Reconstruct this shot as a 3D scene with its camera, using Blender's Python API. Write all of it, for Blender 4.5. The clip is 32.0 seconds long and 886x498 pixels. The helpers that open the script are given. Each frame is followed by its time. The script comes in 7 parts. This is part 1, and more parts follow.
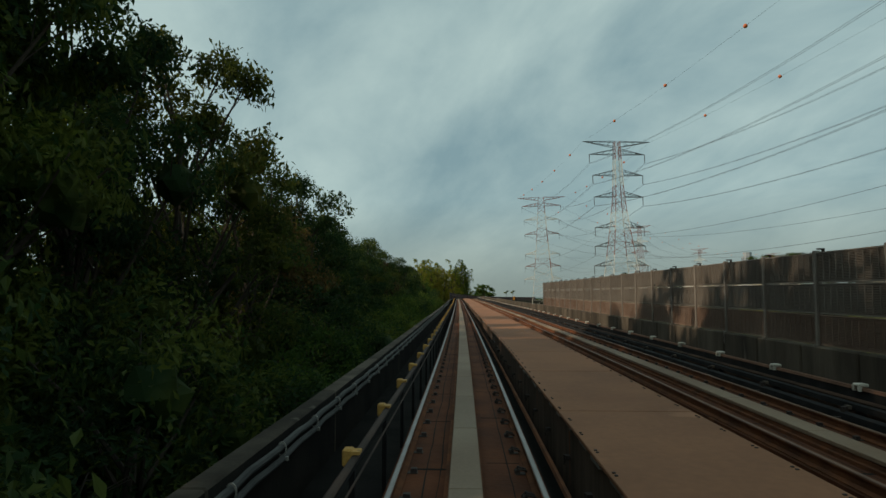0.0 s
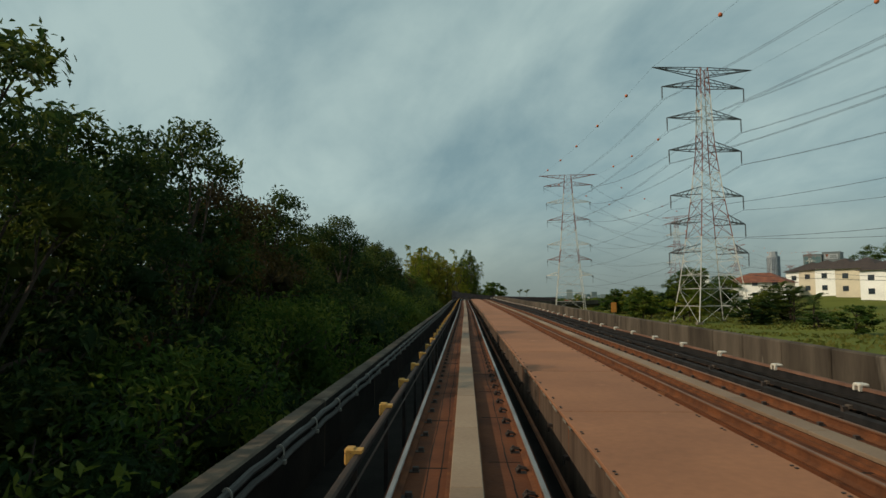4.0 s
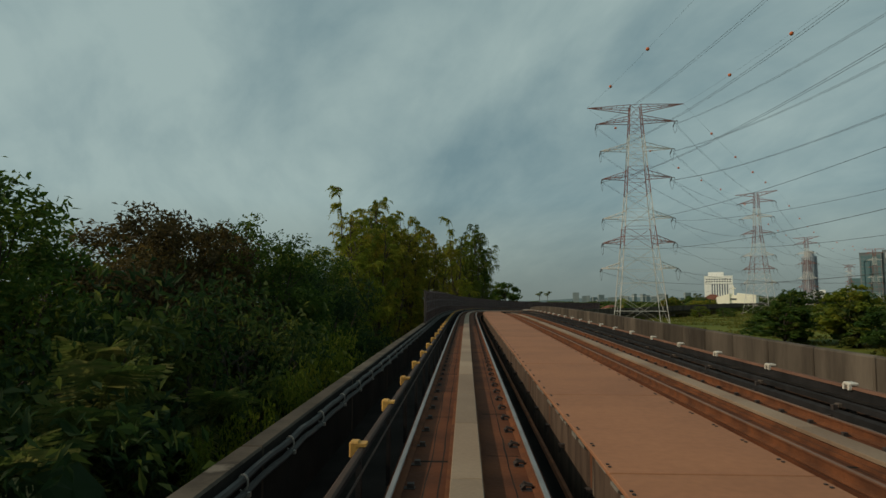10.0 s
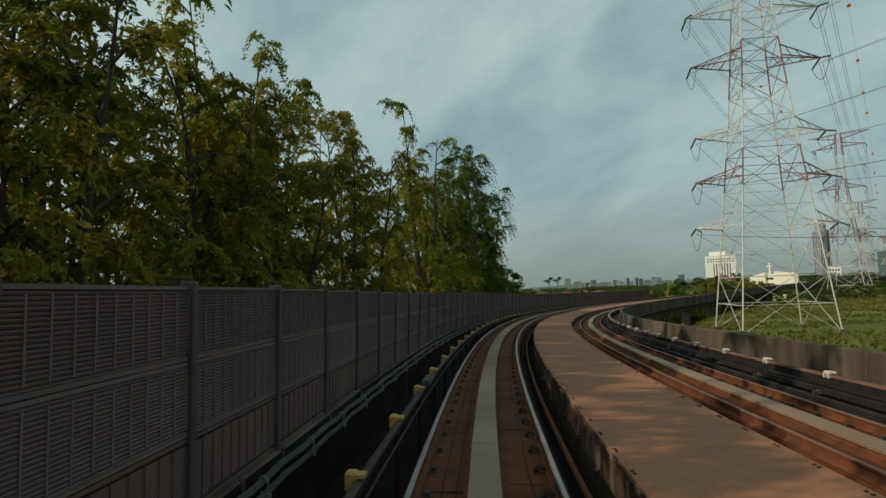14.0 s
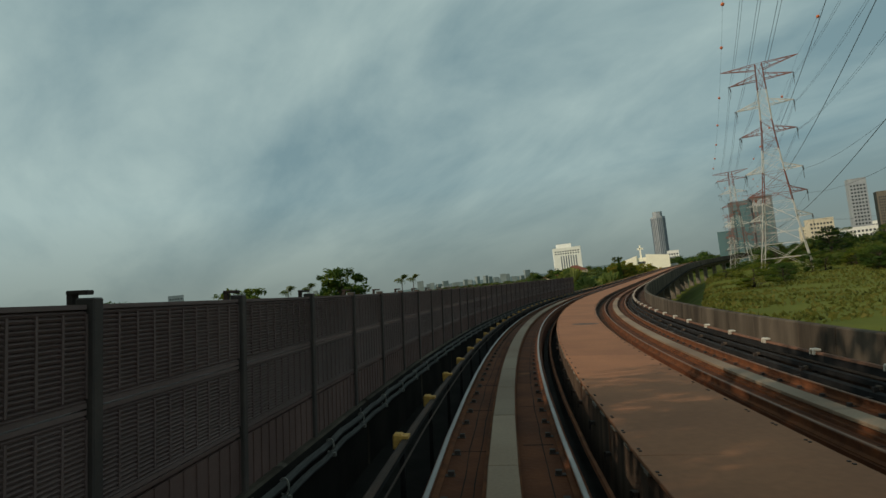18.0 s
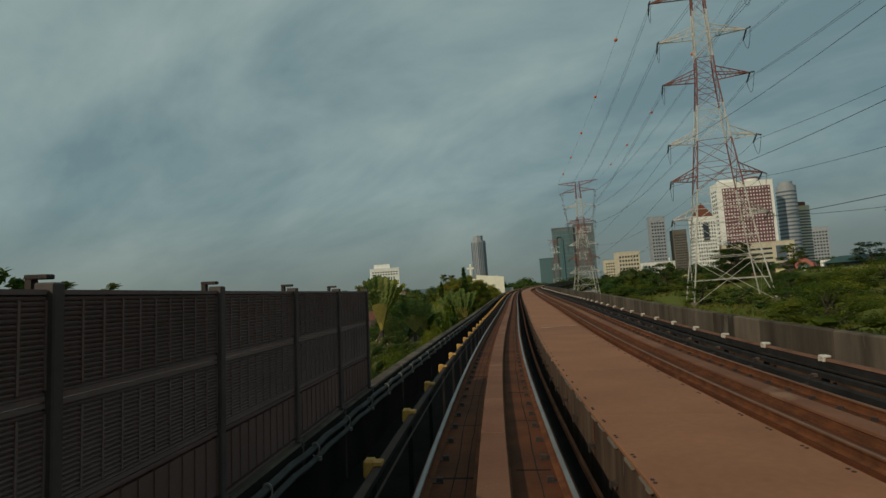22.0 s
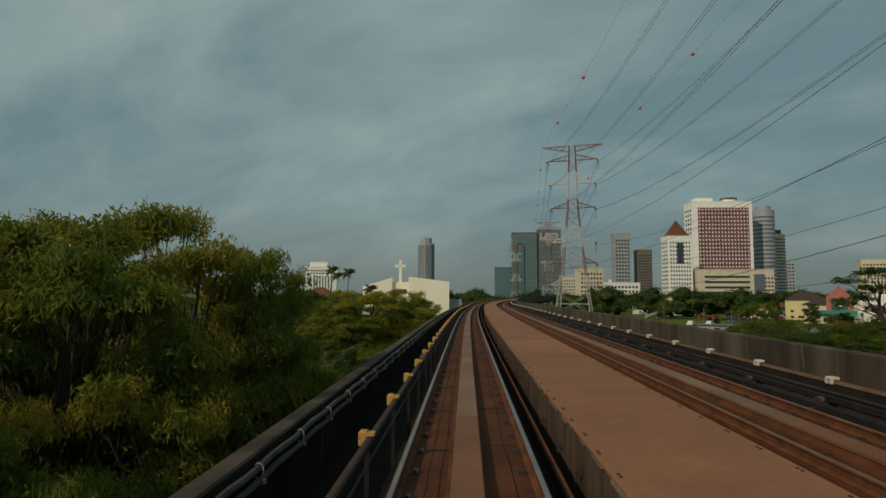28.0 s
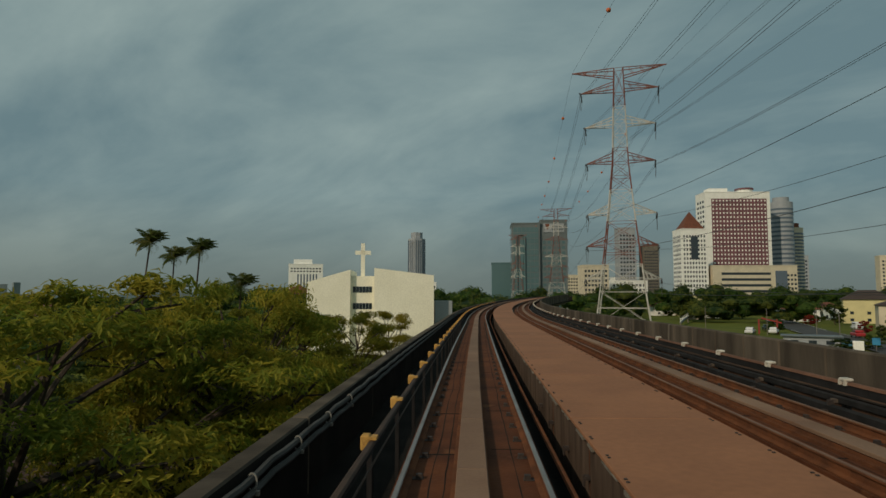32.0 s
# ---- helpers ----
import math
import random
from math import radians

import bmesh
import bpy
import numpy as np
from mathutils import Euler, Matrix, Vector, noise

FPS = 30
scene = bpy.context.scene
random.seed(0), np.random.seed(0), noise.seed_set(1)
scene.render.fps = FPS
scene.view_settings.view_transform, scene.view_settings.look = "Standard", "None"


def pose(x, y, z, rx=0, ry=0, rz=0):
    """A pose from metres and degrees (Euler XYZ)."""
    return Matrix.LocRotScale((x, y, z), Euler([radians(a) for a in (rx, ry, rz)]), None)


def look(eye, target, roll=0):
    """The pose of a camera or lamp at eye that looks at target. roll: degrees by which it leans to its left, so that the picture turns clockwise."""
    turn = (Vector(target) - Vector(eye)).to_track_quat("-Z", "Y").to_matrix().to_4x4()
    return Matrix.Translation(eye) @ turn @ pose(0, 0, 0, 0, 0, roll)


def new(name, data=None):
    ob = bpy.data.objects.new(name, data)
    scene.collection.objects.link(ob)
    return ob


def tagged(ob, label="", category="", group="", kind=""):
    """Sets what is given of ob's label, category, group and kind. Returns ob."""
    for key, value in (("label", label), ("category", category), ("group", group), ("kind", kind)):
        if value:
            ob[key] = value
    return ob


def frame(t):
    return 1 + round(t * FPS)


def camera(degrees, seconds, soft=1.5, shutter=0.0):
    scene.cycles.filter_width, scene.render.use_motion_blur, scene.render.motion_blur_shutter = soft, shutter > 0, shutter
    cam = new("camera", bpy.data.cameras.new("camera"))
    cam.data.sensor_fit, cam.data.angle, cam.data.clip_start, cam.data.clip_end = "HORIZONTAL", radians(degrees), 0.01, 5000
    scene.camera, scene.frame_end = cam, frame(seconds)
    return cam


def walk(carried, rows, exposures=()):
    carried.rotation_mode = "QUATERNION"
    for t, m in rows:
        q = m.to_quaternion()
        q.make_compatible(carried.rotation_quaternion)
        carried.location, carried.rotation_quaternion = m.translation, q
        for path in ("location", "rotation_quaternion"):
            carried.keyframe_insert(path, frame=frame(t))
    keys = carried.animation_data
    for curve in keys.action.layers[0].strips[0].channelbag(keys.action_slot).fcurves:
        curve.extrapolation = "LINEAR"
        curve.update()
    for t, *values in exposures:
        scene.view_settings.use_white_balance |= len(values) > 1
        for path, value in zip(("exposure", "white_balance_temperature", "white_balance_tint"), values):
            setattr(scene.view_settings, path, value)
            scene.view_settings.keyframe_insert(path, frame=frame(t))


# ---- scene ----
# The ride: heading, gradient, banking (degrees) and speed (m/s), one value a second.
YAW = [0.00, -0.17, -0.38, -0.49, -0.58, -0.61, -0.57, -0.56, -0.66, -0.74, -0.80, -0.77, -0.66, -0.32, 1.06, 3.65, 7.23, 11.20, 15.30, 19.57, 23.89, 28.12, 31.58, 33.75, 34.79, 34.99, 34.83, 35.04, 35.12, 35.15, 35.30, 35.56, 35.92, 36.45, 36.83, 36.90, 36.96, 37.19, 37.43, 37.67, 37.92]
GRADE = [0.68, 0.68, 0.65, 0.70, 0.55, 0.58, 0.70, 0.71, 0.71, 0.77, 0.78, 0.81, 0.72, 0.59, -0.20, -0.37, -0.68, -0.88, -0.90, -0.59, -0.52, -0.33, -0.31, -0.04, 0.24, 0.39, 0.37, 0.44, 0.44, 0.43, 0.35, 0.34, 0.35, 0.17, -0.03, -0.02, 0.17, 0.39, 0.45, 0.49, 0.53]
BANK = [1.18, 0.88, 0.79, 0.79, 0.45, 0.22, 0.26, 0.03, -0.13, 0.19, 0.21, 0.32, 0.06, 0.28, 1.07, 2.30, 3.72, 4.39, 4.21, 4.16, 3.86, 3.73, 2.75, 2.04, 0.87, 0.15, 0.15, -0.00, 0.02, -0.05, -0.23, -0.13, -0.14, -0.09, -0.03, -0.01, 0.01, 0.01, -0.00, -0.00, 0.00]
SPEED = [12.30, 13.08, 13.73, 14.46, 15.21, 15.85, 16.11, 15.40, 14.65, 15.56, 16.34, 16.80, 16.85, 16.98, 16.75, 16.34, 16.44, 17.12, 18.12, 18.75, 18.52, 17.78, 17.03, 16.38, 16.01, 14.98, 13.92, 13.30, 13.21, 13.54, 13.96, 14.10, 14.07, 14.07, 14.07, 14.07, 14.07, 14.07, 14.07, 14.07, 14.07]
EYE_Z = 10.0          # height of the eye above the low ground at the start
EYE_H = 1.918         # height of the eye above the rails
LOOK_YAW, LOOK_PITCH = -0.0365, 0.0705


def spline(v, t):
    v = np.asarray(v)
    t = np.clip(np.asarray(t, float), 0, len(v) - 1.001)
    i = np.floor(t).astype(int)
    u = t - i
    p = np.concatenate([[2 * v[0] - v[1]], v, [2 * v[-1] - v[-2]]])
    a, b, c, d = p[i], p[i + 1], p[i + 2], p[i + 3]
    return b + 0.5 * u * (c - a + u * (2 * a - 5 * b + 4 * c - d + u * (3 * (b - c) + d - a)))


TICK = np.arange(0, 40.001, 0.1)
yaw_t, grade_t, bank_t = (np.radians(spline(v, TICK)) for v in (YAW, GRADE, BANK))
speed_t = spline(SPEED, TICK)
ahead_t = np.stack([np.sin(yaw_t) * np.cos(grade_t), np.cos(yaw_t) * np.cos(grade_t), np.sin(grade_t)], 1)
step_t = ahead_t * speed_t[:, None] * 0.1
eye_t = np.concatenate([[[0, 0, 0]], np.cumsum((step_t[1:] + step_t[:-1]) / 2, 0)]) + (0, 0, EYE_Z)
s_t = np.concatenate([[0], np.cumsum(np.linalg.norm(np.diff(eye_t, axis=0), axis=1))])


def triad(yaw, grade, bank):
    f = np.stack([np.sin(yaw) * np.cos(grade), np.cos(yaw) * np.cos(grade), np.sin(grade)], -1)
    x = np.stack([np.cos(yaw), -np.sin(yaw), 0 * yaw], -1)
    u = np.cross(x, f)
    c, s = np.cos(bank)[..., None], np.sin(bank)[..., None]
    return x * c - u * s, f, u * c + x * s


curve_t = np.gradient(yaw_t, 0.1) / speed_t
side_t, fore_t, up_t = triad(yaw_t, grade_t, bank_t + 10.4 * curve_t)
turn_t = (LOOK_YAW - 7.9 * curve_t)[:, None]
nose_t = fore_t * np.cos(LOOK_PITCH) + up_t * np.sin(LOOK_PITCH)
crown_t = up_t * np.cos(LOOK_PITCH) - fore_t * np.sin(LOOK_PITCH)
view_t = nose_t * np.cos(turn_t) + side_t * np.sin(turn_t)
right_t = side_t * np.cos(turn_t) - nose_t * np.sin(turn_t)


def seat(t):
    i = int(round(t * 10))
    m = Matrix.Identity(4)
    for k, col in enumerate((right_t[i], crown_t[i], -view_t[i], eye_t[i])):
        for r in range(3):
            m[r][k] = col[r]
    return m


cam = camera(70.96, 32.0)
walk(cam, [(k * 0.5, seat(k * 0.5)) for k in range(65)], [(0.0, 0.12), (3.0, 0.08), (6.0, -0.06), (9.0, -0.14), (10.0, -0.26), (11.0, -0.24), (13.0, 0.02), (15.0, 0.20), (17.5, 0.12), (18.2, -0.20), (19.0, -0.42), (21.0, -0.44), (24.0, -0.47), (29.0, -0.50), (32.0, -0.55)])

# ---- light ----
SUN_AZ, SUN_EL = radians(-104), radians(33)     # bearing from +y to the east, height
sun = new("sun", bpy.data.lights.new("sun", "SUN"))
sun.data.energy, sun.data.angle, sun.data.color = 2.6, radians(0.6), (1.0, 0.84, 0.62)
to_sun = Vector((math.sin(SUN_AZ) * math.cos(SUN_EL), math.cos(SUN_AZ) * math.cos(SUN_EL), math.sin(SUN_EL)))
sun.matrix_world = look(to_sun * 300, (0, 0, 0))

world = bpy.data.worlds.new("world")
scene.world = world
world.use_nodes = True
wn, wl = world.node_tree.nodes, world.node_tree.links
wn.clear()
w_out, w_bg = wn.new("ShaderNodeOutputWorld"), wn.new("ShaderNodeBackground")
w_sky = wn.new("ShaderNodeTexSky")
w_sky.sky_type, w_sky.sun_disc = "NISHITA", False
w_sky.sun_elevation, w_sky.sun_rotation = SUN_EL, SUN_AZ
w_sky.air_density, w_sky.dust_density = 1.0, 3.0
w_geo = wn.new("ShaderNodeTexCoord")
w_sep = wn.new("ShaderNodeSeparateXYZ")
wl.new(w_geo.outputs["Generated"], w_sep.inputs[0])
# a high sheet of thin cloud: the direction projected on a plane overhead
w_up = wn.new("ShaderNodeMath"); w_up.operation = "MAXIMUM"; w_up.inputs[1].default_value = 0.02
wl.new(w_sep.outputs["Z"], w_up.inputs[0])
w_add = wn.new("ShaderNodeMath"); w_add.operation = "ADD"; w_add.inputs[1].default_value = 0.42
wl.new(w_up.outputs[0], w_add.inputs[0])
w_div = wn.new("ShaderNodeVectorMath"); w_div.operation = "DIVIDE"
w_comb = wn.new("ShaderNodeCombineXYZ")
for k in range(3):
    wl.new(w_add.outputs[0], w_comb.inputs[k])
wl.new(w_geo.outputs["Generated"], w_div.inputs[0])
wl.new(w_comb.outputs[0], w_div.inputs[1])
w_map = wn.new("ShaderNodeMapping")
w_map.vector_type = "TEXTURE"
w_map.inputs["Rotation"].default_value = (0, 0, radians(-68))
w_map.inputs["Scale"].default_value = (1.45, 0.80, 1.0)
wl.new(w_div.outputs[0], w_map.inputs["Vector"])
w_n = wn.new("ShaderNodeTexNoise")
w_n.inputs["Scale"].default_value, w_n.inputs["Detail"].default_value = 1.9, 9.0
w_n.inputs["Roughness"].default_value, w_n.inputs["Distortion"].default_value = 0.56, 0.35
wl.new(w_map.outputs[0], w_n.inputs["Vector"])
w_ramp = wn.new("ShaderNodeValToRGB")
w_ramp.color_ramp.elements[0].position, w_ramp.color_ramp.elements[1].position = 0.31, 0.63
w_side = wn.new("ShaderNodeMath"); w_side.operation = "MULTIPLY_ADD"; w_side.inputs[1].default_value = -0.13   # more cloud towards the sun
wl.new(w_sep.outputs["X"], w_side.inputs[0]); wl.new(w_n.outputs["Fac"], w_side.inputs[2])
wl.new(w_side.outputs[0], w_ramp.inputs["Fac"])
w_cloud = wn.new("ShaderNodeMix"); w_cloud.data_type = "RGBA"
w_cloud.inputs["A"].default_value = (0.215, 0.336, 0.362, 1)      # blue-grey between the clouds
w_cloud.inputs["B"].default_value = (0.440, 0.575, 0.552, 1)      # thin bright cloud
wl.new(w_ramp.outputs["Color"], w_cloud.inputs["Factor"])
w_hz = wn.new("ShaderNodeMapRange")
w_hz.inputs["From Min"].default_value, w_hz.inputs["From Max"].default_value = 0.0, 0.16
w_hz.inputs["To Min"].default_value, w_hz.inputs["To Max"].default_value = 0.85, 0.0
wl.new(w_sep.outputs["Z"], w_hz.inputs["Value"])
w_haze = wn.new("ShaderNodeMix"); w_haze.data_type = "RGBA"
wl.new(w_hz.outputs[0], w_haze.inputs["Factor"])
wl.new(w_cloud.outputs["Result"], w_haze.inputs["A"])
w_haze.inputs["B"].default_value = (0.225, 0.270, 0.243, 1)       # haze over the town
w_str = wn.new("ShaderNodeVectorMath"); w_str.operation = "SCALE"
w_str.inputs["Scale"].default_value = 0.06
wl.new(w_sky.outputs[0], w_str.inputs[0])
w_sum = wn.new("ShaderNodeMix"); w_sum.data_type = "RGBA"
w_sum.inputs["Factor"].default_value = 0.85
wl.new(w_str.outputs[0], w_sum.inputs["A"])
wl.new(w_haze.outputs["Result"], w_sum.inputs["B"])
wl.new(w_sum.outputs["Result"], w_bg.inputs["Color"])
wl.new(w_bg.outputs[0], w_out.inputs["Surface"])

# ---- materials ----
def mat(name, a, b=None, rough=0.8, scale=3.0, fine=40.0, bump=0.15, metal=0.0, spread=0.0, stretch=(1, 1, 1), spec=0.4, third=None):
    """Two colours mixed by coarse and fine noise at real size, relief from the fine one; spread varies the tone from object to object."""
    m = bpy.data.materials.new(name)
    m.use_nodes = True
    nt = m.node_tree
    n, l = nt.nodes, nt.links
    p = n["Principled BSDF"]
    p.inputs["Roughness"].default_value, p.inputs["Metallic"].default_value = rough, metal
    p.inputs["Specular IOR Level"].default_value = spec
    b = b or tuple(c * 0.7 for c in a)
    geo = n.new("ShaderNodeNewGeometry")
    mp = n.new("ShaderNodeMapping")
    mp.inputs["Scale"].default_value = stretch
    l.new(geo.outputs["Position"], mp.inputs["Vector"])
    n1, n2 = n.new("ShaderNodeTexNoise"), n.new("ShaderNodeTexNoise")
    n1.inputs["Scale"].default_value, n1.inputs["Detail"].default_value = scale, 5.0
    n2.inputs["Scale"].default_value, n2.inputs["Detail"].default_value = fine, 3.0
    l.new(mp.outputs[0], n1.inputs["Vector"])
    l.new(mp.outputs[0], n2.inputs["Vector"])
    rmp = n.new("ShaderNodeValToRGB")
    rmp.color_ramp.elements[0].position, rmp.color_ramp.elements[1].position = 0.34, 0.66
    rmp.color_ramp.elements[0].color, rmp.color_ramp.elements[1].color = (*a, 1), (*b, 1)
    if third:
        e = rmp.color_ramp.elements.new(0.72)
        e.color = (*third, 1)
    l.new(n1.outputs["Fac"], rmp.inputs["Fac"])
    hsv = n.new("ShaderNodeHueSaturation")
    mr = n.new("ShaderNodeMapRange")
    mr.inputs["To Min"].default_value, mr.inputs["To Max"].default_value = 0.82, 1.18
    l.new(n2.outputs["Fac"], mr.inputs["Value"])
    last = mr.outputs[0]
    if spread:
        inf = n.new("ShaderNodeObjectInfo")
        m2 = n.new("ShaderNodeMapRange")
        m2.inputs["To Min"].default_value, m2.inputs["To Max"].default_value = 1 - spread, 1 + spread
        l.new(inf.outputs["Random"], m2.inputs["Value"])
        mul = n.new("ShaderNodeMath"); mul.operation = "MULTIPLY"
        l.new(last, mul.inputs[0]); l.new(m2.outputs[0], mul.inputs[1])
        last = mul.outputs[0]
    l.new(last, hsv.inputs["Value"])
    l.new(rmp.outputs["Color"], hsv.inputs["Color"])
    l.new(hsv.outputs["Color"], p.inputs["Base Color"])
    if bump:
        bp = n.new("ShaderNodeBump")
        bp.inputs["Strength"].default_value, bp.inputs["Distance"].default_value = bump, 0.02
        l.new(n2.outputs["Fac"], bp.inputs["Height"])
        l.new(bp.outputs[0], p.inputs["Normal"])
    return m


def leaf_mat(name, a, b, c):
    """Foliage: tone by clump and by tree, with light passing through the leaf."""
    m = bpy.data.materials.new(name)
    m.use_nodes = True
    nt = m.node_tree
    n, l = nt.nodes, nt.links
    p = n["Principled BSDF"]
    p.inputs["Roughness"].default_value = 0.65
    p.inputs["Specular IOR Level"].default_value = 0.16
    geo, inf = n.new("ShaderNodeNewGeometry"), n.new("ShaderNodeObjectInfo")
    nz = n.new("ShaderNodeTexNoise")
    nz.inputs["Scale"].default_value, nz.inputs["Detail"].default_value = 0.45, 3.0
    l.new(geo.outputs["Position"], nz.inputs["Vector"])
    add = n.new("ShaderNodeMath"); add.operation = "MULTIPLY_ADD"
    add.inputs[1].default_value = 0.22
    l.new(geo.outputs["Random Per Island"], add.inputs[0]); l.new(nz.outputs["Fac"], add.inputs[2])
    add2 = n.new("ShaderNodeMath"); add2.operation = "MULTIPLY_ADD"
    add2.inputs[1].default_value = 0.22
    l.new(inf.outputs["Random"], add2.inputs[0]); l.new(add.outputs[0], add2.inputs[2])
    rmp = n.new("ShaderNodeValToRGB")
    rmp.color_ramp.elements[0].position, rmp.color_ramp.elements[1].position = 0.42, 0.94
    rmp.color_ramp.elements[0].color, rmp.color_ramp.elements[1].color = (*a, 1), (*c, 1)
    e = rmp.color_ramp.elements.new(0.72)
    e.color = (*b, 1)
    l.new(add2.outputs[0], rmp.inputs["Fac"])
    l.new(rmp.outputs["Color"], p.inputs["Base Color"])
    tr = n.new("ShaderNodeBsdfTranslucent")
    l.new(rmp.outputs["Color"], tr.inputs["Color"])
    mx = n.new("ShaderNodeMixShader")
    mx.inputs[0].default_value = 0.5
    l.new(p.outputs[0], mx.inputs[1]); l.new(tr.outputs[0], mx.inputs[2])
    l.new(mx.outputs[0], n["Material Output"].inputs["Surface"])
    return m


def glass_mat(name, tint, rough=0.12):
    m = bpy.data.materials.new(name)
    m.use_nodes = True
    p = m.node_tree.nodes["Principled BSDF"]
    p.inputs["Base Color"].default_value = (*tint, 1)
    p.inputs["Roughness"].default_value = rough
    p.inputs["Specular IOR Level"].default_value = 0.8
    return m


CONCRETE = mat("concrete", (0.20, 0.175, 0.14), (0.11, 0.095, 0.075), 0.9, 0.7, 18, 0.3, third=(0.26, 0.235, 0.195))
# near-black: shade of the parapet's inner face put into colour; also colours cracks
SHADE_DARK = mat("shaded_face_and_crack_concrete", (0.026, 0.022, 0.018), (0.013, 0.011, 0.010), 0.95, 0.9, 14, 0.35, spec=0.08)
PARAPET = mat("parapet_concrete", (0.112, 0.090, 0.068), (0.048, 0.038, 0.029), 0.92, 1.3, 14, 0.35, spread=0.30, stretch=(1, 1, 0.22), third=(0.155, 0.130, 0.103), spec=0.12)
# deep shade between the tracks put into the deck colour; also the dark joints
DARKDECK = mat("shade_dark_deck_and_joint_concrete", (0.018, 0.016, 0.014), (0.010, 0.009, 0.008), 0.95, 1.3, 20, 0.4, spec=0.08)
PLINTH = mat("rust_dusted_plinth", (0.130, 0.044, 0.018), (0.070, 0.025, 0.012), 0.92, 1.1, 16, 0.35, spread=0.10, third=(0.16, 0.064, 0.028), spec=0.15)
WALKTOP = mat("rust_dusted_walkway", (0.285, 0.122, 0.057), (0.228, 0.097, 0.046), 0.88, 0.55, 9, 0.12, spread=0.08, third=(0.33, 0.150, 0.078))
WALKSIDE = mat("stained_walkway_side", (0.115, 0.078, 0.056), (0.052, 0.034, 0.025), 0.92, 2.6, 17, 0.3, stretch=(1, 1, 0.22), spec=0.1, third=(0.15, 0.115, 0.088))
RAILSTEEL = mat("polished_rail_head", (0.27, 0.25, 0.24), (0.20, 0.175, 0.16), 0.45, 1.5, 60, 0.02, metal=0.6)
RAILDULL = mat("dull_brown_rail_head", (0.20, 0.105, 0.060), (0.14, 0.070, 0.042), 0.6, 1.5, 60, 0.05, metal=0.2)
RAILRUST = mat("rusty_rail_web", (0.17, 0.062, 0.026), (0.09, 0.036, 0.018), 0.9, 3, 30, 0.3, spec=0.15)
ALU = mat("dull_aluminium_plate", (0.270, 0.195, 0.130), (0.190, 0.120, 0.075), 0.7, 0.3, 22, 0.08, metal=0.0, spread=0.16, spec=0.25)
ALU_WORN = mat("worn_brown_aluminium_plate", (0.225, 0.140, 0.090), (0.165, 0.092, 0.058), 0.75, 0.5, 22, 0.08, spread=0.14, spec=0.2)
ALU_DUST = mat("rust_dusted_aluminium_plate", (0.205, 0.095, 0.055), (0.150, 0.066, 0.038), 0.8, 0.6, 22, 0.08, spread=0.12, spec=0.15, third=(0.24, 0.135, 0.085))
CAST = mat("black_iron_fastener", (0.05, 0.035, 0.028), (0.028, 0.02, 0.018), 0.8, 8, 50, 0.2)
COVER = mat("brown_cover_board", (0.060, 0.032, 0.020), (0.032, 0.019, 0.013), 0.85, 1.5, 22, 0.2)
COVER_R = mat("dusty_brown_cover_board", (0.175, 0.090, 0.058), (0.115, 0.060, 0.040), 0.85, 1.5, 22, 0.2, spec=0.15)
CLAMP = mat("dusty_cast_clamp", (0.13, 0.095, 0.070), (0.075, 0.055, 0.042), 0.8, 6, 30, 0.2)
LEDGE = mat("dusty_trough_edge", (0.105, 0.060, 0.040), (0.040, 0.026, 0.020), 0.92, 1.2, 16, 0.3, spec=0.1)
BLACK = mat("black_rubber_cable", (0.026, 0.024, 0.024), (0.014, 0.013, 0.013), 0.8, 3, 30, 0.1, spec=0.12)
CABLE = mat("grey_cable_sheath", (0.066, 0.062, 0.057), (0.040, 0.037, 0.034), 0.8, 2, 30, 0.1)
CLIP = mat("galvanised_clip", (0.33, 0.31, 0.27), (0.22, 0.2, 0.17), 0.5, 10, 40, 0.1, metal=0.4)
YELLOW = mat("weathered_yellow_bracket", (0.56, 0.31, 0.070), (0.44, 0.23, 0.055), 0.7, 22, 60, 0.3, spread=0.16, third=(0.09, 0.045, 0.025))
WHITEINS = mat("white_porcelain", (0.62, 0.58, 0.50), (0.45, 0.40, 0.33), 0.4, 9, 30, 0.1)
BARRIER = mat("brown_louvre_metal", (0.172, 0.116, 0.106), (0.130, 0.086, 0.078), 0.6, 0.8, 20, 0.1, spread=0.10)
BARRIER_LOW = mat("rust_dusted_brown_sheet", (0.150, 0.086, 0.074), (0.110, 0.062, 0.054), 0.7, 0.8, 20, 0.1, spread=0.10)
BARRIER_DUST = mat("rust_dusted_beige_louvre", (0.215, 0.150, 0.112), (0.170, 0.105, 0.074), 0.75, 0.9, 20, 0.1, spread=0.10)
BARRIER_G = mat("grey_beige_louvre_metal", (0.20, 0.172, 0.145), (0.155, 0.13, 0.108), 0.65, 0.8, 20, 0.1, spread=0.08)
POST = mat("dark_steel_post", (0.075, 0.058, 0.050), (0.05, 0.04, 0.036), 0.6, 3, 30, 0.1)
POST_G = mat("grey_steel_post", (0.22, 0.19, 0.16), (0.16, 0.135, 0.115), 0.6, 3, 30, 0.1)
GRASS = mat("rough_grass", (0.120, 0.130, 0.022), (0.075, 0.092, 0.016), 0.95, 0.06, 1.8, 0.6, third=(0.18, 0.15, 0.045), spec=0.1)
PYL_W = mat("white_tower_steel", (0.60, 0.57, 0.52), (0.48, 0.45, 0.40), 0.6, 0.8, 12, 0.05)
PYL_R = mat("red_tower_steel", (0.24, 0.085, 0.060), (0.17, 0.062, 0.046), 0.65, 0.8, 12, 0.05)
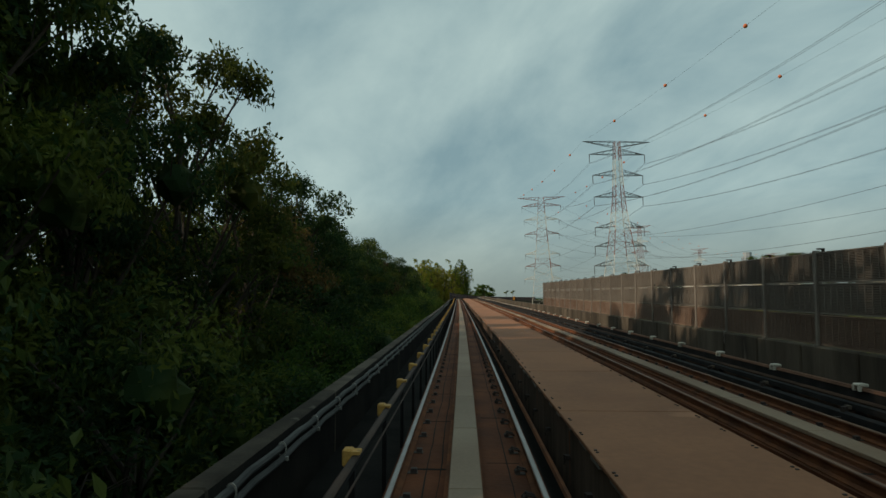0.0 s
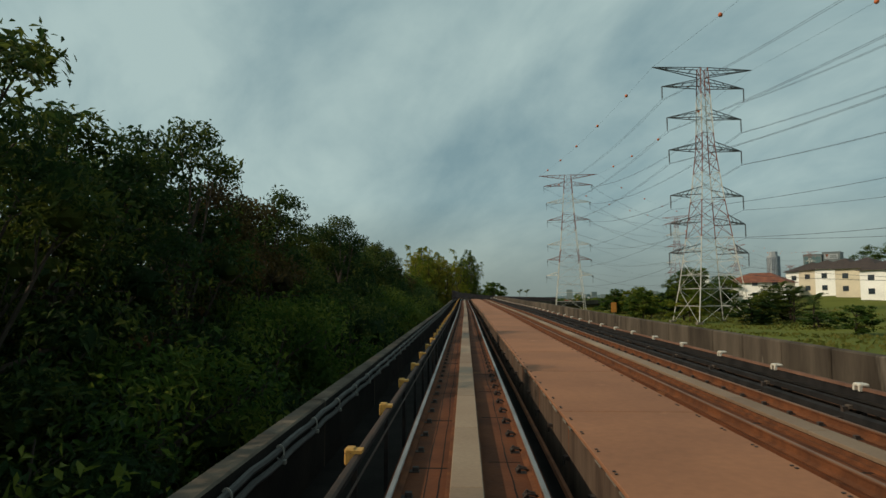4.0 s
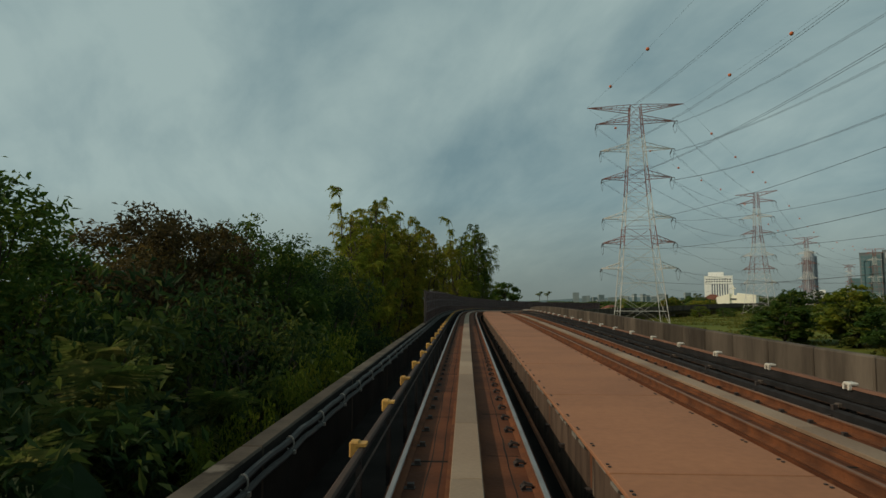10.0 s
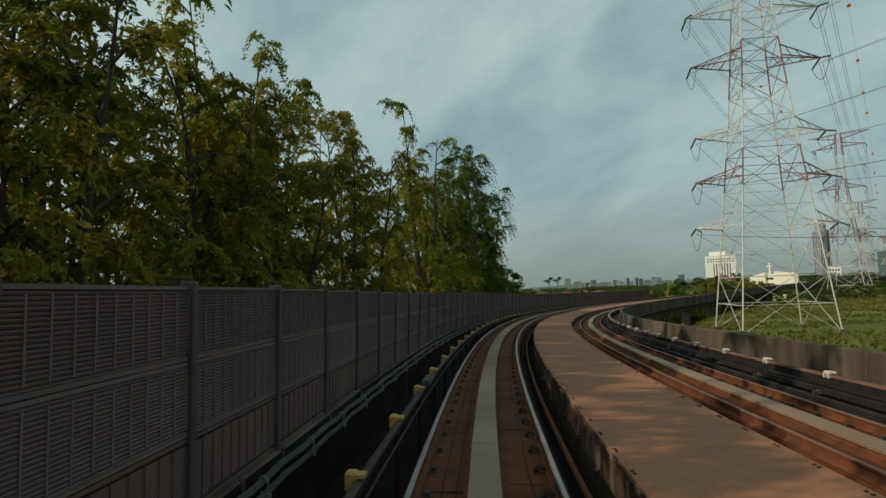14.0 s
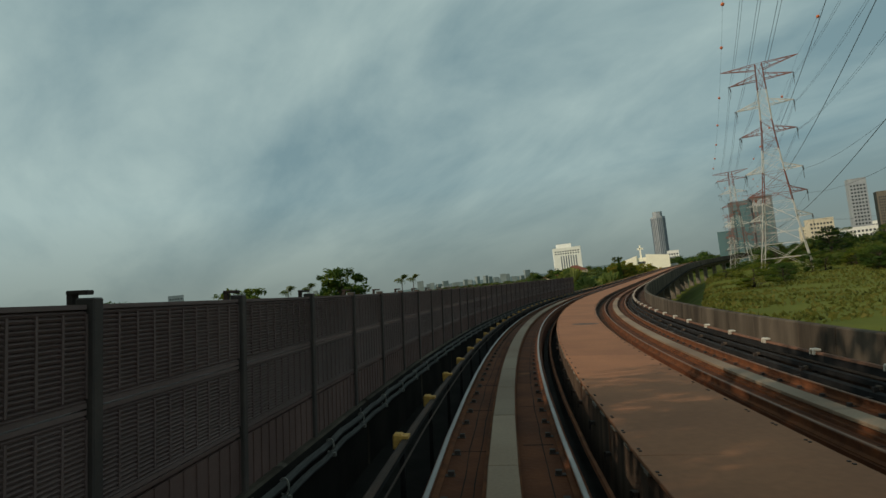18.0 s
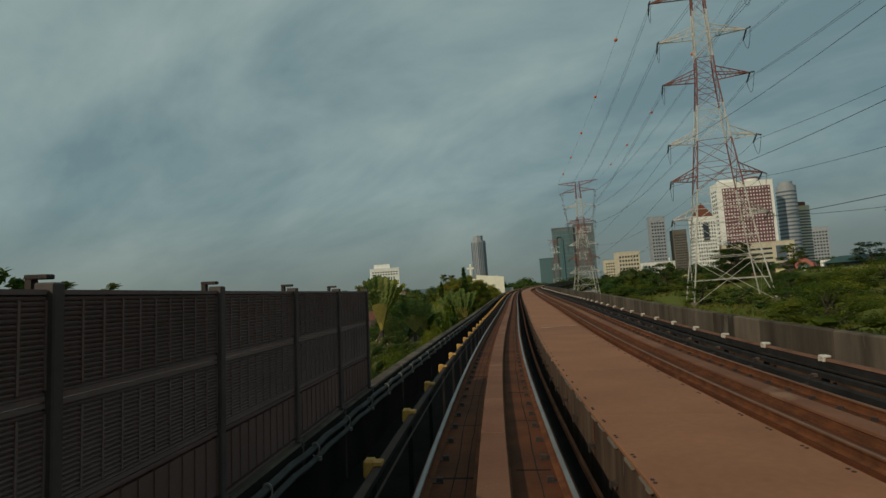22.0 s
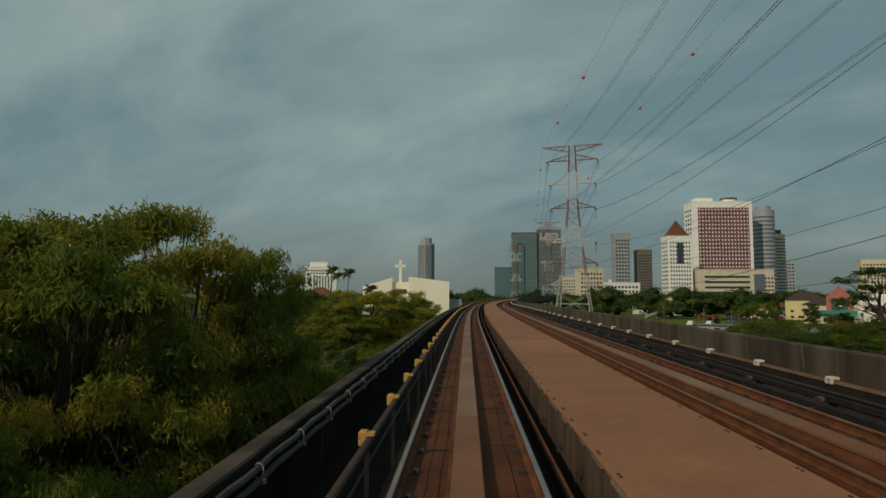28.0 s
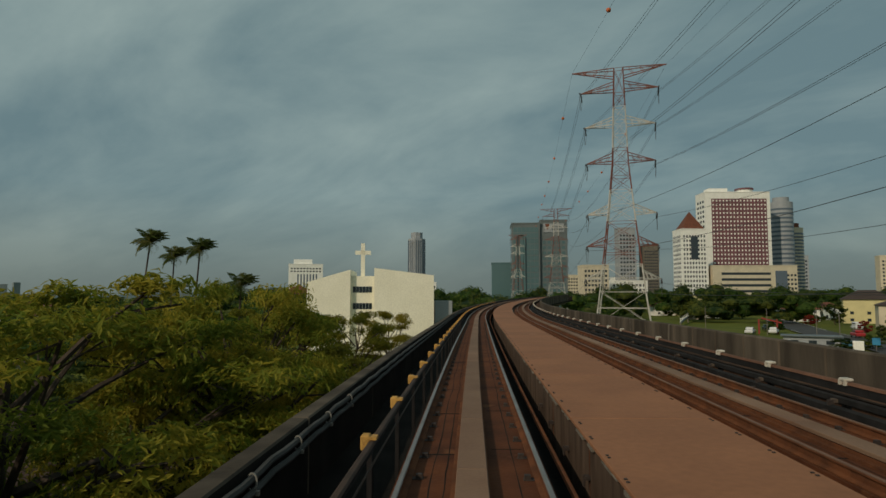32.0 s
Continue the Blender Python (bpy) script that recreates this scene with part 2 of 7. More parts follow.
PYL_D = mat("dark_galvanised_steel", (0.085, 0.085, 0.085), (0.055, 0.055, 0.055), 0.6, 0.8, 12, 0.05)
WIRE = mat("dark_line_wire", (0.05, 0.05, 0.05), (0.035, 0.035, 0.035), 0.6, 2, 10, 0)
BALL = mat("orange_marker", (0.62, 0.16, 0.05), (0.5, 0.12, 0.04), 0.6, 4, 20, 0)
INSUL = mat("brown_glass_insulator", (0.10, 0.09, 0.085), (0.06, 0.055, 0.05), 0.35, 4, 20, 0)
BARK = mat("tree_bark", (0.075, 0.055, 0.04), (0.04, 0.03, 0.022), 0.95, 4, 25, 0.6, stretch=(1, 1, 0.3))
LEAF_DARK = leaf_mat("dark_jungle_leaf", (0.013, 0.031, 0.011), (0.027, 0.056, 0.016), (0.115, 0.135, 0.025))
LEAF_MID = leaf_mat("green_leaf", (0.026, 0.056, 0.013), (0.060, 0.108, 0.018), (0.150, 0.175, 0.026))
LEAF_YEL = leaf_mat("yellow_green_leaf", (0.045, 0.075, 0.010), (0.120, 0.155, 0.016), (0.24, 0.235, 0.028))
LEAF_LIT = leaf_mat("sunny_feathery_leaf", (0.090, 0.130, 0.014), (0.215, 0.240, 0.022), (0.38, 0.33, 0.035))
LEAF_OLIVE = leaf_mat("olive_feathery_leaf", (0.060, 0.076, 0.012), (0.160, 0.162, 0.017), (0.32, 0.255, 0.030))
LEAF_TIER = leaf_mat("dark_tiered_leaf", (0.080, 0.130, 0.025), (0.165, 0.205, 0.030), (0.400, 0.290, 0.045))
LEAF_GOLD = leaf_mat("golden_green_leaf", (0.070, 0.115, 0.016), (0.165, 0.200, 0.022), (0.36, 0.30, 0.035))
LEAF_DRY = leaf_mat("dry_grass_blade", (0.060, 0.070, 0.015), (0.130, 0.132, 0.025), (0.20, 0.175, 0.045))
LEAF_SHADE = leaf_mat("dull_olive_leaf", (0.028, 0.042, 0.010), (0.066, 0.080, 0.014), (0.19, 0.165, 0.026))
LEAF_RED = leaf_mat("reddish_leaf", (0.030, 0.032, 0.014), (0.060, 0.046, 0.018), (0.12, 0.085, 0.025))
PALM = leaf_mat("palm_frond", (0.035, 0.065, 0.016), (0.085, 0.115, 0.028), (0.17, 0.165, 0.05))
DRY = mat("dry_frond", (0.30, 0.24, 0.16), (0.19, 0.15, 0.10), 0.9, 3, 20, 0.2)
WHITE = mat("white_paint", (0.88, 0.87, 0.82), (0.80, 0.79, 0.73), 0.8, 0.25, 4, 0.03)
CHALK = mat("cream_white_plaster", (0.90, 0.86, 0.70), (0.85, 0.81, 0.65), 0.85, 0.3, 4, 0.03)
CREAM = mat("cream_render", (0.66, 0.58, 0.43), (0.57, 0.50, 0.37), 0.85, 0.25, 4, 0.03)
PINKW = mat("pale_pink_wall", (0.62, 0.46, 0.36), (0.52, 0.38, 0.30), 0.9, 0.5, 6, 0.1)
MAROON = mat("maroon_facade", (0.20, 0.085, 0.095), (0.15, 0.065, 0.075), 0.7, 0.2, 4, 0.0)
GREYB = mat("grey_facade", (0.34, 0.36, 0.38), (0.28, 0.30, 0.32), 0.6, 0.2, 4, 0.0)
DKGREY = mat("dark_grey_facade", (0.15, 0.175, 0.18), (0.11, 0.13, 0.135), 0.5, 0.2, 4, 0.0)
TILE_R = mat("red_roof_tile", (0.190, 0.066, 0.034), (0.120, 0.042, 0.025), 0.85, 0.7, 6, 0.2, spread=0.12)
TILE_M = mat("red_brown_roof_tile", (0.085, 0.046, 0.034), (0.058, 0.032, 0.025), 0.85, 1.0, 6, 0.2, spread=0.12)
TILE_B = mat("brown_roof_tile", (0.058, 0.040, 0.033), (0.040, 0.028, 0.024), 0.85, 1.2, 6, 0.2, spread=0.10)
TIN_R = mat("maroon_sheet_roof", (0.15, 0.035, 0.036), (0.11, 0.027, 0.03), 0.55, 0.6, 6, 0.05)
ASPHALT = mat("asphalt", (0.055, 0.055, 0.055), (0.04, 0.04, 0.04), 0.9, 0.5, 12, 0.1)
GLASS_D = glass_mat("dark_window_glass", (0.030, 0.040, 0.050))
GLASS_T = glass_mat("teal_curtain_glass", (0.085, 0.155, 0.165), 0.08)
GLASS_B = glass_mat("blue_grey_glass", (0.11, 0.14, 0.18), 0.2)

# ---- helpers for building ----
def mesh_of(bm, name, material):
    me = bpy.data.meshes.new(name)
    bm.to_mesh(me)
    bm.free()
    for m in (material if isinstance(material, (list, tuple)) else [material]):
        me.materials.append(m)
    return me


def part(name, bm, material, parent=None, label=""):
    """One bmesh as one mesh object under a thing or a part."""
    ob = new(name, bm if isinstance(bm, bpy.types.Mesh) else mesh_of(bm, name, material))
    if parent:
        ob.parent = parent
    if label:
        ob["label"] = label
    return ob


def empty(name, label, category, kind="", group="", at=(0, 0, 0)):
    ob = new(name)
    ob.empty_display_size = 0.1
    ob.location = at
    return tagged(ob, label, category, group, kind)


def add_box(bm, c, size, m=None):
    """A box of the given size about c, in the frame m."""
    m = m or Matrix.Identity(4)
    vs = [bm.verts.new(m @ Vector((c[0] + size[0] * i, c[1] + size[1] * j, c[2] + size[2] * k)))
          for i in (-0.5, 0.5) for j in (-0.5, 0.5) for k in (-0.5, 0.5)]
    fs = []
    for q in ((0, 1, 3, 2), (4, 6, 7, 5), (0, 4, 5, 1), (2, 3, 7, 6), (0, 2, 6, 4), (1, 5, 7, 3)):
        fs.append(bm.faces.new([vs[k] for k in q]))
    return fs


def box(c, size, bevel=0.0, m=None):
    bm = bmesh.new()
    add_box(bm, c, size, m)
    if bevel:
        bmesh.ops.bevel(bm, geom=bm.edges[:], offset=bevel, segments=1, affect="EDGES")
    return bm


def add_bar(bm, a, b, w, sides=4):
    """A thin straight bar from a to b."""
    a, b = Vector(a), Vector(b)
    d = b - a
    if d.length < 1e-4:
        return
    q = d.to_track_quat("Z", "Y").to_matrix()
    ring = [q @ Vector((math.cos(2 * math.pi * (k + 0.5) / sides) * w, math.sin(2 * math.pi * (k + 0.5) / sides) * w, 0)) for k in range(sides)]
    lo, hi = [bm.verts.new(a + r) for r in ring], [bm.verts.new(b + r) for r in ring]
    for k in range(sides):
        bm.faces.new((lo[k], lo[(k + 1) % sides], hi[(k + 1) % sides], hi[k]))
    bm.faces.new(lo[::-1]); bm.faces.new(hi)


def add_tube(bm, pts, w, sides=4, index=None):
    """A bar that follows several points in one piece; index gives the material of each length."""
    old = None
    for k, p in enumerate(pts):
        p = Vector(p)
        d = (Vector(pts[min(k + 1, len(pts) - 1)]) - Vector(pts[max(k - 1, 0)]))
        q = d.to_track_quat("Z", "Y").to_matrix()
        ww = w[k] if isinstance(w, (list, tuple)) else w
        ring = [bm.verts.new(p + q @ Vector((math.cos(2 * math.pi * (j + 0.5) / sides) * ww, math.sin(2 * math.pi * (j + 0.5) / sides) * ww, 0))) for j in range(sides)]
        if old:
            for j in range(sides):
                f = bm.faces.new((old[j], old[(j + 1) % sides], ring[(j + 1) % sides], ring[j]))
                if index:
                    f.material_index = index[k - 1]
        else:
            bm.faces.new(ring[::-1])
        old = ring
    bm.faces.new(old)


# ---- the line of the track: one station a metre, rail level at height 0 ----
S0, S1 = -60, 700
s_axis = np.arange(S0, S1 + 1.0)
on_t = np.interp(np.clip(s_axis, 0, s_t[-1]), s_t, TICK)
y_s, g_s, b_s = (np.interp(on_t, TICK, v) for v in (yaw_t, grade_t, bank_t))
over = np.clip(s_axis - s_t[-1], 0, None)
y_s = y_s + over * radians(0.10)
p_s = np.stack([np.interp(s_axis, s_t, eye_t[:, k]) for k in range(3)], 1)
for k, s in enumerate(s_axis):
    if s > s_t[-1]:
        p_s[k] = p_s[k - 1] + np.array([math.sin(y_s[k]), math.cos(y_s[k]), 0.0])
k0 = int(-S0)
for k in range(k0 - 1, -1, -1):
    p_s[k] = p_s[k + 1] - ahead_t[0]
k1 = int(552 - S0)
for k in range(k1, len(s_axis)):          # beyond the ride the line bends away to the right and climbs
    y_s[k] = y_s[k1] + radians(0.115) * (k - k1)
    p_s[k] = p_s[k - 1] + np.array([math.sin(y_s[k]), math.cos(y_s[k]), 0.0085 + 0.00006 * (k - k1)])
x_s, f_s, u_s = triad(y_s, g_s, b_s)
c_s = p_s - u_s * EYE_H + x_s * 0.025


def at(s, d=0.0, h=0.0):
    """The place s metres along, d to the right of the left track's middle, h above its rails."""
    i = min(max(s - S0, 0), len(s_axis) - 1.001)
    k, u = int(i), i - int(i)
    c, x, w = (v[k] * (1 - u) + v[k + 1] * u for v in (c_s, x_s, u_s))
    return Vector(c + x * d + w * h)


def stand(s, d=0.0, h=0.0):
    """The frame at that place: x to the right, y ahead, z up."""
    i = int(min(max(round(s - S0), 0), len(s_axis) - 1))
    m = Matrix.Identity(4)
    for k, col in enumerate((x_s[i], f_s[i], u_s[i])):
        for r in range(3):
            m[r][k] = col[r]
    m.translation = at(s, d, h)
    return m


def ground_at(s, d):
    """World x, y of a place beside the line."""
    p = at(s, d, 0)
    return p.x, p.y


def sweep(profile, s0, s1, step=4.0, closed=True, caps=True):
    """A profile of (d, h) pairs carried along the line."""
    bm = bmesh.new()
    n = max(1, int(round((s1 - s0) / step)))
    rows = []
    for k in range(n + 1):
        s = s0 + (s1 - s0) * k / n
        rows.append([bm.verts.new(at(s, d, h)) for d, h in profile])
    m = len(profile)
    for a, b in zip(rows, rows[1:]):
        for k in range(m if closed else m - 1):
            j = (k + 1) % m
            bm.faces.new((a[k], b[k], b[j], a[j]))
    if closed and caps:
        bm.faces.new(rows[0]); bm.faces.new(rows[-1][::-1])
    bmesh.ops.recalc_face_normals(bm, faces=bm.faces[:])
    return bm


def rect(d0, d1, h0, h1):
    return [(d0, h0), (d1, h0), (d1, h1), (d0, h1)]


SPACING = 4.95          # between the two tracks
LEFT_IN, RIGHT_IN = -2.48, 7.35
LEFT_TOP, RIGHT_TOP = 0.05, 0.80

# ---- viaduct, tracks and what is fixed along them ----
viaduct = empty("viaduct", "long elevated concrete viaduct carrying two railway tracks", "viaduct", "structure")
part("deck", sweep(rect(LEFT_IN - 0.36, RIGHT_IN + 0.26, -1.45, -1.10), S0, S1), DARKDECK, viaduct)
part("girder", sweep([(-1.4, -1.454), (6.3, -1.454), (4.9, -2.5), (0.3, -2.5)], S0, S1), CONCRETE, viaduct)


def row(name, me, places, parent, label=""):
    """Alike pieces: objects of their own on one mesh."""
    for m in places:
        ob = new(name, me)
        ob.parent = parent
        ob.matrix_basis = m
        if label:
            ob["label"] = label


def chord(s, length, d, h):
    """The frame of a straight piece that starts at s and runs for that length."""
    a, b = at(s, d, h), at(s + length, d, h)
    m = stand(s + length / 2, d, h)
    f = (b - a).normalized()
    x = f.cross(Vector(m.col[2][:3])).normalized()
    u = x.cross(f)
    r = Matrix.Identity(4)
    for k, col in enumerate((x, f, u)):
        for i in range(3):
            r[i][k] = col[i]
    r.translation = (a + b) / 2
    return r


# piers
bm = box((0, 0, -4.5), (1.7, 1.7, 9.0), 0.15)
add_box(bm, (0, 0, -0.45), (5.4, 1.9, 0.9))
pier_me = mesh_of(bm, "pier", CONCRETE)
for s in range(-40, 690, 22):
    ob = new("pier", pier_me)
    ob.parent = viaduct
    m = stand(s, 2.6, -2.504)
    ob.matrix_basis = Matrix.Translation(m.translation) @ Matrix.Rotation(-y_s[int(s - S0)], 4, "Z")

# parapets: cast lengths with open joints and a chamfered top
parapet_l = empty("parapet_left", "weathered grey concrete parapet along the viaduct", "parapet", "structure")
parapet_r = empty("parapet_right", "stained grey concrete parapet in short cast lengths", "parapet", "structure")
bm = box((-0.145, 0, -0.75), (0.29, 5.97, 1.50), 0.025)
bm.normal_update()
# the face towards the track gets its shade as a near-black colour
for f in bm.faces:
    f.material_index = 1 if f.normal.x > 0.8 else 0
row("panel", mesh_of(bm, "panel", [PARAPET, SHADE_DARK]), [chord(s, 6.0, LEFT_IN, LEFT_TOP) for s in range(-36, 690, 6)], parapet_l)
bm = box((0.12, 0, -1.12), (0.24, 1.945, 2.24), 0.03)
row("panel", mesh_of(bm, "panel", PARAPET), [chord(s, 2.0, RIGHT_IN, RIGHT_TOP) for s in range(-8, 690, 2)], parapet_r)

# running rails: rusty foot and web, polished head
FOOT = [(-0.07, -0.16), (0.07, -0.16), (0.07, -0.145), (0.012, -0.125), (0.012, -0.045), (0.034, -0.035), (0.034, -0.018), (-0.034, -0.018), (-0.034, -0.035), (-0.012, -0.045), (-0.012, -0.125), (-0.07, -0.145)]
HEAD = [(-0.028, -0.0175), (0.028, -0.0175), (0.028, -0.006), (0.020, 0.0), (-0.020, 0.0), (-0.028, -0.006)]
bm = box((0, 0, -0.022), (0.13, 0.10, 0.02), 0.006)
add_box(bm, (-0.035, 0, 0.0), (0.05, 0.07, 0.05))
add_tube(bm, [(-0.07, -0.04, 0.0), (-0.03, -0.045, 0.045), (0.05, -0.03, 0.03), (0.07, 0.0, 0.0), (0.05, 0.03, 0.03), (-0.03, 0.045, 0.045), (-0.07, 0.04, 0.0)], 0.013, 5)
add_bar(bm, (-0.03, 0, 0.02), (-0.03, 0, 0.07), 0.016, 6)
clip_me = mesh_of(bm, "fastener", CAST)
PITCH = 0.918           # of the fasteners
rails = []
for c in (0.0, SPACING):
    for d in (-0.7525, 0.7525):
        rail = part("running_rail", sweep([(c + d + x, h) for x, h in FOOT], S0, S1, 3.0), RAILRUST)
        tagged(rail, "steel running rail with rusty web on fasteners", "rail", "running rails", "structure")
        part("rail_head", sweep([(c + d + x, h) for x, h in HEAD], S0, S1, 3.0), RAILSTEEL if c == 0.0 else RAILDULL, rail, "polished steel rail head" if c == 0.0 else "dull brown rail head")
        rails.append((c + d, rail, 1 if d > 0 else -1))
for d, rail, side in rails:
    flip = Matrix.Identity(4) if side > 0 else Matrix.Rotation(math.pi, 4, "Z")
    near = 250 if d == 0.7525 else 4
    row("fastener", clip_me, [stand(0.02 + PITCH * k, d - side * 0.125, -0.143) @ flip for k in range(3, near)], rail)
    rest = bmesh.new()
    for k in range(near, 600):
        m = stand(0.02 + PITCH * k, d - side * 0.125, -0.143) @ flip
        add_box(rest, (0, 0, -0.022), (0.13, 0.10, 0.02), m)
        add_box(rest, (-0.02, 0, 0.01), (0.07, 0.07, 0.05), m)
    tagged(part("fastener_run", rest, CAST, rail), kind="stuff")

# plinths and reaction rails
for c in (0.0, SPACING):
    bed = part("track_plinth", sweep(rect(c - 0.86, c - 0.178, -1.101, -0.165), S0, S1), PLINTH)
    tagged(bed, "rust-dusted concrete track plinth under the plates", "plinth", "track plinths", "structure")
    part("ledge", sweep(rect(c + 0.178, c + 0.86, -1.101, -0.165), S0, S1), PLINTH, bed)
    part("web_plate", sweep(rect(c - 0.174, c + 0.174, -1.10, -0.068), S0, S1), RAILRUST, bed)
    part("angle_strip", sweep(rect(c - 0.235, c - 0.179, -0.164, -0.118), S0, S1, 3.0), RAILRUST, bed, "rusty steel angle beside the plates")
    seams = bmesh.new()
    for k in range(200):
        s = 2.0 + 2.754 * k
        add_box(seams, (-0.445, 0, 0.0), (0.41, 0.025 + 0.02 * (k % 3), 0.012), stand(s, c, -0.169))
        add_box(seams, (0.45, 0, 0.0), (0.40, 0.02 + 0.02 * (k % 2), 0.012), stand(s + 0.3, c, -0.169))
    tagged(part("joint", seams, DARKDECK, bed), kind="stuff")
    for i, d in enumerate((-0.31, -0.46, 0.50)):
        crack = bmesh.new()
        old = None
        for k in range(1800):
            s = 0.3 * k
            o = d + 0.030 * noise.noise(Vector((s * 0.45, 9.0 * i + c, 0))) + 0.012 * noise.noise(Vector((s * 2.1, 4.0 * i, c)))
            w = 0.007 + 0.006 * noise.noise(Vector((s * 0.8, 3.0 * i, 5.0)))
            now = [crack.verts.new(at(s, c + o + q, -0.1635)) for q in (-w, w)]
            if old:
                crack.faces.new((old[0], old[1], now[1], now[0]))
            old = now
        part("crack", crack, SHADE_DARK, bed)
    plates = empty("reaction_rail", "pale aluminium reaction rail plates between the rails", "reaction rail", "structure")
    bm = box((0, 0, -0.03), (0.335, 2.742, 0.06), 0.008)
    me = mesh_of(bm, "plate", ALU)
    dusty = me.copy()
    dusty.materials[0] = ALU_DUST
    worn = me.copy()
    worn.materials[0] = ALU_WORN
    for mesh, k0, k1 in ((me, 0, 128), (dusty, 128, 168), (worn, 168, 250)):
        row("plate", mesh, [chord(-7.51 + 2.754 * k, 2.754, c - 0.012, 0.0) for k in range(k0, k1)], plates)

# middle walkway
walkway = empty("walkway", "rust-dusted concrete emergency walkway between the tracks", "walkway", "structure")
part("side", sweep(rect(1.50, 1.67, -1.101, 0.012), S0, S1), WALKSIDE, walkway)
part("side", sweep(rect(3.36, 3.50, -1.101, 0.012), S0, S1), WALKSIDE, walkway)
bm = box((0, 0, 0), (2.10, 4.968, 0.05), 0.008)
row("slab", mesh_of(bm, "slab", WALKTOP), [chord(-10 + 5.0 * k, 5.0, 2.51, 0.042) for k in range(141)], walkway)
bolts = bmesh.new()
for k in range(590):
    m = stand(1 + 0.918 * k, 1.46, 0.07)
    for o in (0.0, 0.10):
        add_box(bolts, (0.06 + 0.01 * math.sin(k * 3.1), o, 0), (0.032, 0.032, 0.018), m)
        add_box(bolts, (2.02, o + 0.3, 0), (0.032, 0.032, 0.018), m)
tagged(part("bolt", bolts, CAST, walkway), kind="stuff")
# broken mortar along the slab edge, iron brackets on the side with rust run down from them
rg = np.random.default_rng(19)
chips, irons, runs = bmesh.new(), bmesh.new(), bmesh.new()
s = 0.5
while s < 545:
    w, l, h = rg.uniform(0.02, 0.05), rg.uniform(0.10, 0.55), rg.uniform(0.015, 0.045)
    add_box(chips, (0, 0, 0), (w, l, h), stand(s, 1.485 - w / 2 + 0.012, 0.010 - h / 2))
    s += l + rg.uniform(0.0, 0.7)
for k in range(280):
    s = 2.0 + 1.836 * k + rg.uniform(-0.15, 0.15)
    h = -0.45 + rg.uniform(-0.06, 0.06)
    add_box(irons, (-0.035, 0, 0), (0.07, 0.10, 0.05), stand(s, 1.50, h))
    add_bar(irons, at(s, 1.42, h + 0.03), at(s, 1.42, h - 0.11), 0.018, 6)
    if k % 2 == 0:
        w, t = rg.uniform(0.03, 0.07), rg.uniform(0.05, 0.25)
        runs.faces.new([runs.verts.new(at(s + a, 1.4965, b)) for a, b in ((-w * 0.5, h), (w * 0.6, h - 0.02), (w * 1.1, 0.0), (-w, 0.0))])
        runs.faces.new([runs.verts.new(at(s + a, 1.4960, b)) for a, b in ((-w * 0.4, h - t - 0.15), (w * 0.2, h - t - 0.2), (w * 0.6, h), (-w * 0.7, h))])
tagged(part("mortar_edge", chips, CONCRETE, walkway), kind="stuff")
tagged(part("side_bracket", irons, CAST, walkway), kind="stuff")
tagged(part("rust_run", runs, RAILRUST, walkway), kind="stuff")
part("edge_strip", sweep(rect(3.58, 3.62, -0.02, 0.0), S0, S1, 3.0), RAILDULL, walkway, "dull steel strip along the far edge")
part("conduit", sweep([(1.16 + 0.04 * math.cos(a), -0.40 + 0.04 * math.sin(a)) for a in np.arange(6) * math.pi / 3], S0, S1), RAILRUST, walkway, "brown conduit beside the walkway")
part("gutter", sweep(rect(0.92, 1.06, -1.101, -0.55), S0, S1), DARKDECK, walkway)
part("gutter", sweep(rect(3.50, 3.78, -1.101, -0.34), S0, S1), WALKSIDE, walkway)
part("gutter", sweep(rect(3.79, 4.08, -1.101, -0.26), S0, S1), RAILRUST, walkway)

oval = bmesh.new()
oval.faces.new([oval.verts.new(at(312.6 + 0.42 * math.sin(a), 2.75 + 0.62 * math.cos(a), 0.0715)) for a in np.arange(20) * math.pi / 10])
part("cover_plate", oval, CABLE, walkway, "grey oval cover plate on the walkway")
# power rails on their brackets
power_l = empty("power_rail", "brown-covered power rail on yellow brackets beside the track", "power rail", "structure")
part("cover", sweep([(-1.245, 0.135), (-1.165, 0.125), (-1.160, 0.140), (-1.18, 0.160), (-1.225, 0.165), (-1.245, 0.152)], S0, S1, 3.0), COVER, power_l)
part("bar", sweep(rect(-1.235, -1.175, 0.06, 0.125), S0, S1, 3.0), BLACK, power_l)
part("edge_strip", sweep(rect(-1.115, -1.095, 0.035, 0.05), S0, S1, 3.0), COVER, power_l)
bm = box((-0.05, 0, 0.02), (0.12, 0.15, 0.19), 0.02)
add_box(bm, (0.02, 0, 0.075), (0.13, 0.16, 0.035))
bracket_me = mesh_of(bm, "bracket", YELLOW)
row("bracket", bracket_me, [stand(1.37 + 2.754 * k, -1.235, 0.115) for k in range(-3, 225)], power_l)
bm = bmesh.new()
for k in range(-3, 200):
    add_box(bm, (0, 0, -0.58), (0.06, 0.08, 1.16), stand(1.37 + 2.754 * k, -1.24, 0.05))
tagged(part("bracket_post", bm, BLACK, power_l), kind="stuff")
for s in (228.0, 462.0):
    tie = part("junction_box", box((0.02, 0, 0.06), (0.16, 0.9, 0.12), 0.02, stand(s, -1.19, 0.15)), CABLE, power_l, "grey junction box on the power rail")
power_r = empty("power_rail", "black power rails on white insulators along the far track", "power rail", "structure")
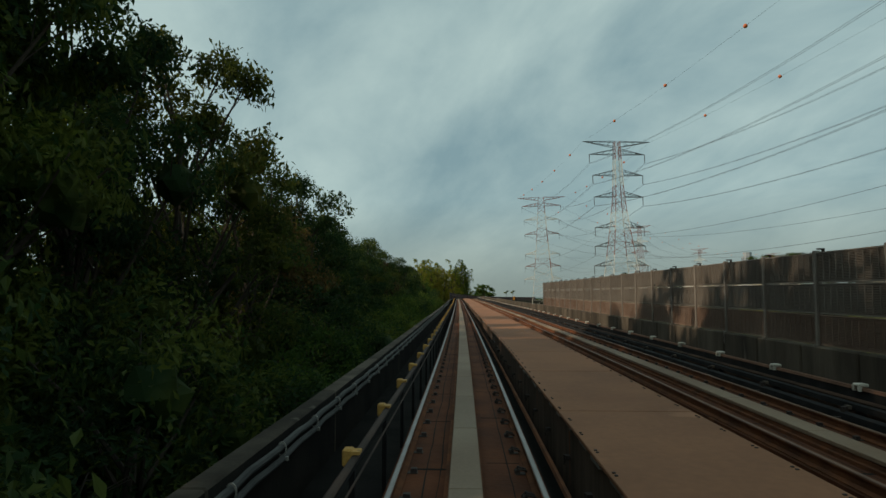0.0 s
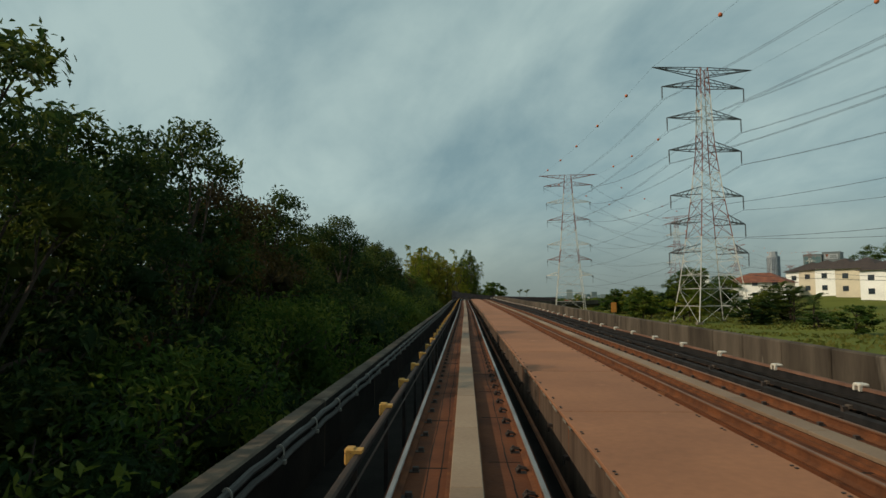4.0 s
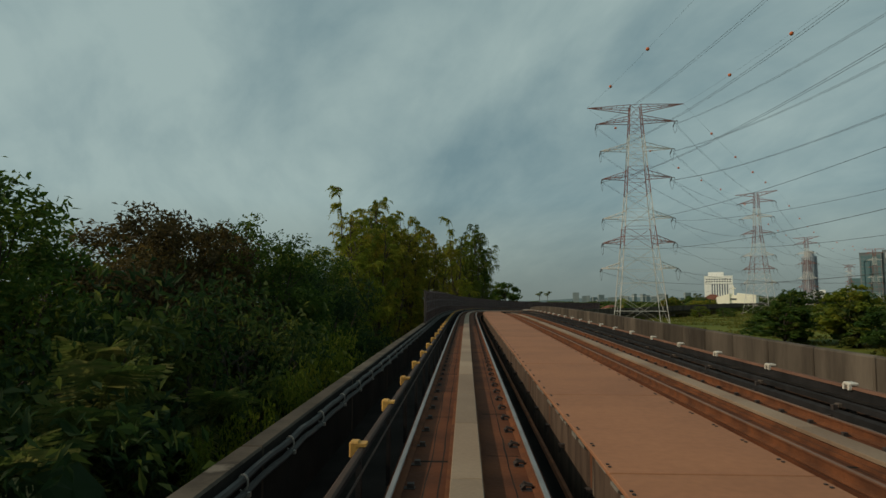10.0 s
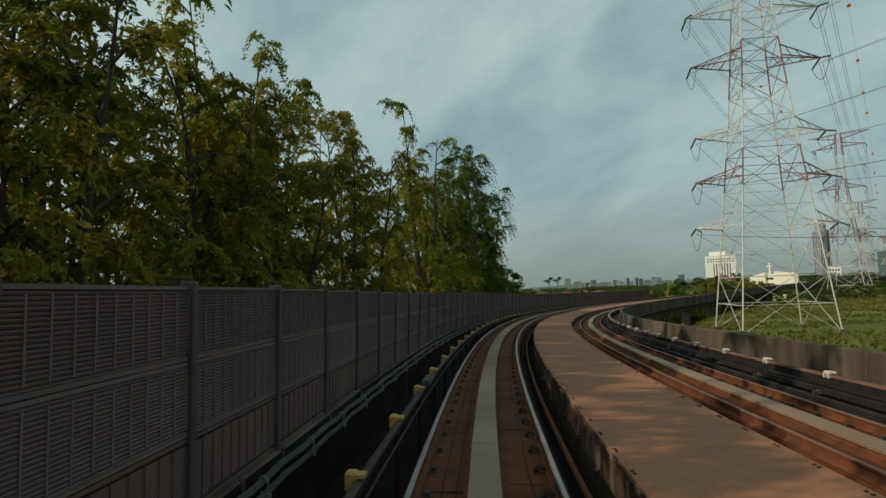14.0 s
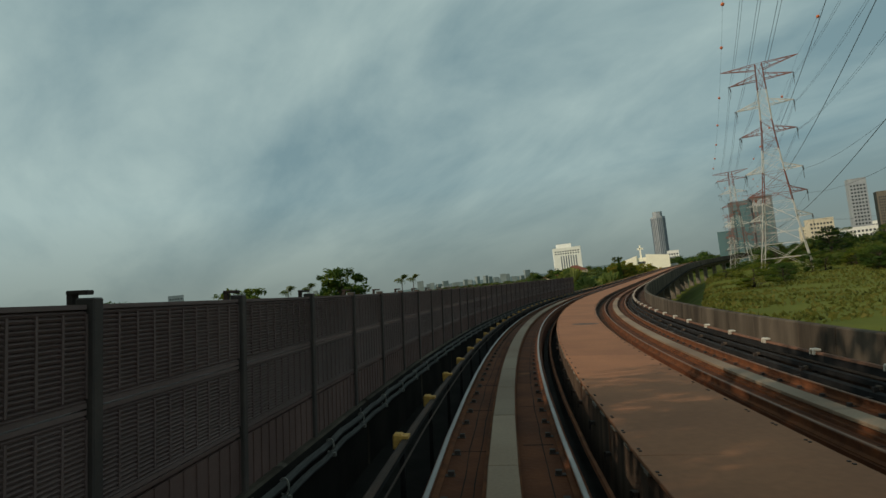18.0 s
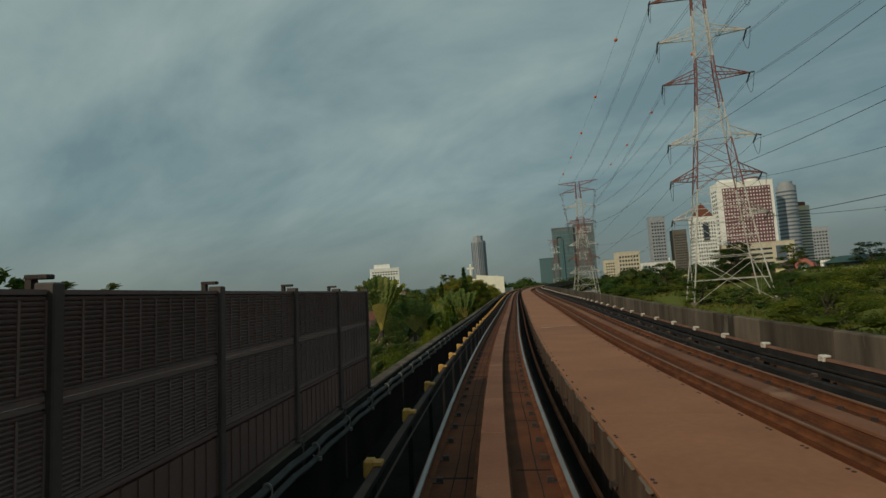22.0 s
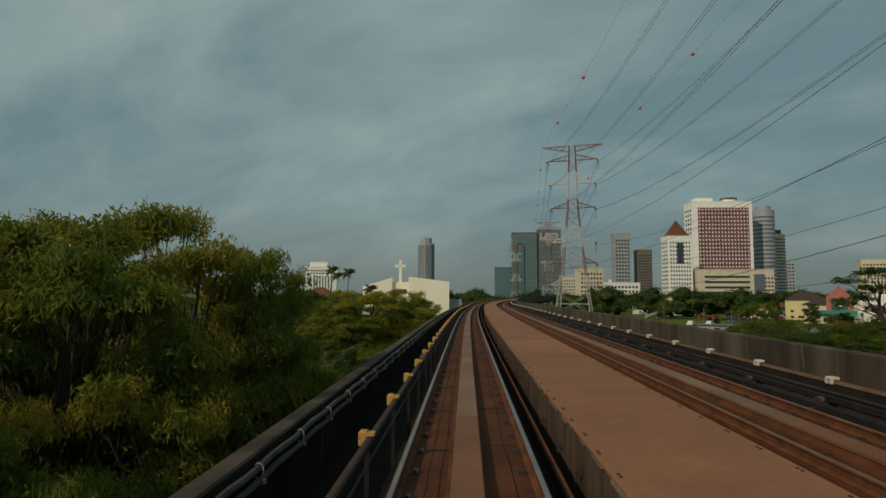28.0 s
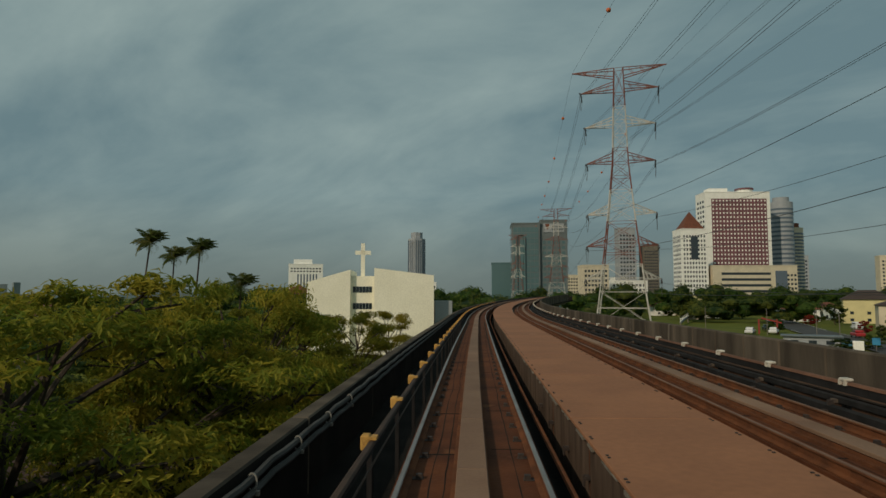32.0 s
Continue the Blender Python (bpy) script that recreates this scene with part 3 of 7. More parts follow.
part("cover", sweep([(6.38, 0.345), (6.50, 0.345), (6.515, 0.365), (6.48, 0.39), (6.40, 0.39)], S0, S1, 3.0), COVER_R, power_r, "dusty brown cover board")
part("bar", sweep(rect(6.40, 6.49, 0.20, 0.343), S0, S1, 3.0), BLACK, power_r)
for d, h, w in ((6.30, 0.10, 0.055), (6.16, -0.06, 0.075), (6.00, -0.22, 0.06)):
    part("bar", sweep([(d - w, h - w), (d + w, h - w), (d + w, h + w * 0.6), (d, h + w), (d - w, h + w * 0.6)], S0, S1, 3.0), BLACK, power_r)
bm = box((0, 0, 0.03), (0.16, 0.20, 0.055), 0.016)
add_box(bm, (-0.06, -0.07, -0.02), (0.05, 0.05, 0.09)); add_box(bm, (-0.06, 0.07, -0.02), (0.05, 0.05, 0.09))
ins_me = mesh_of(bm, "insulator", WHITEINS)
bm = bmesh.new()
for k in range(200):
    m = stand(2.2 + 2.754 * k, 6.42, 0.05)
    add_box(bm, (0, 0, -0.55), (0.10, 0.12, 1.2), m)
    add_box(bm, (-0.22, 0, -0.16), (0.55, 0.08, 0.05), m)
    add_box(bm, (-0.27, 0, -0.02), (0.09, 0.08, 0.10), m)
tagged(part("post", bm, CAST, power_r), kind="stuff")
bm = bmesh.new()
for k in range(200):
    add_box(bm, (0, 0, 0), (0.07, 0.12, 0.06), stand(2.2 + 2.754 * k, 6.22, 0.07))
    add_box(bm, (0, 0, 0), (0.06, 0.10, 0.05), stand(2.25 + 2.754 * k, 6.06, -0.12))
tagged(part("clamp", bm, CLAMP, power_r), kind="stuff")
row("insulator", ins_me, [stand(2.2 + 2.754 * k, 6.43, 0.395) for k in range(0, 228)], power_r)
# loose grey cable lengths and rubble lying in the trough beside the far track
scrap = bmesh.new()
s = 6.0
while s < 545:
    l, d = rg.uniform(0.5, 2.6), rg.uniform(5.90, 6.04)
    add_tube(scrap, [at(s, d, -0.145), at(s + l * 0.5, d + rg.uniform(-0.05, 0.05), -0.13), at(s + l, d + rg.uniform(-0.08, 0.08), -0.145)], 0.035, 6)
    s += l + rg.uniform(0.4, 5.0)
for k in range(420):
    q = rg.uniform(0.03, 0.09)
    add_box(scrap, (0, 0, 0), (q, q * rg.uniform(1, 2.5), q * 0.7), stand(rg.uniform(0, 545), rg.uniform(5.84, 6.32), -0.26) @ Matrix.Rotation(rg.uniform(0, 3), 4, "Z"))
tagged(part("loose_cable", scrap, CABLE, power_r), kind="stuff")
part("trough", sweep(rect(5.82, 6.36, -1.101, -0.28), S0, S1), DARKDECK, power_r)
part("tray", sweep(rect(6.72, 7.34, -1.101, 0.06), S0, S1), LEDGE, power_r)

# cables strung on the left parapet, sagging from clip to clip
cables = empty("cable_run", "two grey cables clipped along the parapet", "cable", "structure")
for k, (d, h, r) in enumerate(((-2.405, -0.055, 0.045), (-2.37, -0.185, 0.042))):
    bm = bmesh.new()
    ring0 = None
    for j in range(-12, 1380):
        s = j * 0.5
        sag = 0.035 * math.sin(math.pi * ((s / 1.77) % 1.0)) + 0.012 * noise.noise(Vector((s * 0.35, k * 7.0, 0)))
        c, m = at(s, d, h - sag), stand(s)
        ring = [bm.verts.new(c + m.to_3x3() @ Vector((r * math.cos(a), 0, r * math.sin(a)))) for a in np.arange(7) * 2 * math.pi / 7]
        if ring0:
            for a in range(7):
                bm.faces.new((ring0[a], ring[a], ring[(a + 1) % 7], ring0[(a + 1) % 7]))
        ring0 = ring
    part("cable", bm, CABLE, cables)
bm = bmesh.new()
for a in range(-2, 9):
    t0, t1 = a * 0.42, (a + 1) * 0.42
    add_bar(bm, (0.055 * math.sin(t0), 0, 0.09 * math.cos(t0)), (0.055 * math.sin(t1), 0, 0.09 * math.cos(t1)), 0.012)
add_box(bm, (0.05, 0, -0.12), (0.07, 0.05, 0.05))
row("clip", mesh_of(bm, "clip", CLIP), [stand(1.07 + 1.77 * k, -2.385, -0.105) for k in range(0, 290)], cables)

# ---- noise barriers: posts, louvred panels, lamps of a hand's width on the post heads ----
def louvre(length, height, slats, material, ribs=7):
    bm = bmesh.new()
    add_box(bm, (0, 0, 0.015), (0.05, length, 0.03)); add_box(bm, (0, 0, height - 0.015), (0.05, length, 0.03))
    if slats:
        n = slats
        for k in range(n):
            z = 0.03 + (height - 0.06) * (k + 0.5) / n
            add_box(bm, (0, 0, 0), (0.045, length, (height - 0.12) / n * 0.62), Matrix.Translation((0, 0, z)) @ Matrix.Rotation(radians(28), 4, "Y"))
    else:
        add_box(bm, (0, 0, height / 2), (0.03, length, height - 0.12))
    for k in range(ribs + 1):
        add_box(bm, (0.002, -length / 2 + length * k / ribs, height / 2), (0.05, 0.02, height - 0.12))
    add_box(bm, (-0.035, 0, height / 2), (0.01, length, height - 0.04))
    return mesh_of(bm, "louvre_panel", material)


def barrier(label, s0, n, pitch, d, h0, h1, facing, panel_mat, post_mat, solid, low_mat):
    top = empty("noise_barrier", label, "noise barrier", "structure")

    def dip(s):
        """Fall against the rails where the bend lifts the outer one."""
        return float(np.interp(s, (222, 236, 290, 340), (0.0, -0.11, -0.07, 0.0))) if facing > 0 else 0.0
    rows_h = np.linspace(h0, h1, 4)
    hh = (h1 - h0) / 3 - 0.012
    me = louvre(pitch - 0.10, hh, 19, panel_mat, 10)
    low = louvre(pitch - 0.10, hh, 0 if solid else 19, low_mat, 10)
    turn = Matrix.Identity(4) if facing > 0 else Matrix.Rotation(math.pi, 4, "Z")
    for r in range(3):
        row("louvre_panel", low if r == 0 else me, [chord(s0 + pitch * k, pitch, d, rows_h[r] + dip(s0 + pitch * k)) @ turn for k in range(n)], top)
    bm = box((0, 0, (h1 - h0) / 2 - 0.10), (0.13, 0.10, h1 - h0 + 0.26), 0.01)
    add_box(bm, (0.07, 0, -0.16), (0.05, 0.17, 0.36))
    add_box(bm, (0.10, 0, -0.16), (0.03, 0.05, 0.32))
    for z in (-0.26, -0.06):
        for o in (-0.055, 0.055):
            add_bar(bm, (0.09, o, z), (0.115, o, z), 0.016, 6)
    row("post", mesh_of(bm, "post", post_mat), [stand(s0 + pitch * k, d, h0 + dip(s0 + pitch * k)) @ turn for k in range(n + 1)], top)
    bm = box((-0.08, 0.02, 0.045), (0.15, 0.07, 0.03), 0.006)
    add_box(bm, (-0.13, 0.02, 0.0), (0.04, 0.06, 0.08))
    row("bracket", mesh_of(bm, "bracket", CAST), [stand(s0 + pitch * k, d, h1 + 0.02 + dip(s0 + pitch * k)) @ turn for k in range(n + 1)], top)
    return top


barrier("brown louvred metal noise barrier on dark steel posts", 187.0, 80, 2.265, LEFT_IN - 0.10, 0.06, 2.02, 1, BARRIER, POST, True, BARRIER_LOW)
barrier("grey-beige louvred metal noise barrier on steel posts", -43.2, 44, 2.265, RIGHT_IN + 0.12, 0.82, 2.78, -1, BARRIER_G, POST_G, False, BARRIER_DUST)

# small orange board standing on the right-hand parapet
marker = tagged(new("marker_board"), "small orange marker board standing on the parapet", "sign")
marker.matrix_world = stand(87.0, RIGHT_IN + 0.16, RIGHT_TOP)
part("post", box((0, 0.02, 0.24), (0.05, 0.04, 0.50), 0.006), POST_G, marker)
part("board", box((0, -0.015, 0.36), (0.27, 0.025, 0.50), 0.008), mat("weathered_orange_board", (0.55, 0.22, 0.03), (0.42, 0.15, 0.025), 0.7, 3, 20, 0.05), marker)

# ---- ground ----
line_xy = c_s[:, :2]
line_side = x_s[:, :2] / np.linalg.norm(x_s[:, :2], axis=1)[:, None]


def ease(v, a, b):
    u = min(max((v - a) / (b - a), 0.0), 1.0)
    return u * u * (3 - 2 * u)


def beside(x, y):
    """How far along and to the right of the line a place lies."""
    dv = np.array((x, y)) - line_xy
    k = int(np.argmin((dv ** 2).sum(1)))
    return s_axis[k], float(dv[k] @ line_side[k])


def land(x, y):
    """Height of the ground: low gardens to the left, a bank under the pylons to the right that falls towards the road."""
    s, d = beside(x, y)
    bank = 6.0 * ease(d, 4, 16) * (1 - ease(s, 465, 540)) * (1 - ease(d, 240, 340))
    bank += 6.0 * math.exp(-((x - 122) ** 2 + (y - 222) ** 2) / 2200.0) + 2.0 * ease(d, 60, 80) * (1 - ease(s, 200, 300)) * (1 - ease(d, 240, 340))
    knoll = 5.5 * math.exp(-((x - 165) ** 2 + (y - 425) ** 2) / 1500.0)
    rough = 0.35 * noise.noise(Vector((x * 0.05, y * 0.05, 0)))
    return bank + knoll + rough + 0.6 * ease(s, 470, 560)


xs = np.unique(np.concatenate([np.linspace(-4500, -160, 14), np.arange(-150, 420, 8.0), np.linspace(430, 4500, 16)]))
ys = np.unique(np.concatenate([np.linspace(-3000, -70, 8), np.arange(-60, 760, 8.0), np.linspace(770, 4800, 16)]))
verts, faces = [], []
for y in ys:
    for x in xs:
        verts.append((x, y, land(x, y)))
nx = len(xs)
for j in range(len(ys) - 1):
    for i in range(nx - 1):
        faces.append((j * nx + i, j * nx + i + 1, (j + 1) * nx + i + 1, (j + 1) * nx + i))
me = bpy.data.meshes.new("ground")
me.from_pydata(verts, [], faces)
me.materials.append(GRASS)
ground = tagged(new("ground", me), "uneven rough grass ground around the viaduct", "ground", kind="structure")

# hills far behind the suburbs, the blue of distance haze mixed into their colour
HILL = mat("haze_tinted_far_hill", (0.13, 0.17, 0.175), (0.11, 0.15, 0.155), 1.0, 0.004, 0.05, 0.0, spec=0.0)
bm = bmesh.new()
old = None
for k in range(90):
    a = radians(-62 + 1.3 * k)
    r = 4300
    h = 34 + 46 * noise.noise(Vector((k * 0.11, 2.0, 0))) + 12 * noise.noise(Vector((k * 0.6, 5.0, 0)))
    now = [bm.verts.new((100 + rr * math.sin(a), 400 + rr * math.cos(a), z)) for rr, z in ((r, -3), (r + 120, max(h, 2)), (r + 400, -3))]
    if old:
        for i in (0, 1):
            bm.faces.new((old[i], now[i], now[i + 1], old[i + 1]))
    old = now
tagged(part("backdrop", bm, HILL), "low hills tinted haze-blue on the far horizon", "hills", kind="structure")

# ---- pylons ----
def pylon(x, y, z0, top, yaw, arms, base=12.0, dark=False, hang=True, slim=True):
    """A lattice tower: four legs in red and white lengths, bracing, cross-arms with insulators."""
    root = empty("pylon", "tall red and white lattice steel transmission tower", "pylon", group="transmission towers", at=(x, y, z0))
    root.rotation_euler = (0, 0, yaw)
    H = top - z0

    def half(z):
        return 0.5 * float(np.interp(z / H, (0.0, 0.18, 0.5, 0.68, 1.0), np.array((1.0, 0.74, 0.40, 0.24, 0.14)) * base if slim else np.array((1.0, 0.83, 0.55, 0.42, 0.22)) * base))
    def red_white(z):
        return 1 - sum(z / H > q for q in (0.32, 0.475, 0.57, 0.73, 0.88)) % 2
    levels = [0.0]
    while levels[-1] < H - 2:
        levels.append(min(H, levels[-1] + max(2.4, half(levels[-1]) * 1.25)))
    levels[-1] = H
    for sx in (-1, 1):
        for sy in (-1, 1):
            bm = bmesh.new()
            add_tube(bm, [(sx * half(a), sy * half(a), a) for a in levels], 0.095, 4, [red_white((a + b) / 2) for a, b in zip(levels, levels[1:])])
            part("leg", bm, [PYL_R, PYL_W], root)
    bm = bmesh.new()
    for a, b in zip(levels, levels[1:]):
        n0 = len(bm.faces)
        ha, hb = half(a), half(b)
        for q in range(4):
            r = Matrix.Rotation(q * math.pi / 2, 3, "Z")
            add_bar(bm, r @ Vector((-ha, -ha, a)), r @ Vector((hb, -hb, b)), 0.04)
            add_bar(bm, r @ Vector((ha, -ha, a)), r @ Vector((-hb, -hb, b)), 0.04)
            add_bar(bm, r @ Vector((-hb, -hb, b)), r @ Vector((hb, -hb, b)), 0.04)
            if ha > 3:
                add_bar(bm, r @ Vector((0, -(ha + hb) / 2, (a + b) / 2)), r @ Vector((-(ha + hb) / 2, -(ha + hb) / 2, (a + b) / 2)), 0.045)
                add_bar(bm, r @ Vector((0, -(ha + hb) / 2, (a + b) / 2)), r @ Vector(((ha + hb) / 2, -(ha + hb) / 2, (a + b) / 2)), 0.06)
        bm.faces.ensure_lookup_table()
        for f in bm.faces[n0:]:
            f.material_index = red_white((a + b) / 2)
    part("bracing", bm, [PYL_R, PYL_W], root)
    tips = []
    for k, (z, reach) in enumerate(arms):
        z = z - z0
        h, rise = half(z), (1.0 if k == 0 else 1.4)
        for sx in (-1, 1):
            bm = bmesh.new()
            tip = Vector((sx * reach, 0, z))
            for sy in (-1, 1):
                lo, hi = Vector((sx * h, sy * h, z)), Vector((sx * half(min(z + rise, H)), sy * half(min(z + rise, H)), min(z + rise, H)))
                if k == 0:
                    lo, hi = Vector((sx * h, sy * h, z - 1.5)), Vector((sx * h, sy * h, z))
                add_bar(bm, lo, tip, 0.09); add_bar(bm, hi, tip, 0.08)
                for u0 in (0.25, 0.5, 0.75):
                    add_bar(bm, lo.lerp(tip, u0), hi.lerp(tip, u0 - 0.12), 0.05)
            for u0 in (0.3, 0.6):
                add_bar(bm, Vector((sx * h, -h, z)).lerp(tip, u0), Vector((sx * h, h, z)).lerp(tip, u0), 0.05)
            zz = red_white(z)
            arm = part("cross_arm", bm, PYL_D if dark else (PYL_R, PYL_W)[zz], root)
            if k == 0:
                tips.append((root, tip, k)); continue
            bm = bmesh.new()
            if hang:
                for q in range(9):
                    add_bar(bm, tip - Vector((0, 0, 0.25 * q)), tip - Vector((0, 0, 0.25 * q + 0.16)), 0.12, 6)
                add_bar(bm, tip, tip - Vector((0, 0, 2.5)), 0.04)
                end = [tip - Vector((0, 0, 2.5))] * 2
            else:
                end = []
                for sy in (-1, 1):
                    e = tip + Vector((0, sy * 2.6, -0.7))
                    for q in range(8):
                        add_bar(bm, tip.lerp(e, q / 8), tip.lerp(e, q / 8 + 0.08), 0.12, 6)
                    add_bar(bm, tip, e, 0.04)
                    end.append(e)
                old = end[0]
                for q in range(1, 9):
                    u0 = q / 8
                    nxt = end[0].lerp(end[1], u0) - Vector((0, 0, 2.2 * math.sin(math.pi * u0)))
                    add_bar(bm, old, nxt, 0.035)
                    old = nxt
            part("insulator", bm, INSUL, arm)
    for sx in (-1, 1):
        for sy in (-1, 1):
            part("footing", box((sx * half(0), sy * half(0), -0.5), (0.9, 0.9, 1.8)), CONCRETE, root)
    return root


ARMS = [(0.0, 10.0), (-4.2, 8.2), (-11.0, 7.4), (-18.0, 7.2), (-27.8, 7.2), (-33.8, 7.4), (-40.0, 7.8)]
TOWERS = [  # x, y, top above the eye, turn, size, dark arms, hanging strings
    (60.0, 20.0, 41.0, 4, 0.86, True, True),
    (42.0, 167.5, 42.3, 8, 0.86, True, True),
    (37.5, 297.0, 48.7, -6, 1.0, False, False),
    (115.0, 408.5, 46.4, -44, 0.95, False, False),
    (201.5, 537.5, 40.8, -51, 0.92, False, False),
    (342.0, 699.0, 46.7, -48, 0.90, False, True),
    (470.0, 850.0, 48.0, -48, 0.90, False, True),
    (330.0, 715.0, 34.0, -48, 0.55, False, True),
]
REACH = (1.1, 1.1, 1.12, 0.88, 0.85, 0.9, 0.9, 0.9)
strings = []
for (x, y, top, turn, k, dark, hang), wide in zip(TOWERS, REACH):
    z0 = land(x, y) - 0.05
    zt = top + EYE_Z
    arms = [(zt + dz * k * (0.98 if k > 0.8 else 1), r * k * wide) for dz, r in ARMS]
    pylon(x, y, z0, zt, radians(turn), arms, base=11.0 * (zt - z0) / 52.0, dark=dark, hang=hang, slim=turn != -6)
    strings.append([(x, y, zt, turn, arms)])

# ---- lines from tower to tower ----
def wire(name, a, b, sag, r, label, group):
    cu = bpy.data.curves.new(name, "CURVE")
    cu.dimensions, cu.bevel_depth, cu.bevel_resolution = "3D", r, 0
    sp = cu.splines.new("POLY")
    n = 24
    sp.points.add(n)
    for k in range(n + 1):
        u = k / n
        p = a.lerp(b, u) - Vector((0, 0, 4 * sag * u * (1 - u)))
        sp.points[k].co = (*p, 1)
    cu.materials.append(WIRE)
    return tagged(new(name, cu), label, "power line", group)


def tips_of(i):
    x, y, zt, turn, arms = strings[i][0]
    hang = TOWERS[i][6]
    r = Matrix.Rotation(radians(turn), 3, "Z")
    return [[Vector((x, y, 0)) + r @ Vector((sx * reach, 0, 0)) + Vector((0, 0, z - (0 if k == 0 else (2.5 if hang else 0.7)))) for sx in (-1, 1)] for k, (z, reach) in enumerate(arms)]


ball_me = None
for i in range(6):
    ta, tb = tips_of(i), tips_of(i + 1)
    for k in range(7):
        for side in (0, 1):
            a, b = ta[k][side], tb[k][side]
            span = (b - a).length
            if k == 0:
                wire("earth_wire", a, b, span * 0.014, 0.016, "thin dark earth wire strung between pylons", "line wires")
                bm = bmesh.new()
                for u in (0.12, 0.30, 0.48, 0.66, 0.84) if side == 0 else (0.2, 0.42, 0.62, 0.8):
                    p = a.lerp(b, u) - Vector((0, 0, 4 * span * 0.014 * u * (1 - u)))
                    if ball_me is None:
                        bs = bmesh.new()
                        bmesh.ops.create_uvsphere(bs, u_segments=12, v_segments=8, radius=0.33)
                        bs.verts.ensure_lookup_table()
                        add_box(bs, (0, 0, 0), (0.1, 0.72, 0.1))
                        ball_me = mesh_of(bs, "marker_ball", BALL)
                    ob = tagged(new("marker_ball", ball_me), "orange warning marker ball on an earth wire", "marker ball", "marker balls")
                    ob.location = p
            else:
                for dx in ((-0.22, 0.22) if 1 <= k <= 3 else (0.0,)):
                    o = Vector((dx, 0, 0))
                    wire("power_line", a + o, b + o, span * 0.026, 0.024, "dark overhead conductor strung between pylons", "line wires")

# ---- plants ----
def leaf_mesh(name, centres, normals, size, material, rng, long=1.5, jitter=0.8, core=None, blade=False):
    """Many small pointed leaves; core adds solid inner lumps that block light, as (vertices, faces)."""
    n = len(centres)
    nrm = normals + rng.normal(0, jitter, (n, 3))
    nrm /= np.linalg.norm(nrm, axis=1)[:, None] + 1e-9
    t = np.cross(nrm, rng.normal(0, 1, (n, 3)))
    t /= np.linalg.norm(t, axis=1)[:, None] + 1e-9
    b = np.cross(nrm, t)
    sz = size * rng.uniform(0.6, 1.3, (n, 1))
    if blade:
        v = np.empty((n, 4, 3))
        v[:, 0] = centres - t * sz * long * 0.50
        v[:, 1] = centres - t * sz * long * 0.05 + b * sz * 0.34 + nrm * sz * 0.10
        v[:, 2] = centres + t * sz * long * 0.62 - nrm * sz * 0.18
        v[:, 3] = centres - t * sz * long * 0.05 - b * sz * 0.34 + nrm * sz * 0.10
    else:
        v = np.empty((n, 3, 3))
        v[:, 0] = centres - t * sz * long * 0.45 + b * sz * 0.42
        v[:, 1] = centres + t * sz * long * 0.60 - nrm * sz * 0.15
        v[:, 2] = centres - t * sz * long * 0.30 - b * sz * 0.42 + nrm * sz * 0.10
    vs, fs = v.reshape(-1, 3).tolist(), (np.arange(n)[:, None] * v.shape[1] + np.arange(v.shape[1])).tolist()
    if core:
        k = len(vs)
        vs += core[0]
        fs += [[i + k for i in f] for f in core[1]]
    me = bpy.data.meshes.new(name)
    me.from_pydata(vs, [], fs)
    me.materials.append(material)
    return me


ICO = bmesh.new()
bmesh.ops.create_icosphere(ICO, subdivisions=2, radius=1.0)
ico_v = np.array([v.co[:] for v in ICO.verts])
ico_f = [[v.index for v in f.verts] for f in ICO.faces]
ICO.free()


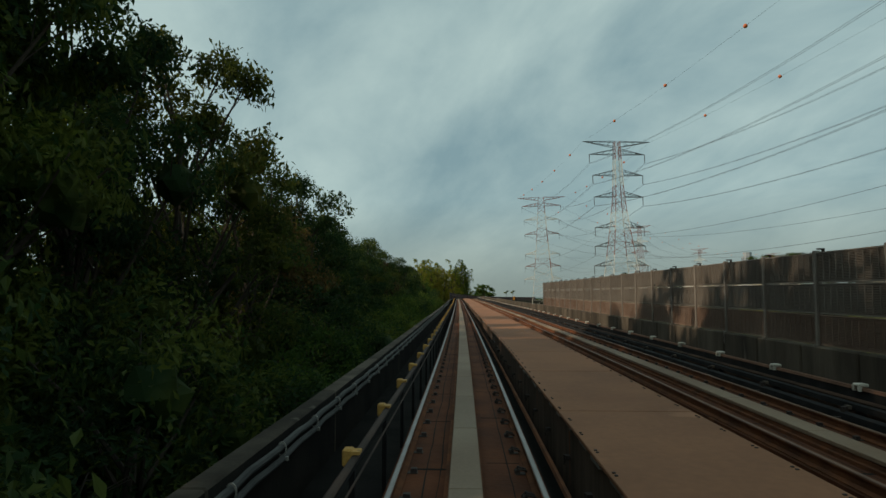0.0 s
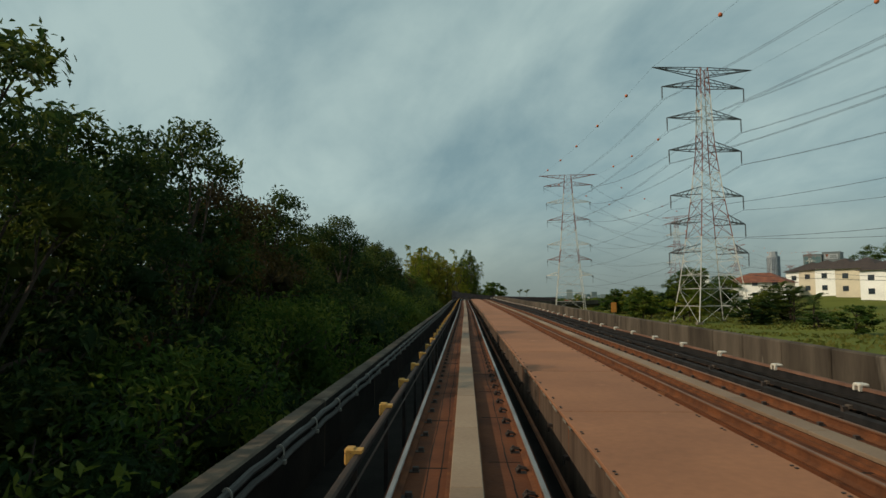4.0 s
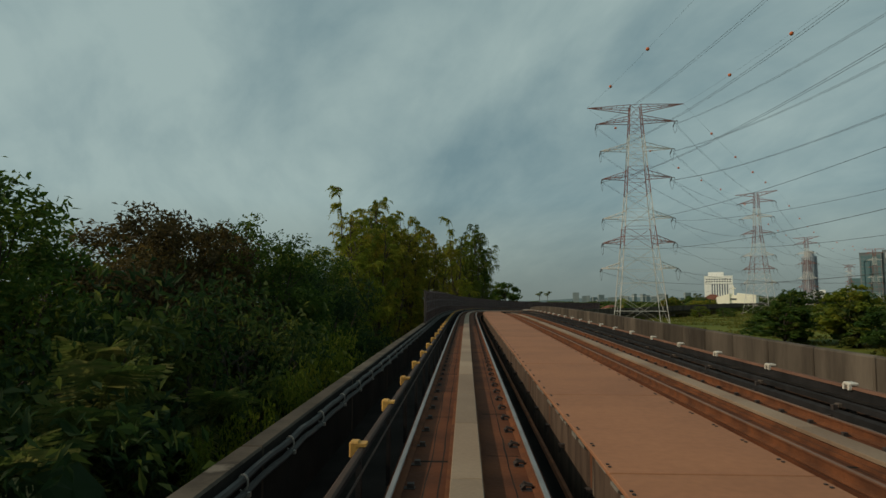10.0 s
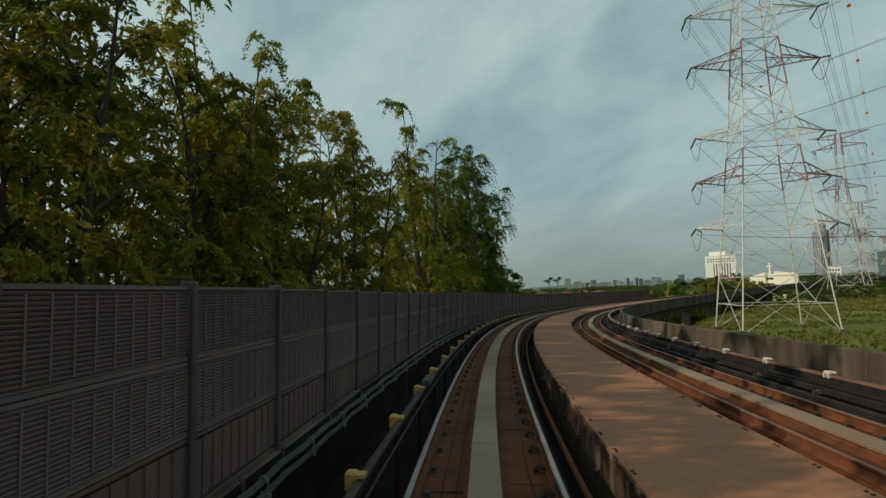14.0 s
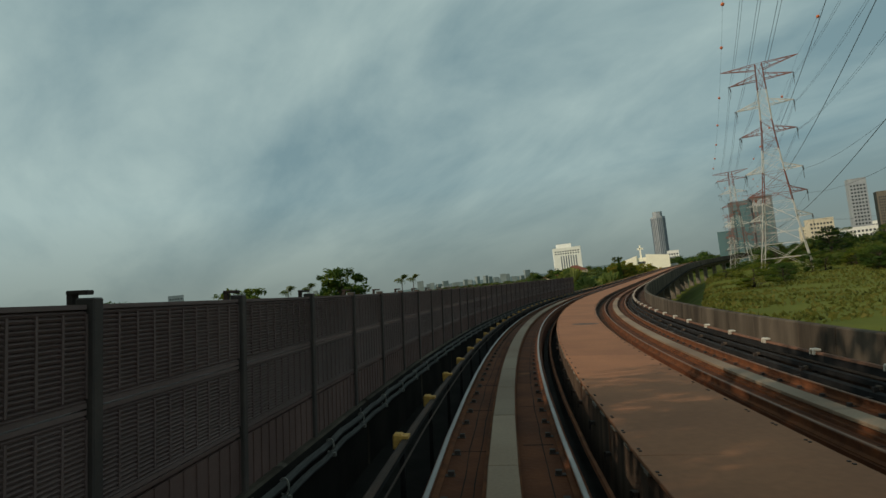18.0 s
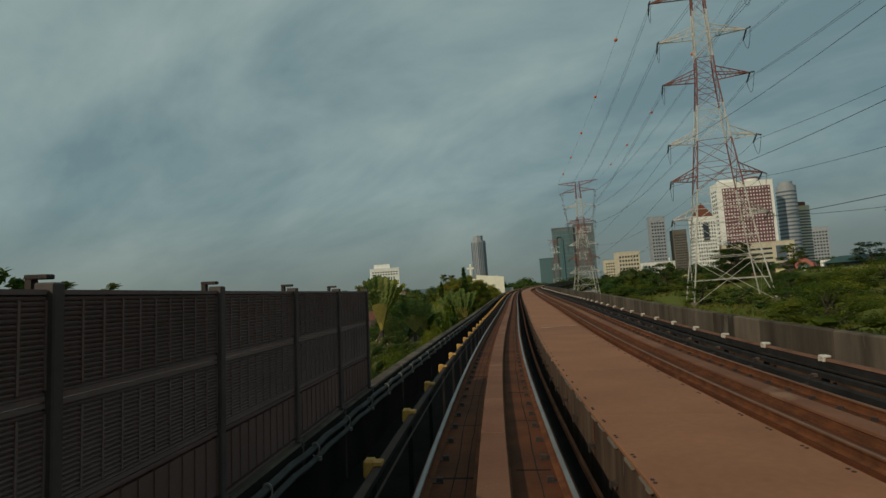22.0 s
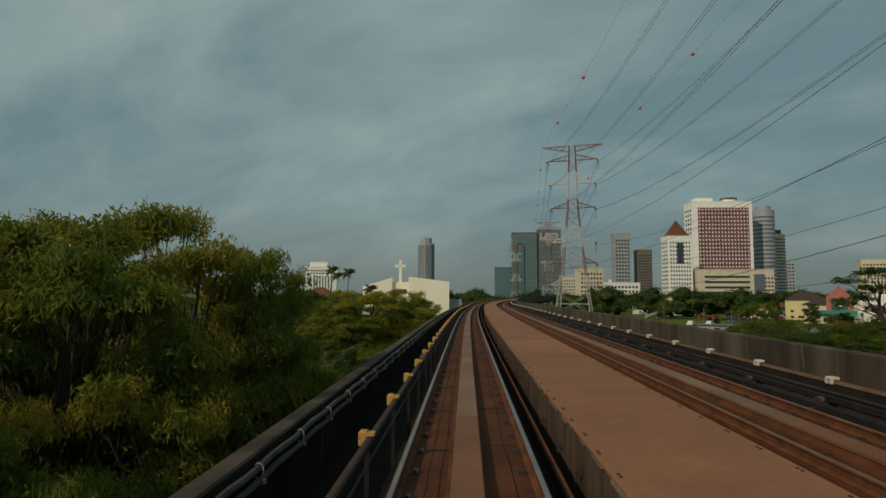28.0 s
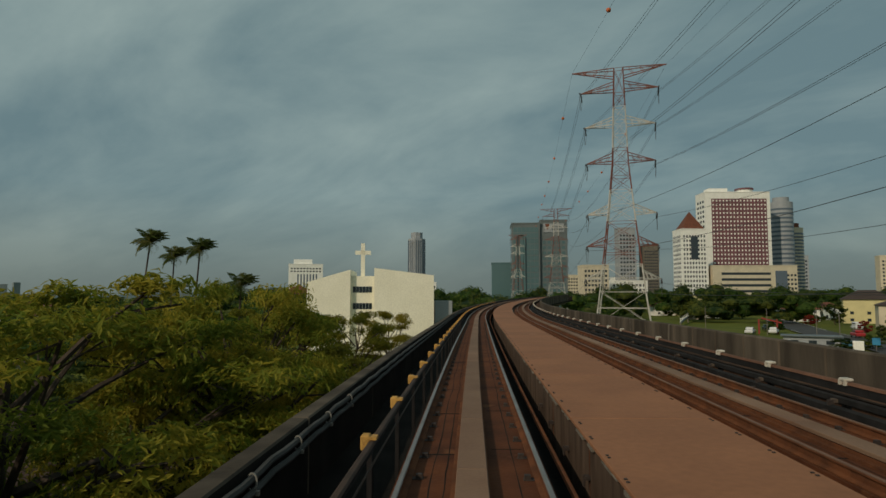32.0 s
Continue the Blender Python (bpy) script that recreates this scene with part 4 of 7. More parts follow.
def grow(name, seed, material, lobes, per_lobe, leaves, size, flat=0.7, spread=5.0, tall=12.0, base=0.35, airy=0.0, lobe_r=0.42, limb=1, core=0.0, jitter=0.8, long=1.5, stout=1.0):
    """A tapered stem with limbs, and a crown of leaf clumps round the limb ends."""
    rng = np.random.default_rng(seed)
    tb = bmesh.new()
    k_h = tall / 12.0
    stem = [Vector((0, 0, -0.6))]
    lean = rng.normal(0, 0.5, 2)
    for k in range(1, 8):
        u = k / 7
        stem.append(Vector((lean[0] * u * u + rng.normal(0, 0.12), lean[1] * u * u + rng.normal(0, 0.12), tall * 0.82 * u)))
    add_tube(tb, stem, [0.30 * stout * k_h ** 0.5 * (1 - 0.11 * k) for k in range(8)], 7)
    cs, ns, cv, cf = [], [], [], []
    for k in range(lobes):
        a = 2.4 * k + rng.uniform(-0.5, 0.5)
        u = (k + 0.5) / lobes
        rad = spread * (0.30 + 0.52 * math.sqrt(rng.uniform(0.05, 1.0))) * math.sin(math.pi * min(1.0, 0.24 + 0.70 * u)) ** 0.6
        z = tall * (base + 0.05 + (0.92 - base) * u ** 0.85) - 0.4
        c = np.array((rad * math.cos(a), rad * math.sin(a), z + rng.normal(0, 0.3)))
        lr = spread * lobe_r * rng.uniform(0.65, 1.3) * (1.0 - 0.35 * u)
        zj = min(max(z * rng.uniform(0.55, 0.85), tall * base * 0.6), tall * 0.80)
        j = stem[0].lerp(stem[-1], zj / (tall * 0.82))
        mid = j.lerp(Vector(c), 0.55) + Vector((0, 0, 0.25 * rng.uniform(-1, 1)))
        w = 0.12 * stout * k_h ** 0.5 * (1.2 - 0.6 * u)
        if k % limb == 0:
            add_tube(tb, [j, mid, Vector(c)], [w, w * 0.65, w * 0.3], 5)
        for q in range(3 if k % limb == 0 else 0):
            e = Vector(c + np.clip(rng.normal(0, 1, 3), -1.2, 1.2) * lr * np.array((0.5, 0.5, 0.3)))
            add_bar(tb, mid.lerp(Vector(c), rng.uniform(0.2, 0.9)), e, w * 0.22, 3)
        # opaque lump added inside the lobe so that sun doesn't leak through
        if core and u < 0.72:
            i = len(cv)
            cv += (c + ico_v * (1 + rng.normal(0, 0.14, (len(ico_v), 1))) * lr * core * np.array((1, 1, flat))).tolist()
            cf += [[a + i for a in f] for f in ico_f]
        dirs = rng.normal(0, 1, (per_lobe, 3))
        dirs[:, 2] = np.where(dirs[:, 2] < -0.4, -dirs[:, 2], dirs[:, 2])
        dirs /= np.linalg.norm(dirs, axis=1)[:, None]
        clump = c + dirs * lr * np.array((1, 1, flat)) * rng.uniform(0.5 - 0.2 * airy, 1.15, (per_lobe, 1))
        sig = 0.32 * (1 - 0.35 * airy) * np.array((1, 1, 0.45 if airy else 0.75))
        pts = clump[:, None, :] + np.clip(rng.normal(0, 1, (per_lobe, leaves, 3)), -1.7, 1.7) * sig
        cs.append(pts.reshape(-1, 3))
        ns.append(np.repeat(dirs * 0.6 + np.array((0, 0, 0.7)), leaves, 0))
    crown = leaf_mesh(name + "_crown", np.concatenate(cs), np.concatenate(ns), size, material, rng, long, jitter, (cv, cf) if core else None, True)
    return mesh_of(tb, name + "_trunk", BARK), crown


def feather(name, seed, material, boughs, twigs, size, spread=5.0, tall=23.0, base=0.30, droop=0.8, forks=4):
    """A leaning, forking stem; boughs end in arching, drooping sprays with leaflets in pairs."""
    rng = np.random.default_rng(seed)
    tb = bmesh.new()
    limbs = []
    for f in range(forks):
        a = 2 * math.pi * f / forks + rng.uniform(-0.5, 0.5)
        split = tall * rng.uniform(0.16, 0.34)
        reach = spread * rng.uniform(0.18, 0.55)
        top = tall * rng.uniform(0.80, 0.97) * (1 - 0.08 * f)
        pts = [Vector((0.05 * f, 0, -0.6)), Vector((0.05 * f, 0.03 * f, split))]
        for k in range(1, 6):
            u = k / 5
            pts.append(Vector((reach * u ** 0.8 * math.cos(a) + rng.normal(0, 0.16), reach * u ** 0.8 * math.sin(a) + rng.normal(0, 0.16), split + (top - split) * u)))
        add_tube(tb, pts, [0.33, 0.27, 0.22, 0.17, 0.12, 0.07, 0.025], 6)
        limbs.append(pts)
    cs, ns = [], []
    for k in range(boughs):
        pts = limbs[k % forks]
        u = base + (1 - base) * ((k + rng.uniform(0, 1)) / boughs) ** 0.85
        g = 1 + 5 * u ** 1.1 * 0.999
        j = pts[int(g)].lerp(pts[min(int(g) + 1, 6)], g - int(g))
        a = 2.4 * k + rng.uniform(-0.6, 0.6)
        out = spread * rng.uniform(0.35, 0.80) * (1.0 - 0.62 * u ** 2.2)
        e = j + Vector((out * math.cos(a), out * math.sin(a), out * rng.uniform(0.10, 0.75)))
        mid = j.lerp(e, 0.5) + Vector((0, 0, 0.10 * out))
        add_tube(tb, [j, mid, e], [0.055, 0.035, 0.012], 4)
        for q in range(twigs):
            v = rng.uniform(0.25, 1.0)
            b = j.lerp(mid, 2 * v) if v < 0.5 else mid.lerp(e, 2 * v - 1)
            ta = a + rng.normal(0, 0.9)
            n = 15
            w = np.arange(1, n + 1) / n
            length = rng.uniform(0.9, 1.9)
            rise = rng.uniform(0.0, 0.7)
            fall = droop * rng.uniform(0.6, 1.4)
            spine = np.stack([b.x + length * w * math.cos(ta) * (1 - 0.25 * w), b.y + length * w * math.sin(ta) * (1 - 0.25 * w), b.z + length * (rise * w - fall * w * w)], 1)
            side = np.array((-math.sin(ta), math.cos(ta), 0.0))
            off = rng.uniform(0.06, 0.26, (n, 1)) * (1.15 - 0.6 * w[:, None])
            for sg in (-1, 1):
                cs.append(spine + side * off * sg + rng.normal(0, 0.035, (n, 3)) - np.array((0, 0, 0.25)) * off)
                ns.append(np.tile(np.array((math.cos(ta) * 0.4, math.sin(ta) * 0.4, 0.8)), (n, 1)))
    crown = leaf_mesh(name + "_crown", np.concatenate(cs), np.concatenate(ns), size, material, rng, 1.7, 0.45, None, True)
    return mesh_of(tb, name + "_trunk", BARK), crown


JUNGLE = [grow("jungle", 11 + k, m, 27, 27, 24, 0.19, spread=5.6, tall=18.0, base=0.16, lobe_r=0.38, core=0.36) for k, m in enumerate((LEAF_DARK, LEAF_MID, LEAF_DARK, LEAF_SHADE, LEAF_RED))]
THICK = [grow("thick", 211 + k, m, 16, 20, 17, 0.30, spread=5.6, tall=18.0, base=0.10, lobe_r=0.42, core=0.34) for k, m in enumerate((LEAF_DARK, LEAF_MID, LEAF_MID))]
BUSH = [grow("bush", 31 + k, m, 16, 24, 17, 0.14, spread=4.0, base=0.03, tall=8.0, flat=0.85, core=0.42) for k, m in enumerate((LEAF_DARK, LEAF_MID, LEAF_YEL, LEAF_MID))]
AIRY = [feather("airy", 51 + k, m, 66, 8, 0.165, 6.0, 23.0, 0.12, 0.75, 3 + k % 3) for k, m in enumerate((LEAF_LIT, LEAF_OLIVE, LEAF_LIT, LEAF_GOLD))]
SHADY = [feather("shady", 61 + k, m, 80, 8, 0.155, 5.0, 23.0, 0.05, 1.0, 4) for k, m in enumerate((LEAF_MID, LEAF_YEL))]
LAYER = [grow("layered", 71 + k, m, 32, 30, 26, 0.135, flat=0.32, spread=6.0, base=0.14, airy=0.6, lobe_r=0.32, tall=11.0) for k, m in enumerate((LEAF_MID, LEAF_OLIVE))]
DENSE = [grow("dense", 171 + k, LEAF_TIER, 62, 26, 34, 0.095, flat=0.30, spread=6.0, base=0.10, airy=0.8, lobe_r=0.30, tall=11.0, core=0.30, jitter=0.6, long=2.2) for k in range(2)]
UMBRELLA = [grow("umbrella", 181, LEAF_GOLD, 82, 24, 24, 0.125, flat=0.30, spread=9.5, base=0.30, airy=0.8, lobe_r=0.20, tall=11.0, jitter=0.5, long=2.0, stout=1.5, limb=2)]
FAR = [grow("far", 91 + k, m, 12, 16, 11, 0.54, base=0.08, lobe_r=0.46, core=0.55) for k, m in enumerate((LEAF_DARK, LEAF_MID, LEAF_DARK, LEAF_MID, LEAF_YEL))]
REDBUSH = [grow("red_bush", 131, leaf_mat("crimson_leaf", (0.16, 0.018, 0.018), (0.26, 0.03, 0.025), (0.36, 0.07, 0.04)), 12, 16, 11, 0.54, base=0.08, lobe_r=0.46, core=0.55)]
SIZE = {id(REDBUSH): (5.0, 12.0), id(JUNGLE): (5.6, 18.0), id(THICK): (5.6, 18.0), id(BUSH): (4.0, 8.0), id(AIRY): (6.0, 20.4), id(SHADY): (5.0, 20.0), id(LAYER): (6.0, 11.0), id(DENSE): (6.0, 11.0), id(UMBRELLA): (9.5, 11.0), id(FAR): (5.0, 12.0)}


def tree(kind, x, y, top, radius, variant, turn, label, category="tree", group="", z=None):
    """One tree: its top at that height in the world, its radius in metres."""
    z = land(x, y) if z is None else z
    trunk, crown = kind[variant % len(kind)]
    root = empty(category.replace(" ", "_"), label, category, group=group, at=(x, y, z))
    root.rotation_euler = (0, 0, turn)
    r0, tall = SIZE[id(kind)]
    k = (radius / r0, radius / r0, max(top - z, 1.0) / (tall * 0.97))
    for nm, me in (("trunk", trunk), ("crown", crown)):
        ob = new(nm, me)
        ob.parent = root
        ob.scale = k
    return root


rng = np.random.default_rng(5)


def wood_top(s):
    return float(np.interp(s, (-20, 18, 26, 31, 35, 39, 44, 52, 58, 80, 100, 106, 112, 118, 124, 134, 138, 142, 150, 155, 162, 170, 205), (25.0, 24.0, 22.8, 19.6, 16.4, 16.6, 19.4, 19.2, 17.0, 18.4, 18.0, 17.0, 16.6, 17.0, 17.6, 19.0, 19.0, 17.2, 16.2, 15.6, 15.4, 16.0, 16.0))) - 0.5


# the dark wooded slope beside the first straight
for s in range(-14, 188, 5):
    x, y = ground_at(s, -8.0 + rng.uniform(-1.0, 0.6))
    tree(BUSH, x, y, 8.4 + rng.uniform(-1.2, 2.2) + 0.012 * s, 4.4, int(rng.integers(0, 2)) if s < 140 else 0, rng.uniform(0, 6), "dense dark green undergrowth beside the viaduct", "bush", "undergrowth")
for k, s in enumerate(range(-16, 203, 6)):
    x, y = ground_at(s, -11.8 + rng.uniform(-1.2, 0.8))
    tree(JUNGLE, x, y, wood_top(s) - 0.3 + rng.uniform(-2.2 if k % 2 else -0.6, 0.3), 4.6, int(rng.integers(0, 5)), rng.uniform(0, 6), "tall dark broadleaf tree in dense woodland", "tree", "woodland trees")
for s in range(-20, 200, 9):
    x, y = ground_at(s, -17 + rng.uniform(-1.5, 1.5))
    tree(JUNGLE, x, y, wood_top(s + 4) - 0.4 + rng.uniform(-1.6, 0.8), 5.6, int(rng.integers(0, 5)), rng.uniform(0, 6), "tall dark broadleaf tree in dense woodland", "tree", "woodland trees")
for s in range(-10, 200, 12):
    x, y = ground_at(s, -26 + rng.uniform(-3, 3))
    tree(THICK, x, y, wood_top(s + 8) - 0.4 + rng.uniform(-1.5, 0.8), 6.6, int(rng.integers(0, 3)), rng.uniform(0, 6), "tall dark broadleaf tree in dense woodland", "tree", "woodland trees")
for k in range(24):
    s = -36 + 2.4 * k
    x, y = ground_at(s, -15.0 - 5 * (k % 2) + rng.uniform(-1, 1))
    tree(THICK, x, y, 26.0 + 2.0 * (k % 2) + rng.uniform(-1.5, 1.0), 5.0, int(rng.integers(0, 3)), rng.uniform(0, 6), "tall dark broadleaf tree in dense woodland", "tree", "woodland trees")
# airy trees behind the brown barrier
for k, (x, y, top, r) in enumerate(((-18, 205, 17.0, 5), (-15.5, 224, 23.0, 5), (-11, 239, 22.4, 4.6), (-11, 257, 23.0, 4.6), (-8, 268, 23.5, 5), (-6, 281, 24.5, 5), (-15, 217, 22.0, 5.0), (-15, 231, 23.8, 6.0), (-13, 246, 23.6, 5.0), (-8, 251, 24.2, 4.6), (-5, 263, 24.2, 5), (-12.5, 220, 20.5, 4.4), (-13.0, 211, 18.5, 4.4))):
    tree(AIRY, x, y, top, r, k, 1.7 * k, "slender feathery-leaved tree with open yellow-green crown", "tree", "trees behind the barrier")
for k, (x, y, top, r) in enumerate(((-2.8, 275, 25.2, 4.4), (-0.4, 283, 26.4, 4.5), (0.8, 288, 24.6, 3.8), (-3.4, 284, 25.0, 4.2))):
    tree(SHADY, x, y, top, r, k + 1, 2.1 * k, "full dark green tree with drooping feathery leaf sprays", "tree", "trees behind the barrier")
for k, (s, d, top, r) in enumerate(((229, -10.2, 22.0, 5.0), (233, -13.0, 23.5, 5.2), (236.5, -10.0, 21.6, 4.8), (224, -11.5, 21.0, 4.6), (241, -9.6, 21.6, 5.0), (245.5, -11.8, 23.4, 5.4), (239, -14.0, 23.5, 5.2))):
    x, y = ground_at(s, d)
    tree(AIRY, x, y, top, r, 1 + 2 * k, 2.3 * k, "slender feathery-leaved tree with open yellow-green crown", "tree", "trees behind the barrier")
for k in range(20):
    s = 196 + 4.8 * k
    x, y = ground_at(s, -9 - rng.uniform(0, 8))
    tree(BUSH, x, y, 9.5 + rng.uniform(0, 3.6), 3.4, k, rng.uniform(0, 6), "green shrub behind the noise barrier", "bush", "shrubs behind the barrier")
# round crowns that top the barrier further on
for x, y, top, r in ((16.0, 495, 21.8, 10.0), (-14, 470, 17.5, 9), (-40, 440, 16.6, 8), (-58, 410, 16.5, 8), (12, 525, 17.5, 8), (-80, 470, 17.0, 9)):
    tree(FAR, x, y, top, r, 3, x, "rounded green tree standing beyond the barrier", "tree", "round trees")

# gardens and canopy to the left of the second straight
for s, d, top, r, v in ((389, -8.0, 6.6, 2.2, 2), (394, -6.6, 7.2, 1.8, 2), (399, -7.6, 7.0, 2.0, 1), (404, -6.4, 7.6, 1.8, 2), (409, -9.0, 6.8, 2.4, 3), (437, -9.0, 8.2, 2.6, 1), (443, -9.0, 9.0, 3.0, 3), (448, -7, 8.4, 2.6, 1), (414, -13, 7.4, 3.0, 0), (404, -15, 6.0, 3.0, 3), (430, -12, 8.8, 3.2, 0), (470, -8, 7.2, 2.6, 1), (476, -9, 7.4, 3.0, 0), (483, -8, 7.2, 2.8, 3), (488, -11, 7.6, 3.2, 0), (474, -15, 8.2, 3.2, 0), (479, -17, 8.0, 3.2, 0), (486, -17, 6.6, 2.6, 0), (468, -14, 8.0, 3.0, 0), (494, -20, 5.0, 2.4, 0), (499, -14, 4.8, 2.2, 0), (503, -17.5, 4.6, 2.0, 1), (506, -14.5, 4.6, 2.0, 0), (480, -26, 7.4, 3.4, 1), (490, -28, 6.4, 3.0, 0), (494, -18.5, 8.8, 2.4, 1), (498, -21, 9.0, 2.4, 0), (490, -15.5, 8.6, 2.2, 3), (486, -12.5, 8.0, 2.0, 0), (483, -10.4, 7.6, 1.8, 1), (500.5, -24, 9.0, 2.6, 1), (496, -25, 9.2, 2.8, 0), (424, -16, 8.0, 3.4, 1), (418, -18, 7.4, 3.2, 0), (438, -16, 8.6, 3.6, 0)):
    x, y = ground_at(s, d)
    tree(BUSH, x, y, top, r, v, s, "bushy yellow-green garden shrub below the viaduct", "bush", "garden shrubs")
for k, (s, d, top, r) in enumerate(((456.5, -7.6, 12.9, 3.8), (459.4, -6.6, 13.3, 3.4), (460.0, -9.2, 13.4, 3.4), (457.5, -10.2, 12.6, 3.6), (461.2, -5.4, 12.7, 2.5), (455.0, -9.4, 12.0, 3.2), (460.6, -11.4, 12.4, 3.0), (456.5, -5.6, 10.4, 2.6), (460.2, -4.9, 10.6, 2.2), (462.2, -4.7, 10.2, 1.6), (452.4, -9.2, 10.6, 3.0), (453.5, -6.0, 9.6, 2.4), (463.2, -4.5, 9.3, 1.8), (464.6, -4.4, 8.8, 1.6))):
    x, y = ground_at(s, d)
    tree(DENSE, x, y, top, r, k, 1.9 * k, "wide spreading dark green tree with layered crown", "tree", "spreading trees")
for s, d, top, r, turn in ((515.5, -11.8, 12.0, 9.4, 0.6), (522.5, -9.0, 12.0, 6.0, 2.4), (511.5, -13.6, 10.2, 6.0, 4.0)):
    x, y = ground_at(s, d)
    tree(UMBRELLA, x, y, top, r, 0, turn, "broad umbrella-shaped tree with golden-green foliage and dark limbs", "tree", "yellow-green trees")
for k, (x, y, top, r) in enumerate(((109.5, 489.0, 6.9, 3.0), (112.6, 488.4, 6.6, 2.8), (111.0, 493.2, 7.4, 3.2), (113.4, 495.5, 7.2, 3.0), (108.0, 496.0, 6.8, 2.8))):
    tree(BUSH, x, y, top, r, 1 + k % 3, 1.7 * k, "leafy green shrub under the umbrella tree", "bush", "garden shrubs")
for s, d, top, r, v in ((531, -9.5, 10.9, 5.0, 1), (541, -14, 11.0, 5.4, 1), (548, -25, 10.4, 6.0, 1), (549, -9.5, 10.6, 4.4, 1), (557, -16, 10.8, 5.0, 0), (561, -8.6, 10.4, 3.6, 1), (566, -28, 10.0, 6, 1), (524, -7.0, 8.2, 3.0, 1)):
    x, y = ground_at(s, d)
    tree(LAYER if d > -26 else FAR, x, y, top, r, v if d > -26 else 4 - v, s * 1.3, "spreading yellow-green tree with feathery foliage", "tree", "yellow-green trees")
for k, (s, d, top, r) in enumerate(((484, -14, 7.0, 3.4), (488, -18, 7.2, 3.6), (486, -23, 7.0, 3.8), (492, -21, 6.0, 3.0), (497, -19, 5.6, 2.8), (502, -16.5, 5.4, 2.6), (480, -19, 7.4, 3.8), (507, -14.5, 5.6, 2.6), (493, -27, 5.8, 3.2))):
    x, y = ground_at(s, d)
    tree(THICK, x, y, top, r, k % 2, 1.3 * k, "dense dark green tree beside the low houses", "tree", "garden trees")
for k in range(16):
    x, y = ground_at(504 + 1.6 * k, -6.8 - 5.5 * ((k * 7) % 5) / 4)
    tree(BUSH, x, y, 5.4 + 0.5 * (k % 4), 2.5, 1 + k % 3, 1.1 * k, "leafy green shrub under the umbrella tree", "bush", "garden shrubs")


def palm_frond(seed, length, droop, width):
    rng = np.random.default_rng(seed)
    v, f = [], []
    n = 22
    for k in range(n):
        u = k / n
        p = np.array((length * u * (1 - 0.18 * u), 0, length * (0.6 * u - droop * u * u)))
        w = width * math.sin(math.pi * (0.12 + 0.85 * u))
        for sy in (-1, 1):
            i = len(v)
            q = p + np.array((length * 0.10, sy * w, -w * 0.45 + rng.normal(0, 0.03)))
            v += [p.tolist(), (p + np.array((length / n * 0.60, 0, 0.02))).tolist(), (q + np.array((0.06, 0, 0))).tolist(), q.tolist()]
            f.append((i, i + 1, i + 2, i + 3))
    me = bpy.data.meshes.new("frond")
    me.from_pydata(v, [], f)
    return me


FRONDS = [palm_frond(3 + k, 2.3, 0.50 + 0.2 * k, 0.75) for k in range(3)]
for m in FRONDS:
    m.materials.append(PALM)


def palm(x, y, top, size, label, fronds=15, lean=0.0, group="palms"):
    z = land(x, y)
    root = empty("palm_tree", label, "palm", group=group, at=(x, y, z))
    bm = bmesh.new()
    h = top - z
    old = Vector((0, 0, -0.3))
    for k in range(1, 7):
        u = k / 6
        nxt = Vector((lean * u * u, 0.25 * lean * u, h * u))
        add_bar(bm, old, nxt, 0.15 * size * (1.2 - 0.5 * u), 7)
        old = nxt
    part("trunk", bm, BARK, root)
    for k in range(fronds):
        ob = new("frond", FRONDS[k % 3])
        ob.parent = root
        ob.matrix_basis = Matrix.Translation(old) @ Matrix.Rotation(2.4 * k, 4, "Z") @ Matrix.Rotation(radians(-46 + 78 * ((k * 7) % 5) / 4), 4, "Y") @ Matrix.Scale(size * (0.85 + 0.3 * ((k * 3) % 4) / 3), 4)
    return root


for x, y, top, size, lean in ((124.8, 514, 15.6, 0.55, 0.8), (127.4, 517, 14.8, 0.5, 0.3), (128.8, 516, 15.3, 0.58, 0.5), (131.0, 511.8, 12.6, 0.58, 0.2)):
    palm(x, y, top, size, "tall thin palm with dark drooping fronds", 26, lean)
for s, d, top in ((160, -7.2, 9.6), (164, -8.4, 10.2), (157, -6.9, 8.8), (497.5, -14.4, 5.6), (501.5, -11.6, 5.8), (503.5, -8.6, 5.4), (492, -13, 5.4)):
    x, y = ground_at(s, d)
    palm(x, y, top, 0.85, "low yellowish garden palm with arching fronds", 13, 0.2)
for x, y, top in ((5, 452, 15.5), (0, 440, 15.0), (36, 470, 15.5), (120, 556, 9), (30, 452, 15.2), (210, 552, 9)):
    palm(x, y, top, 1.0, "palm rising above the trees", 14, 0.2)


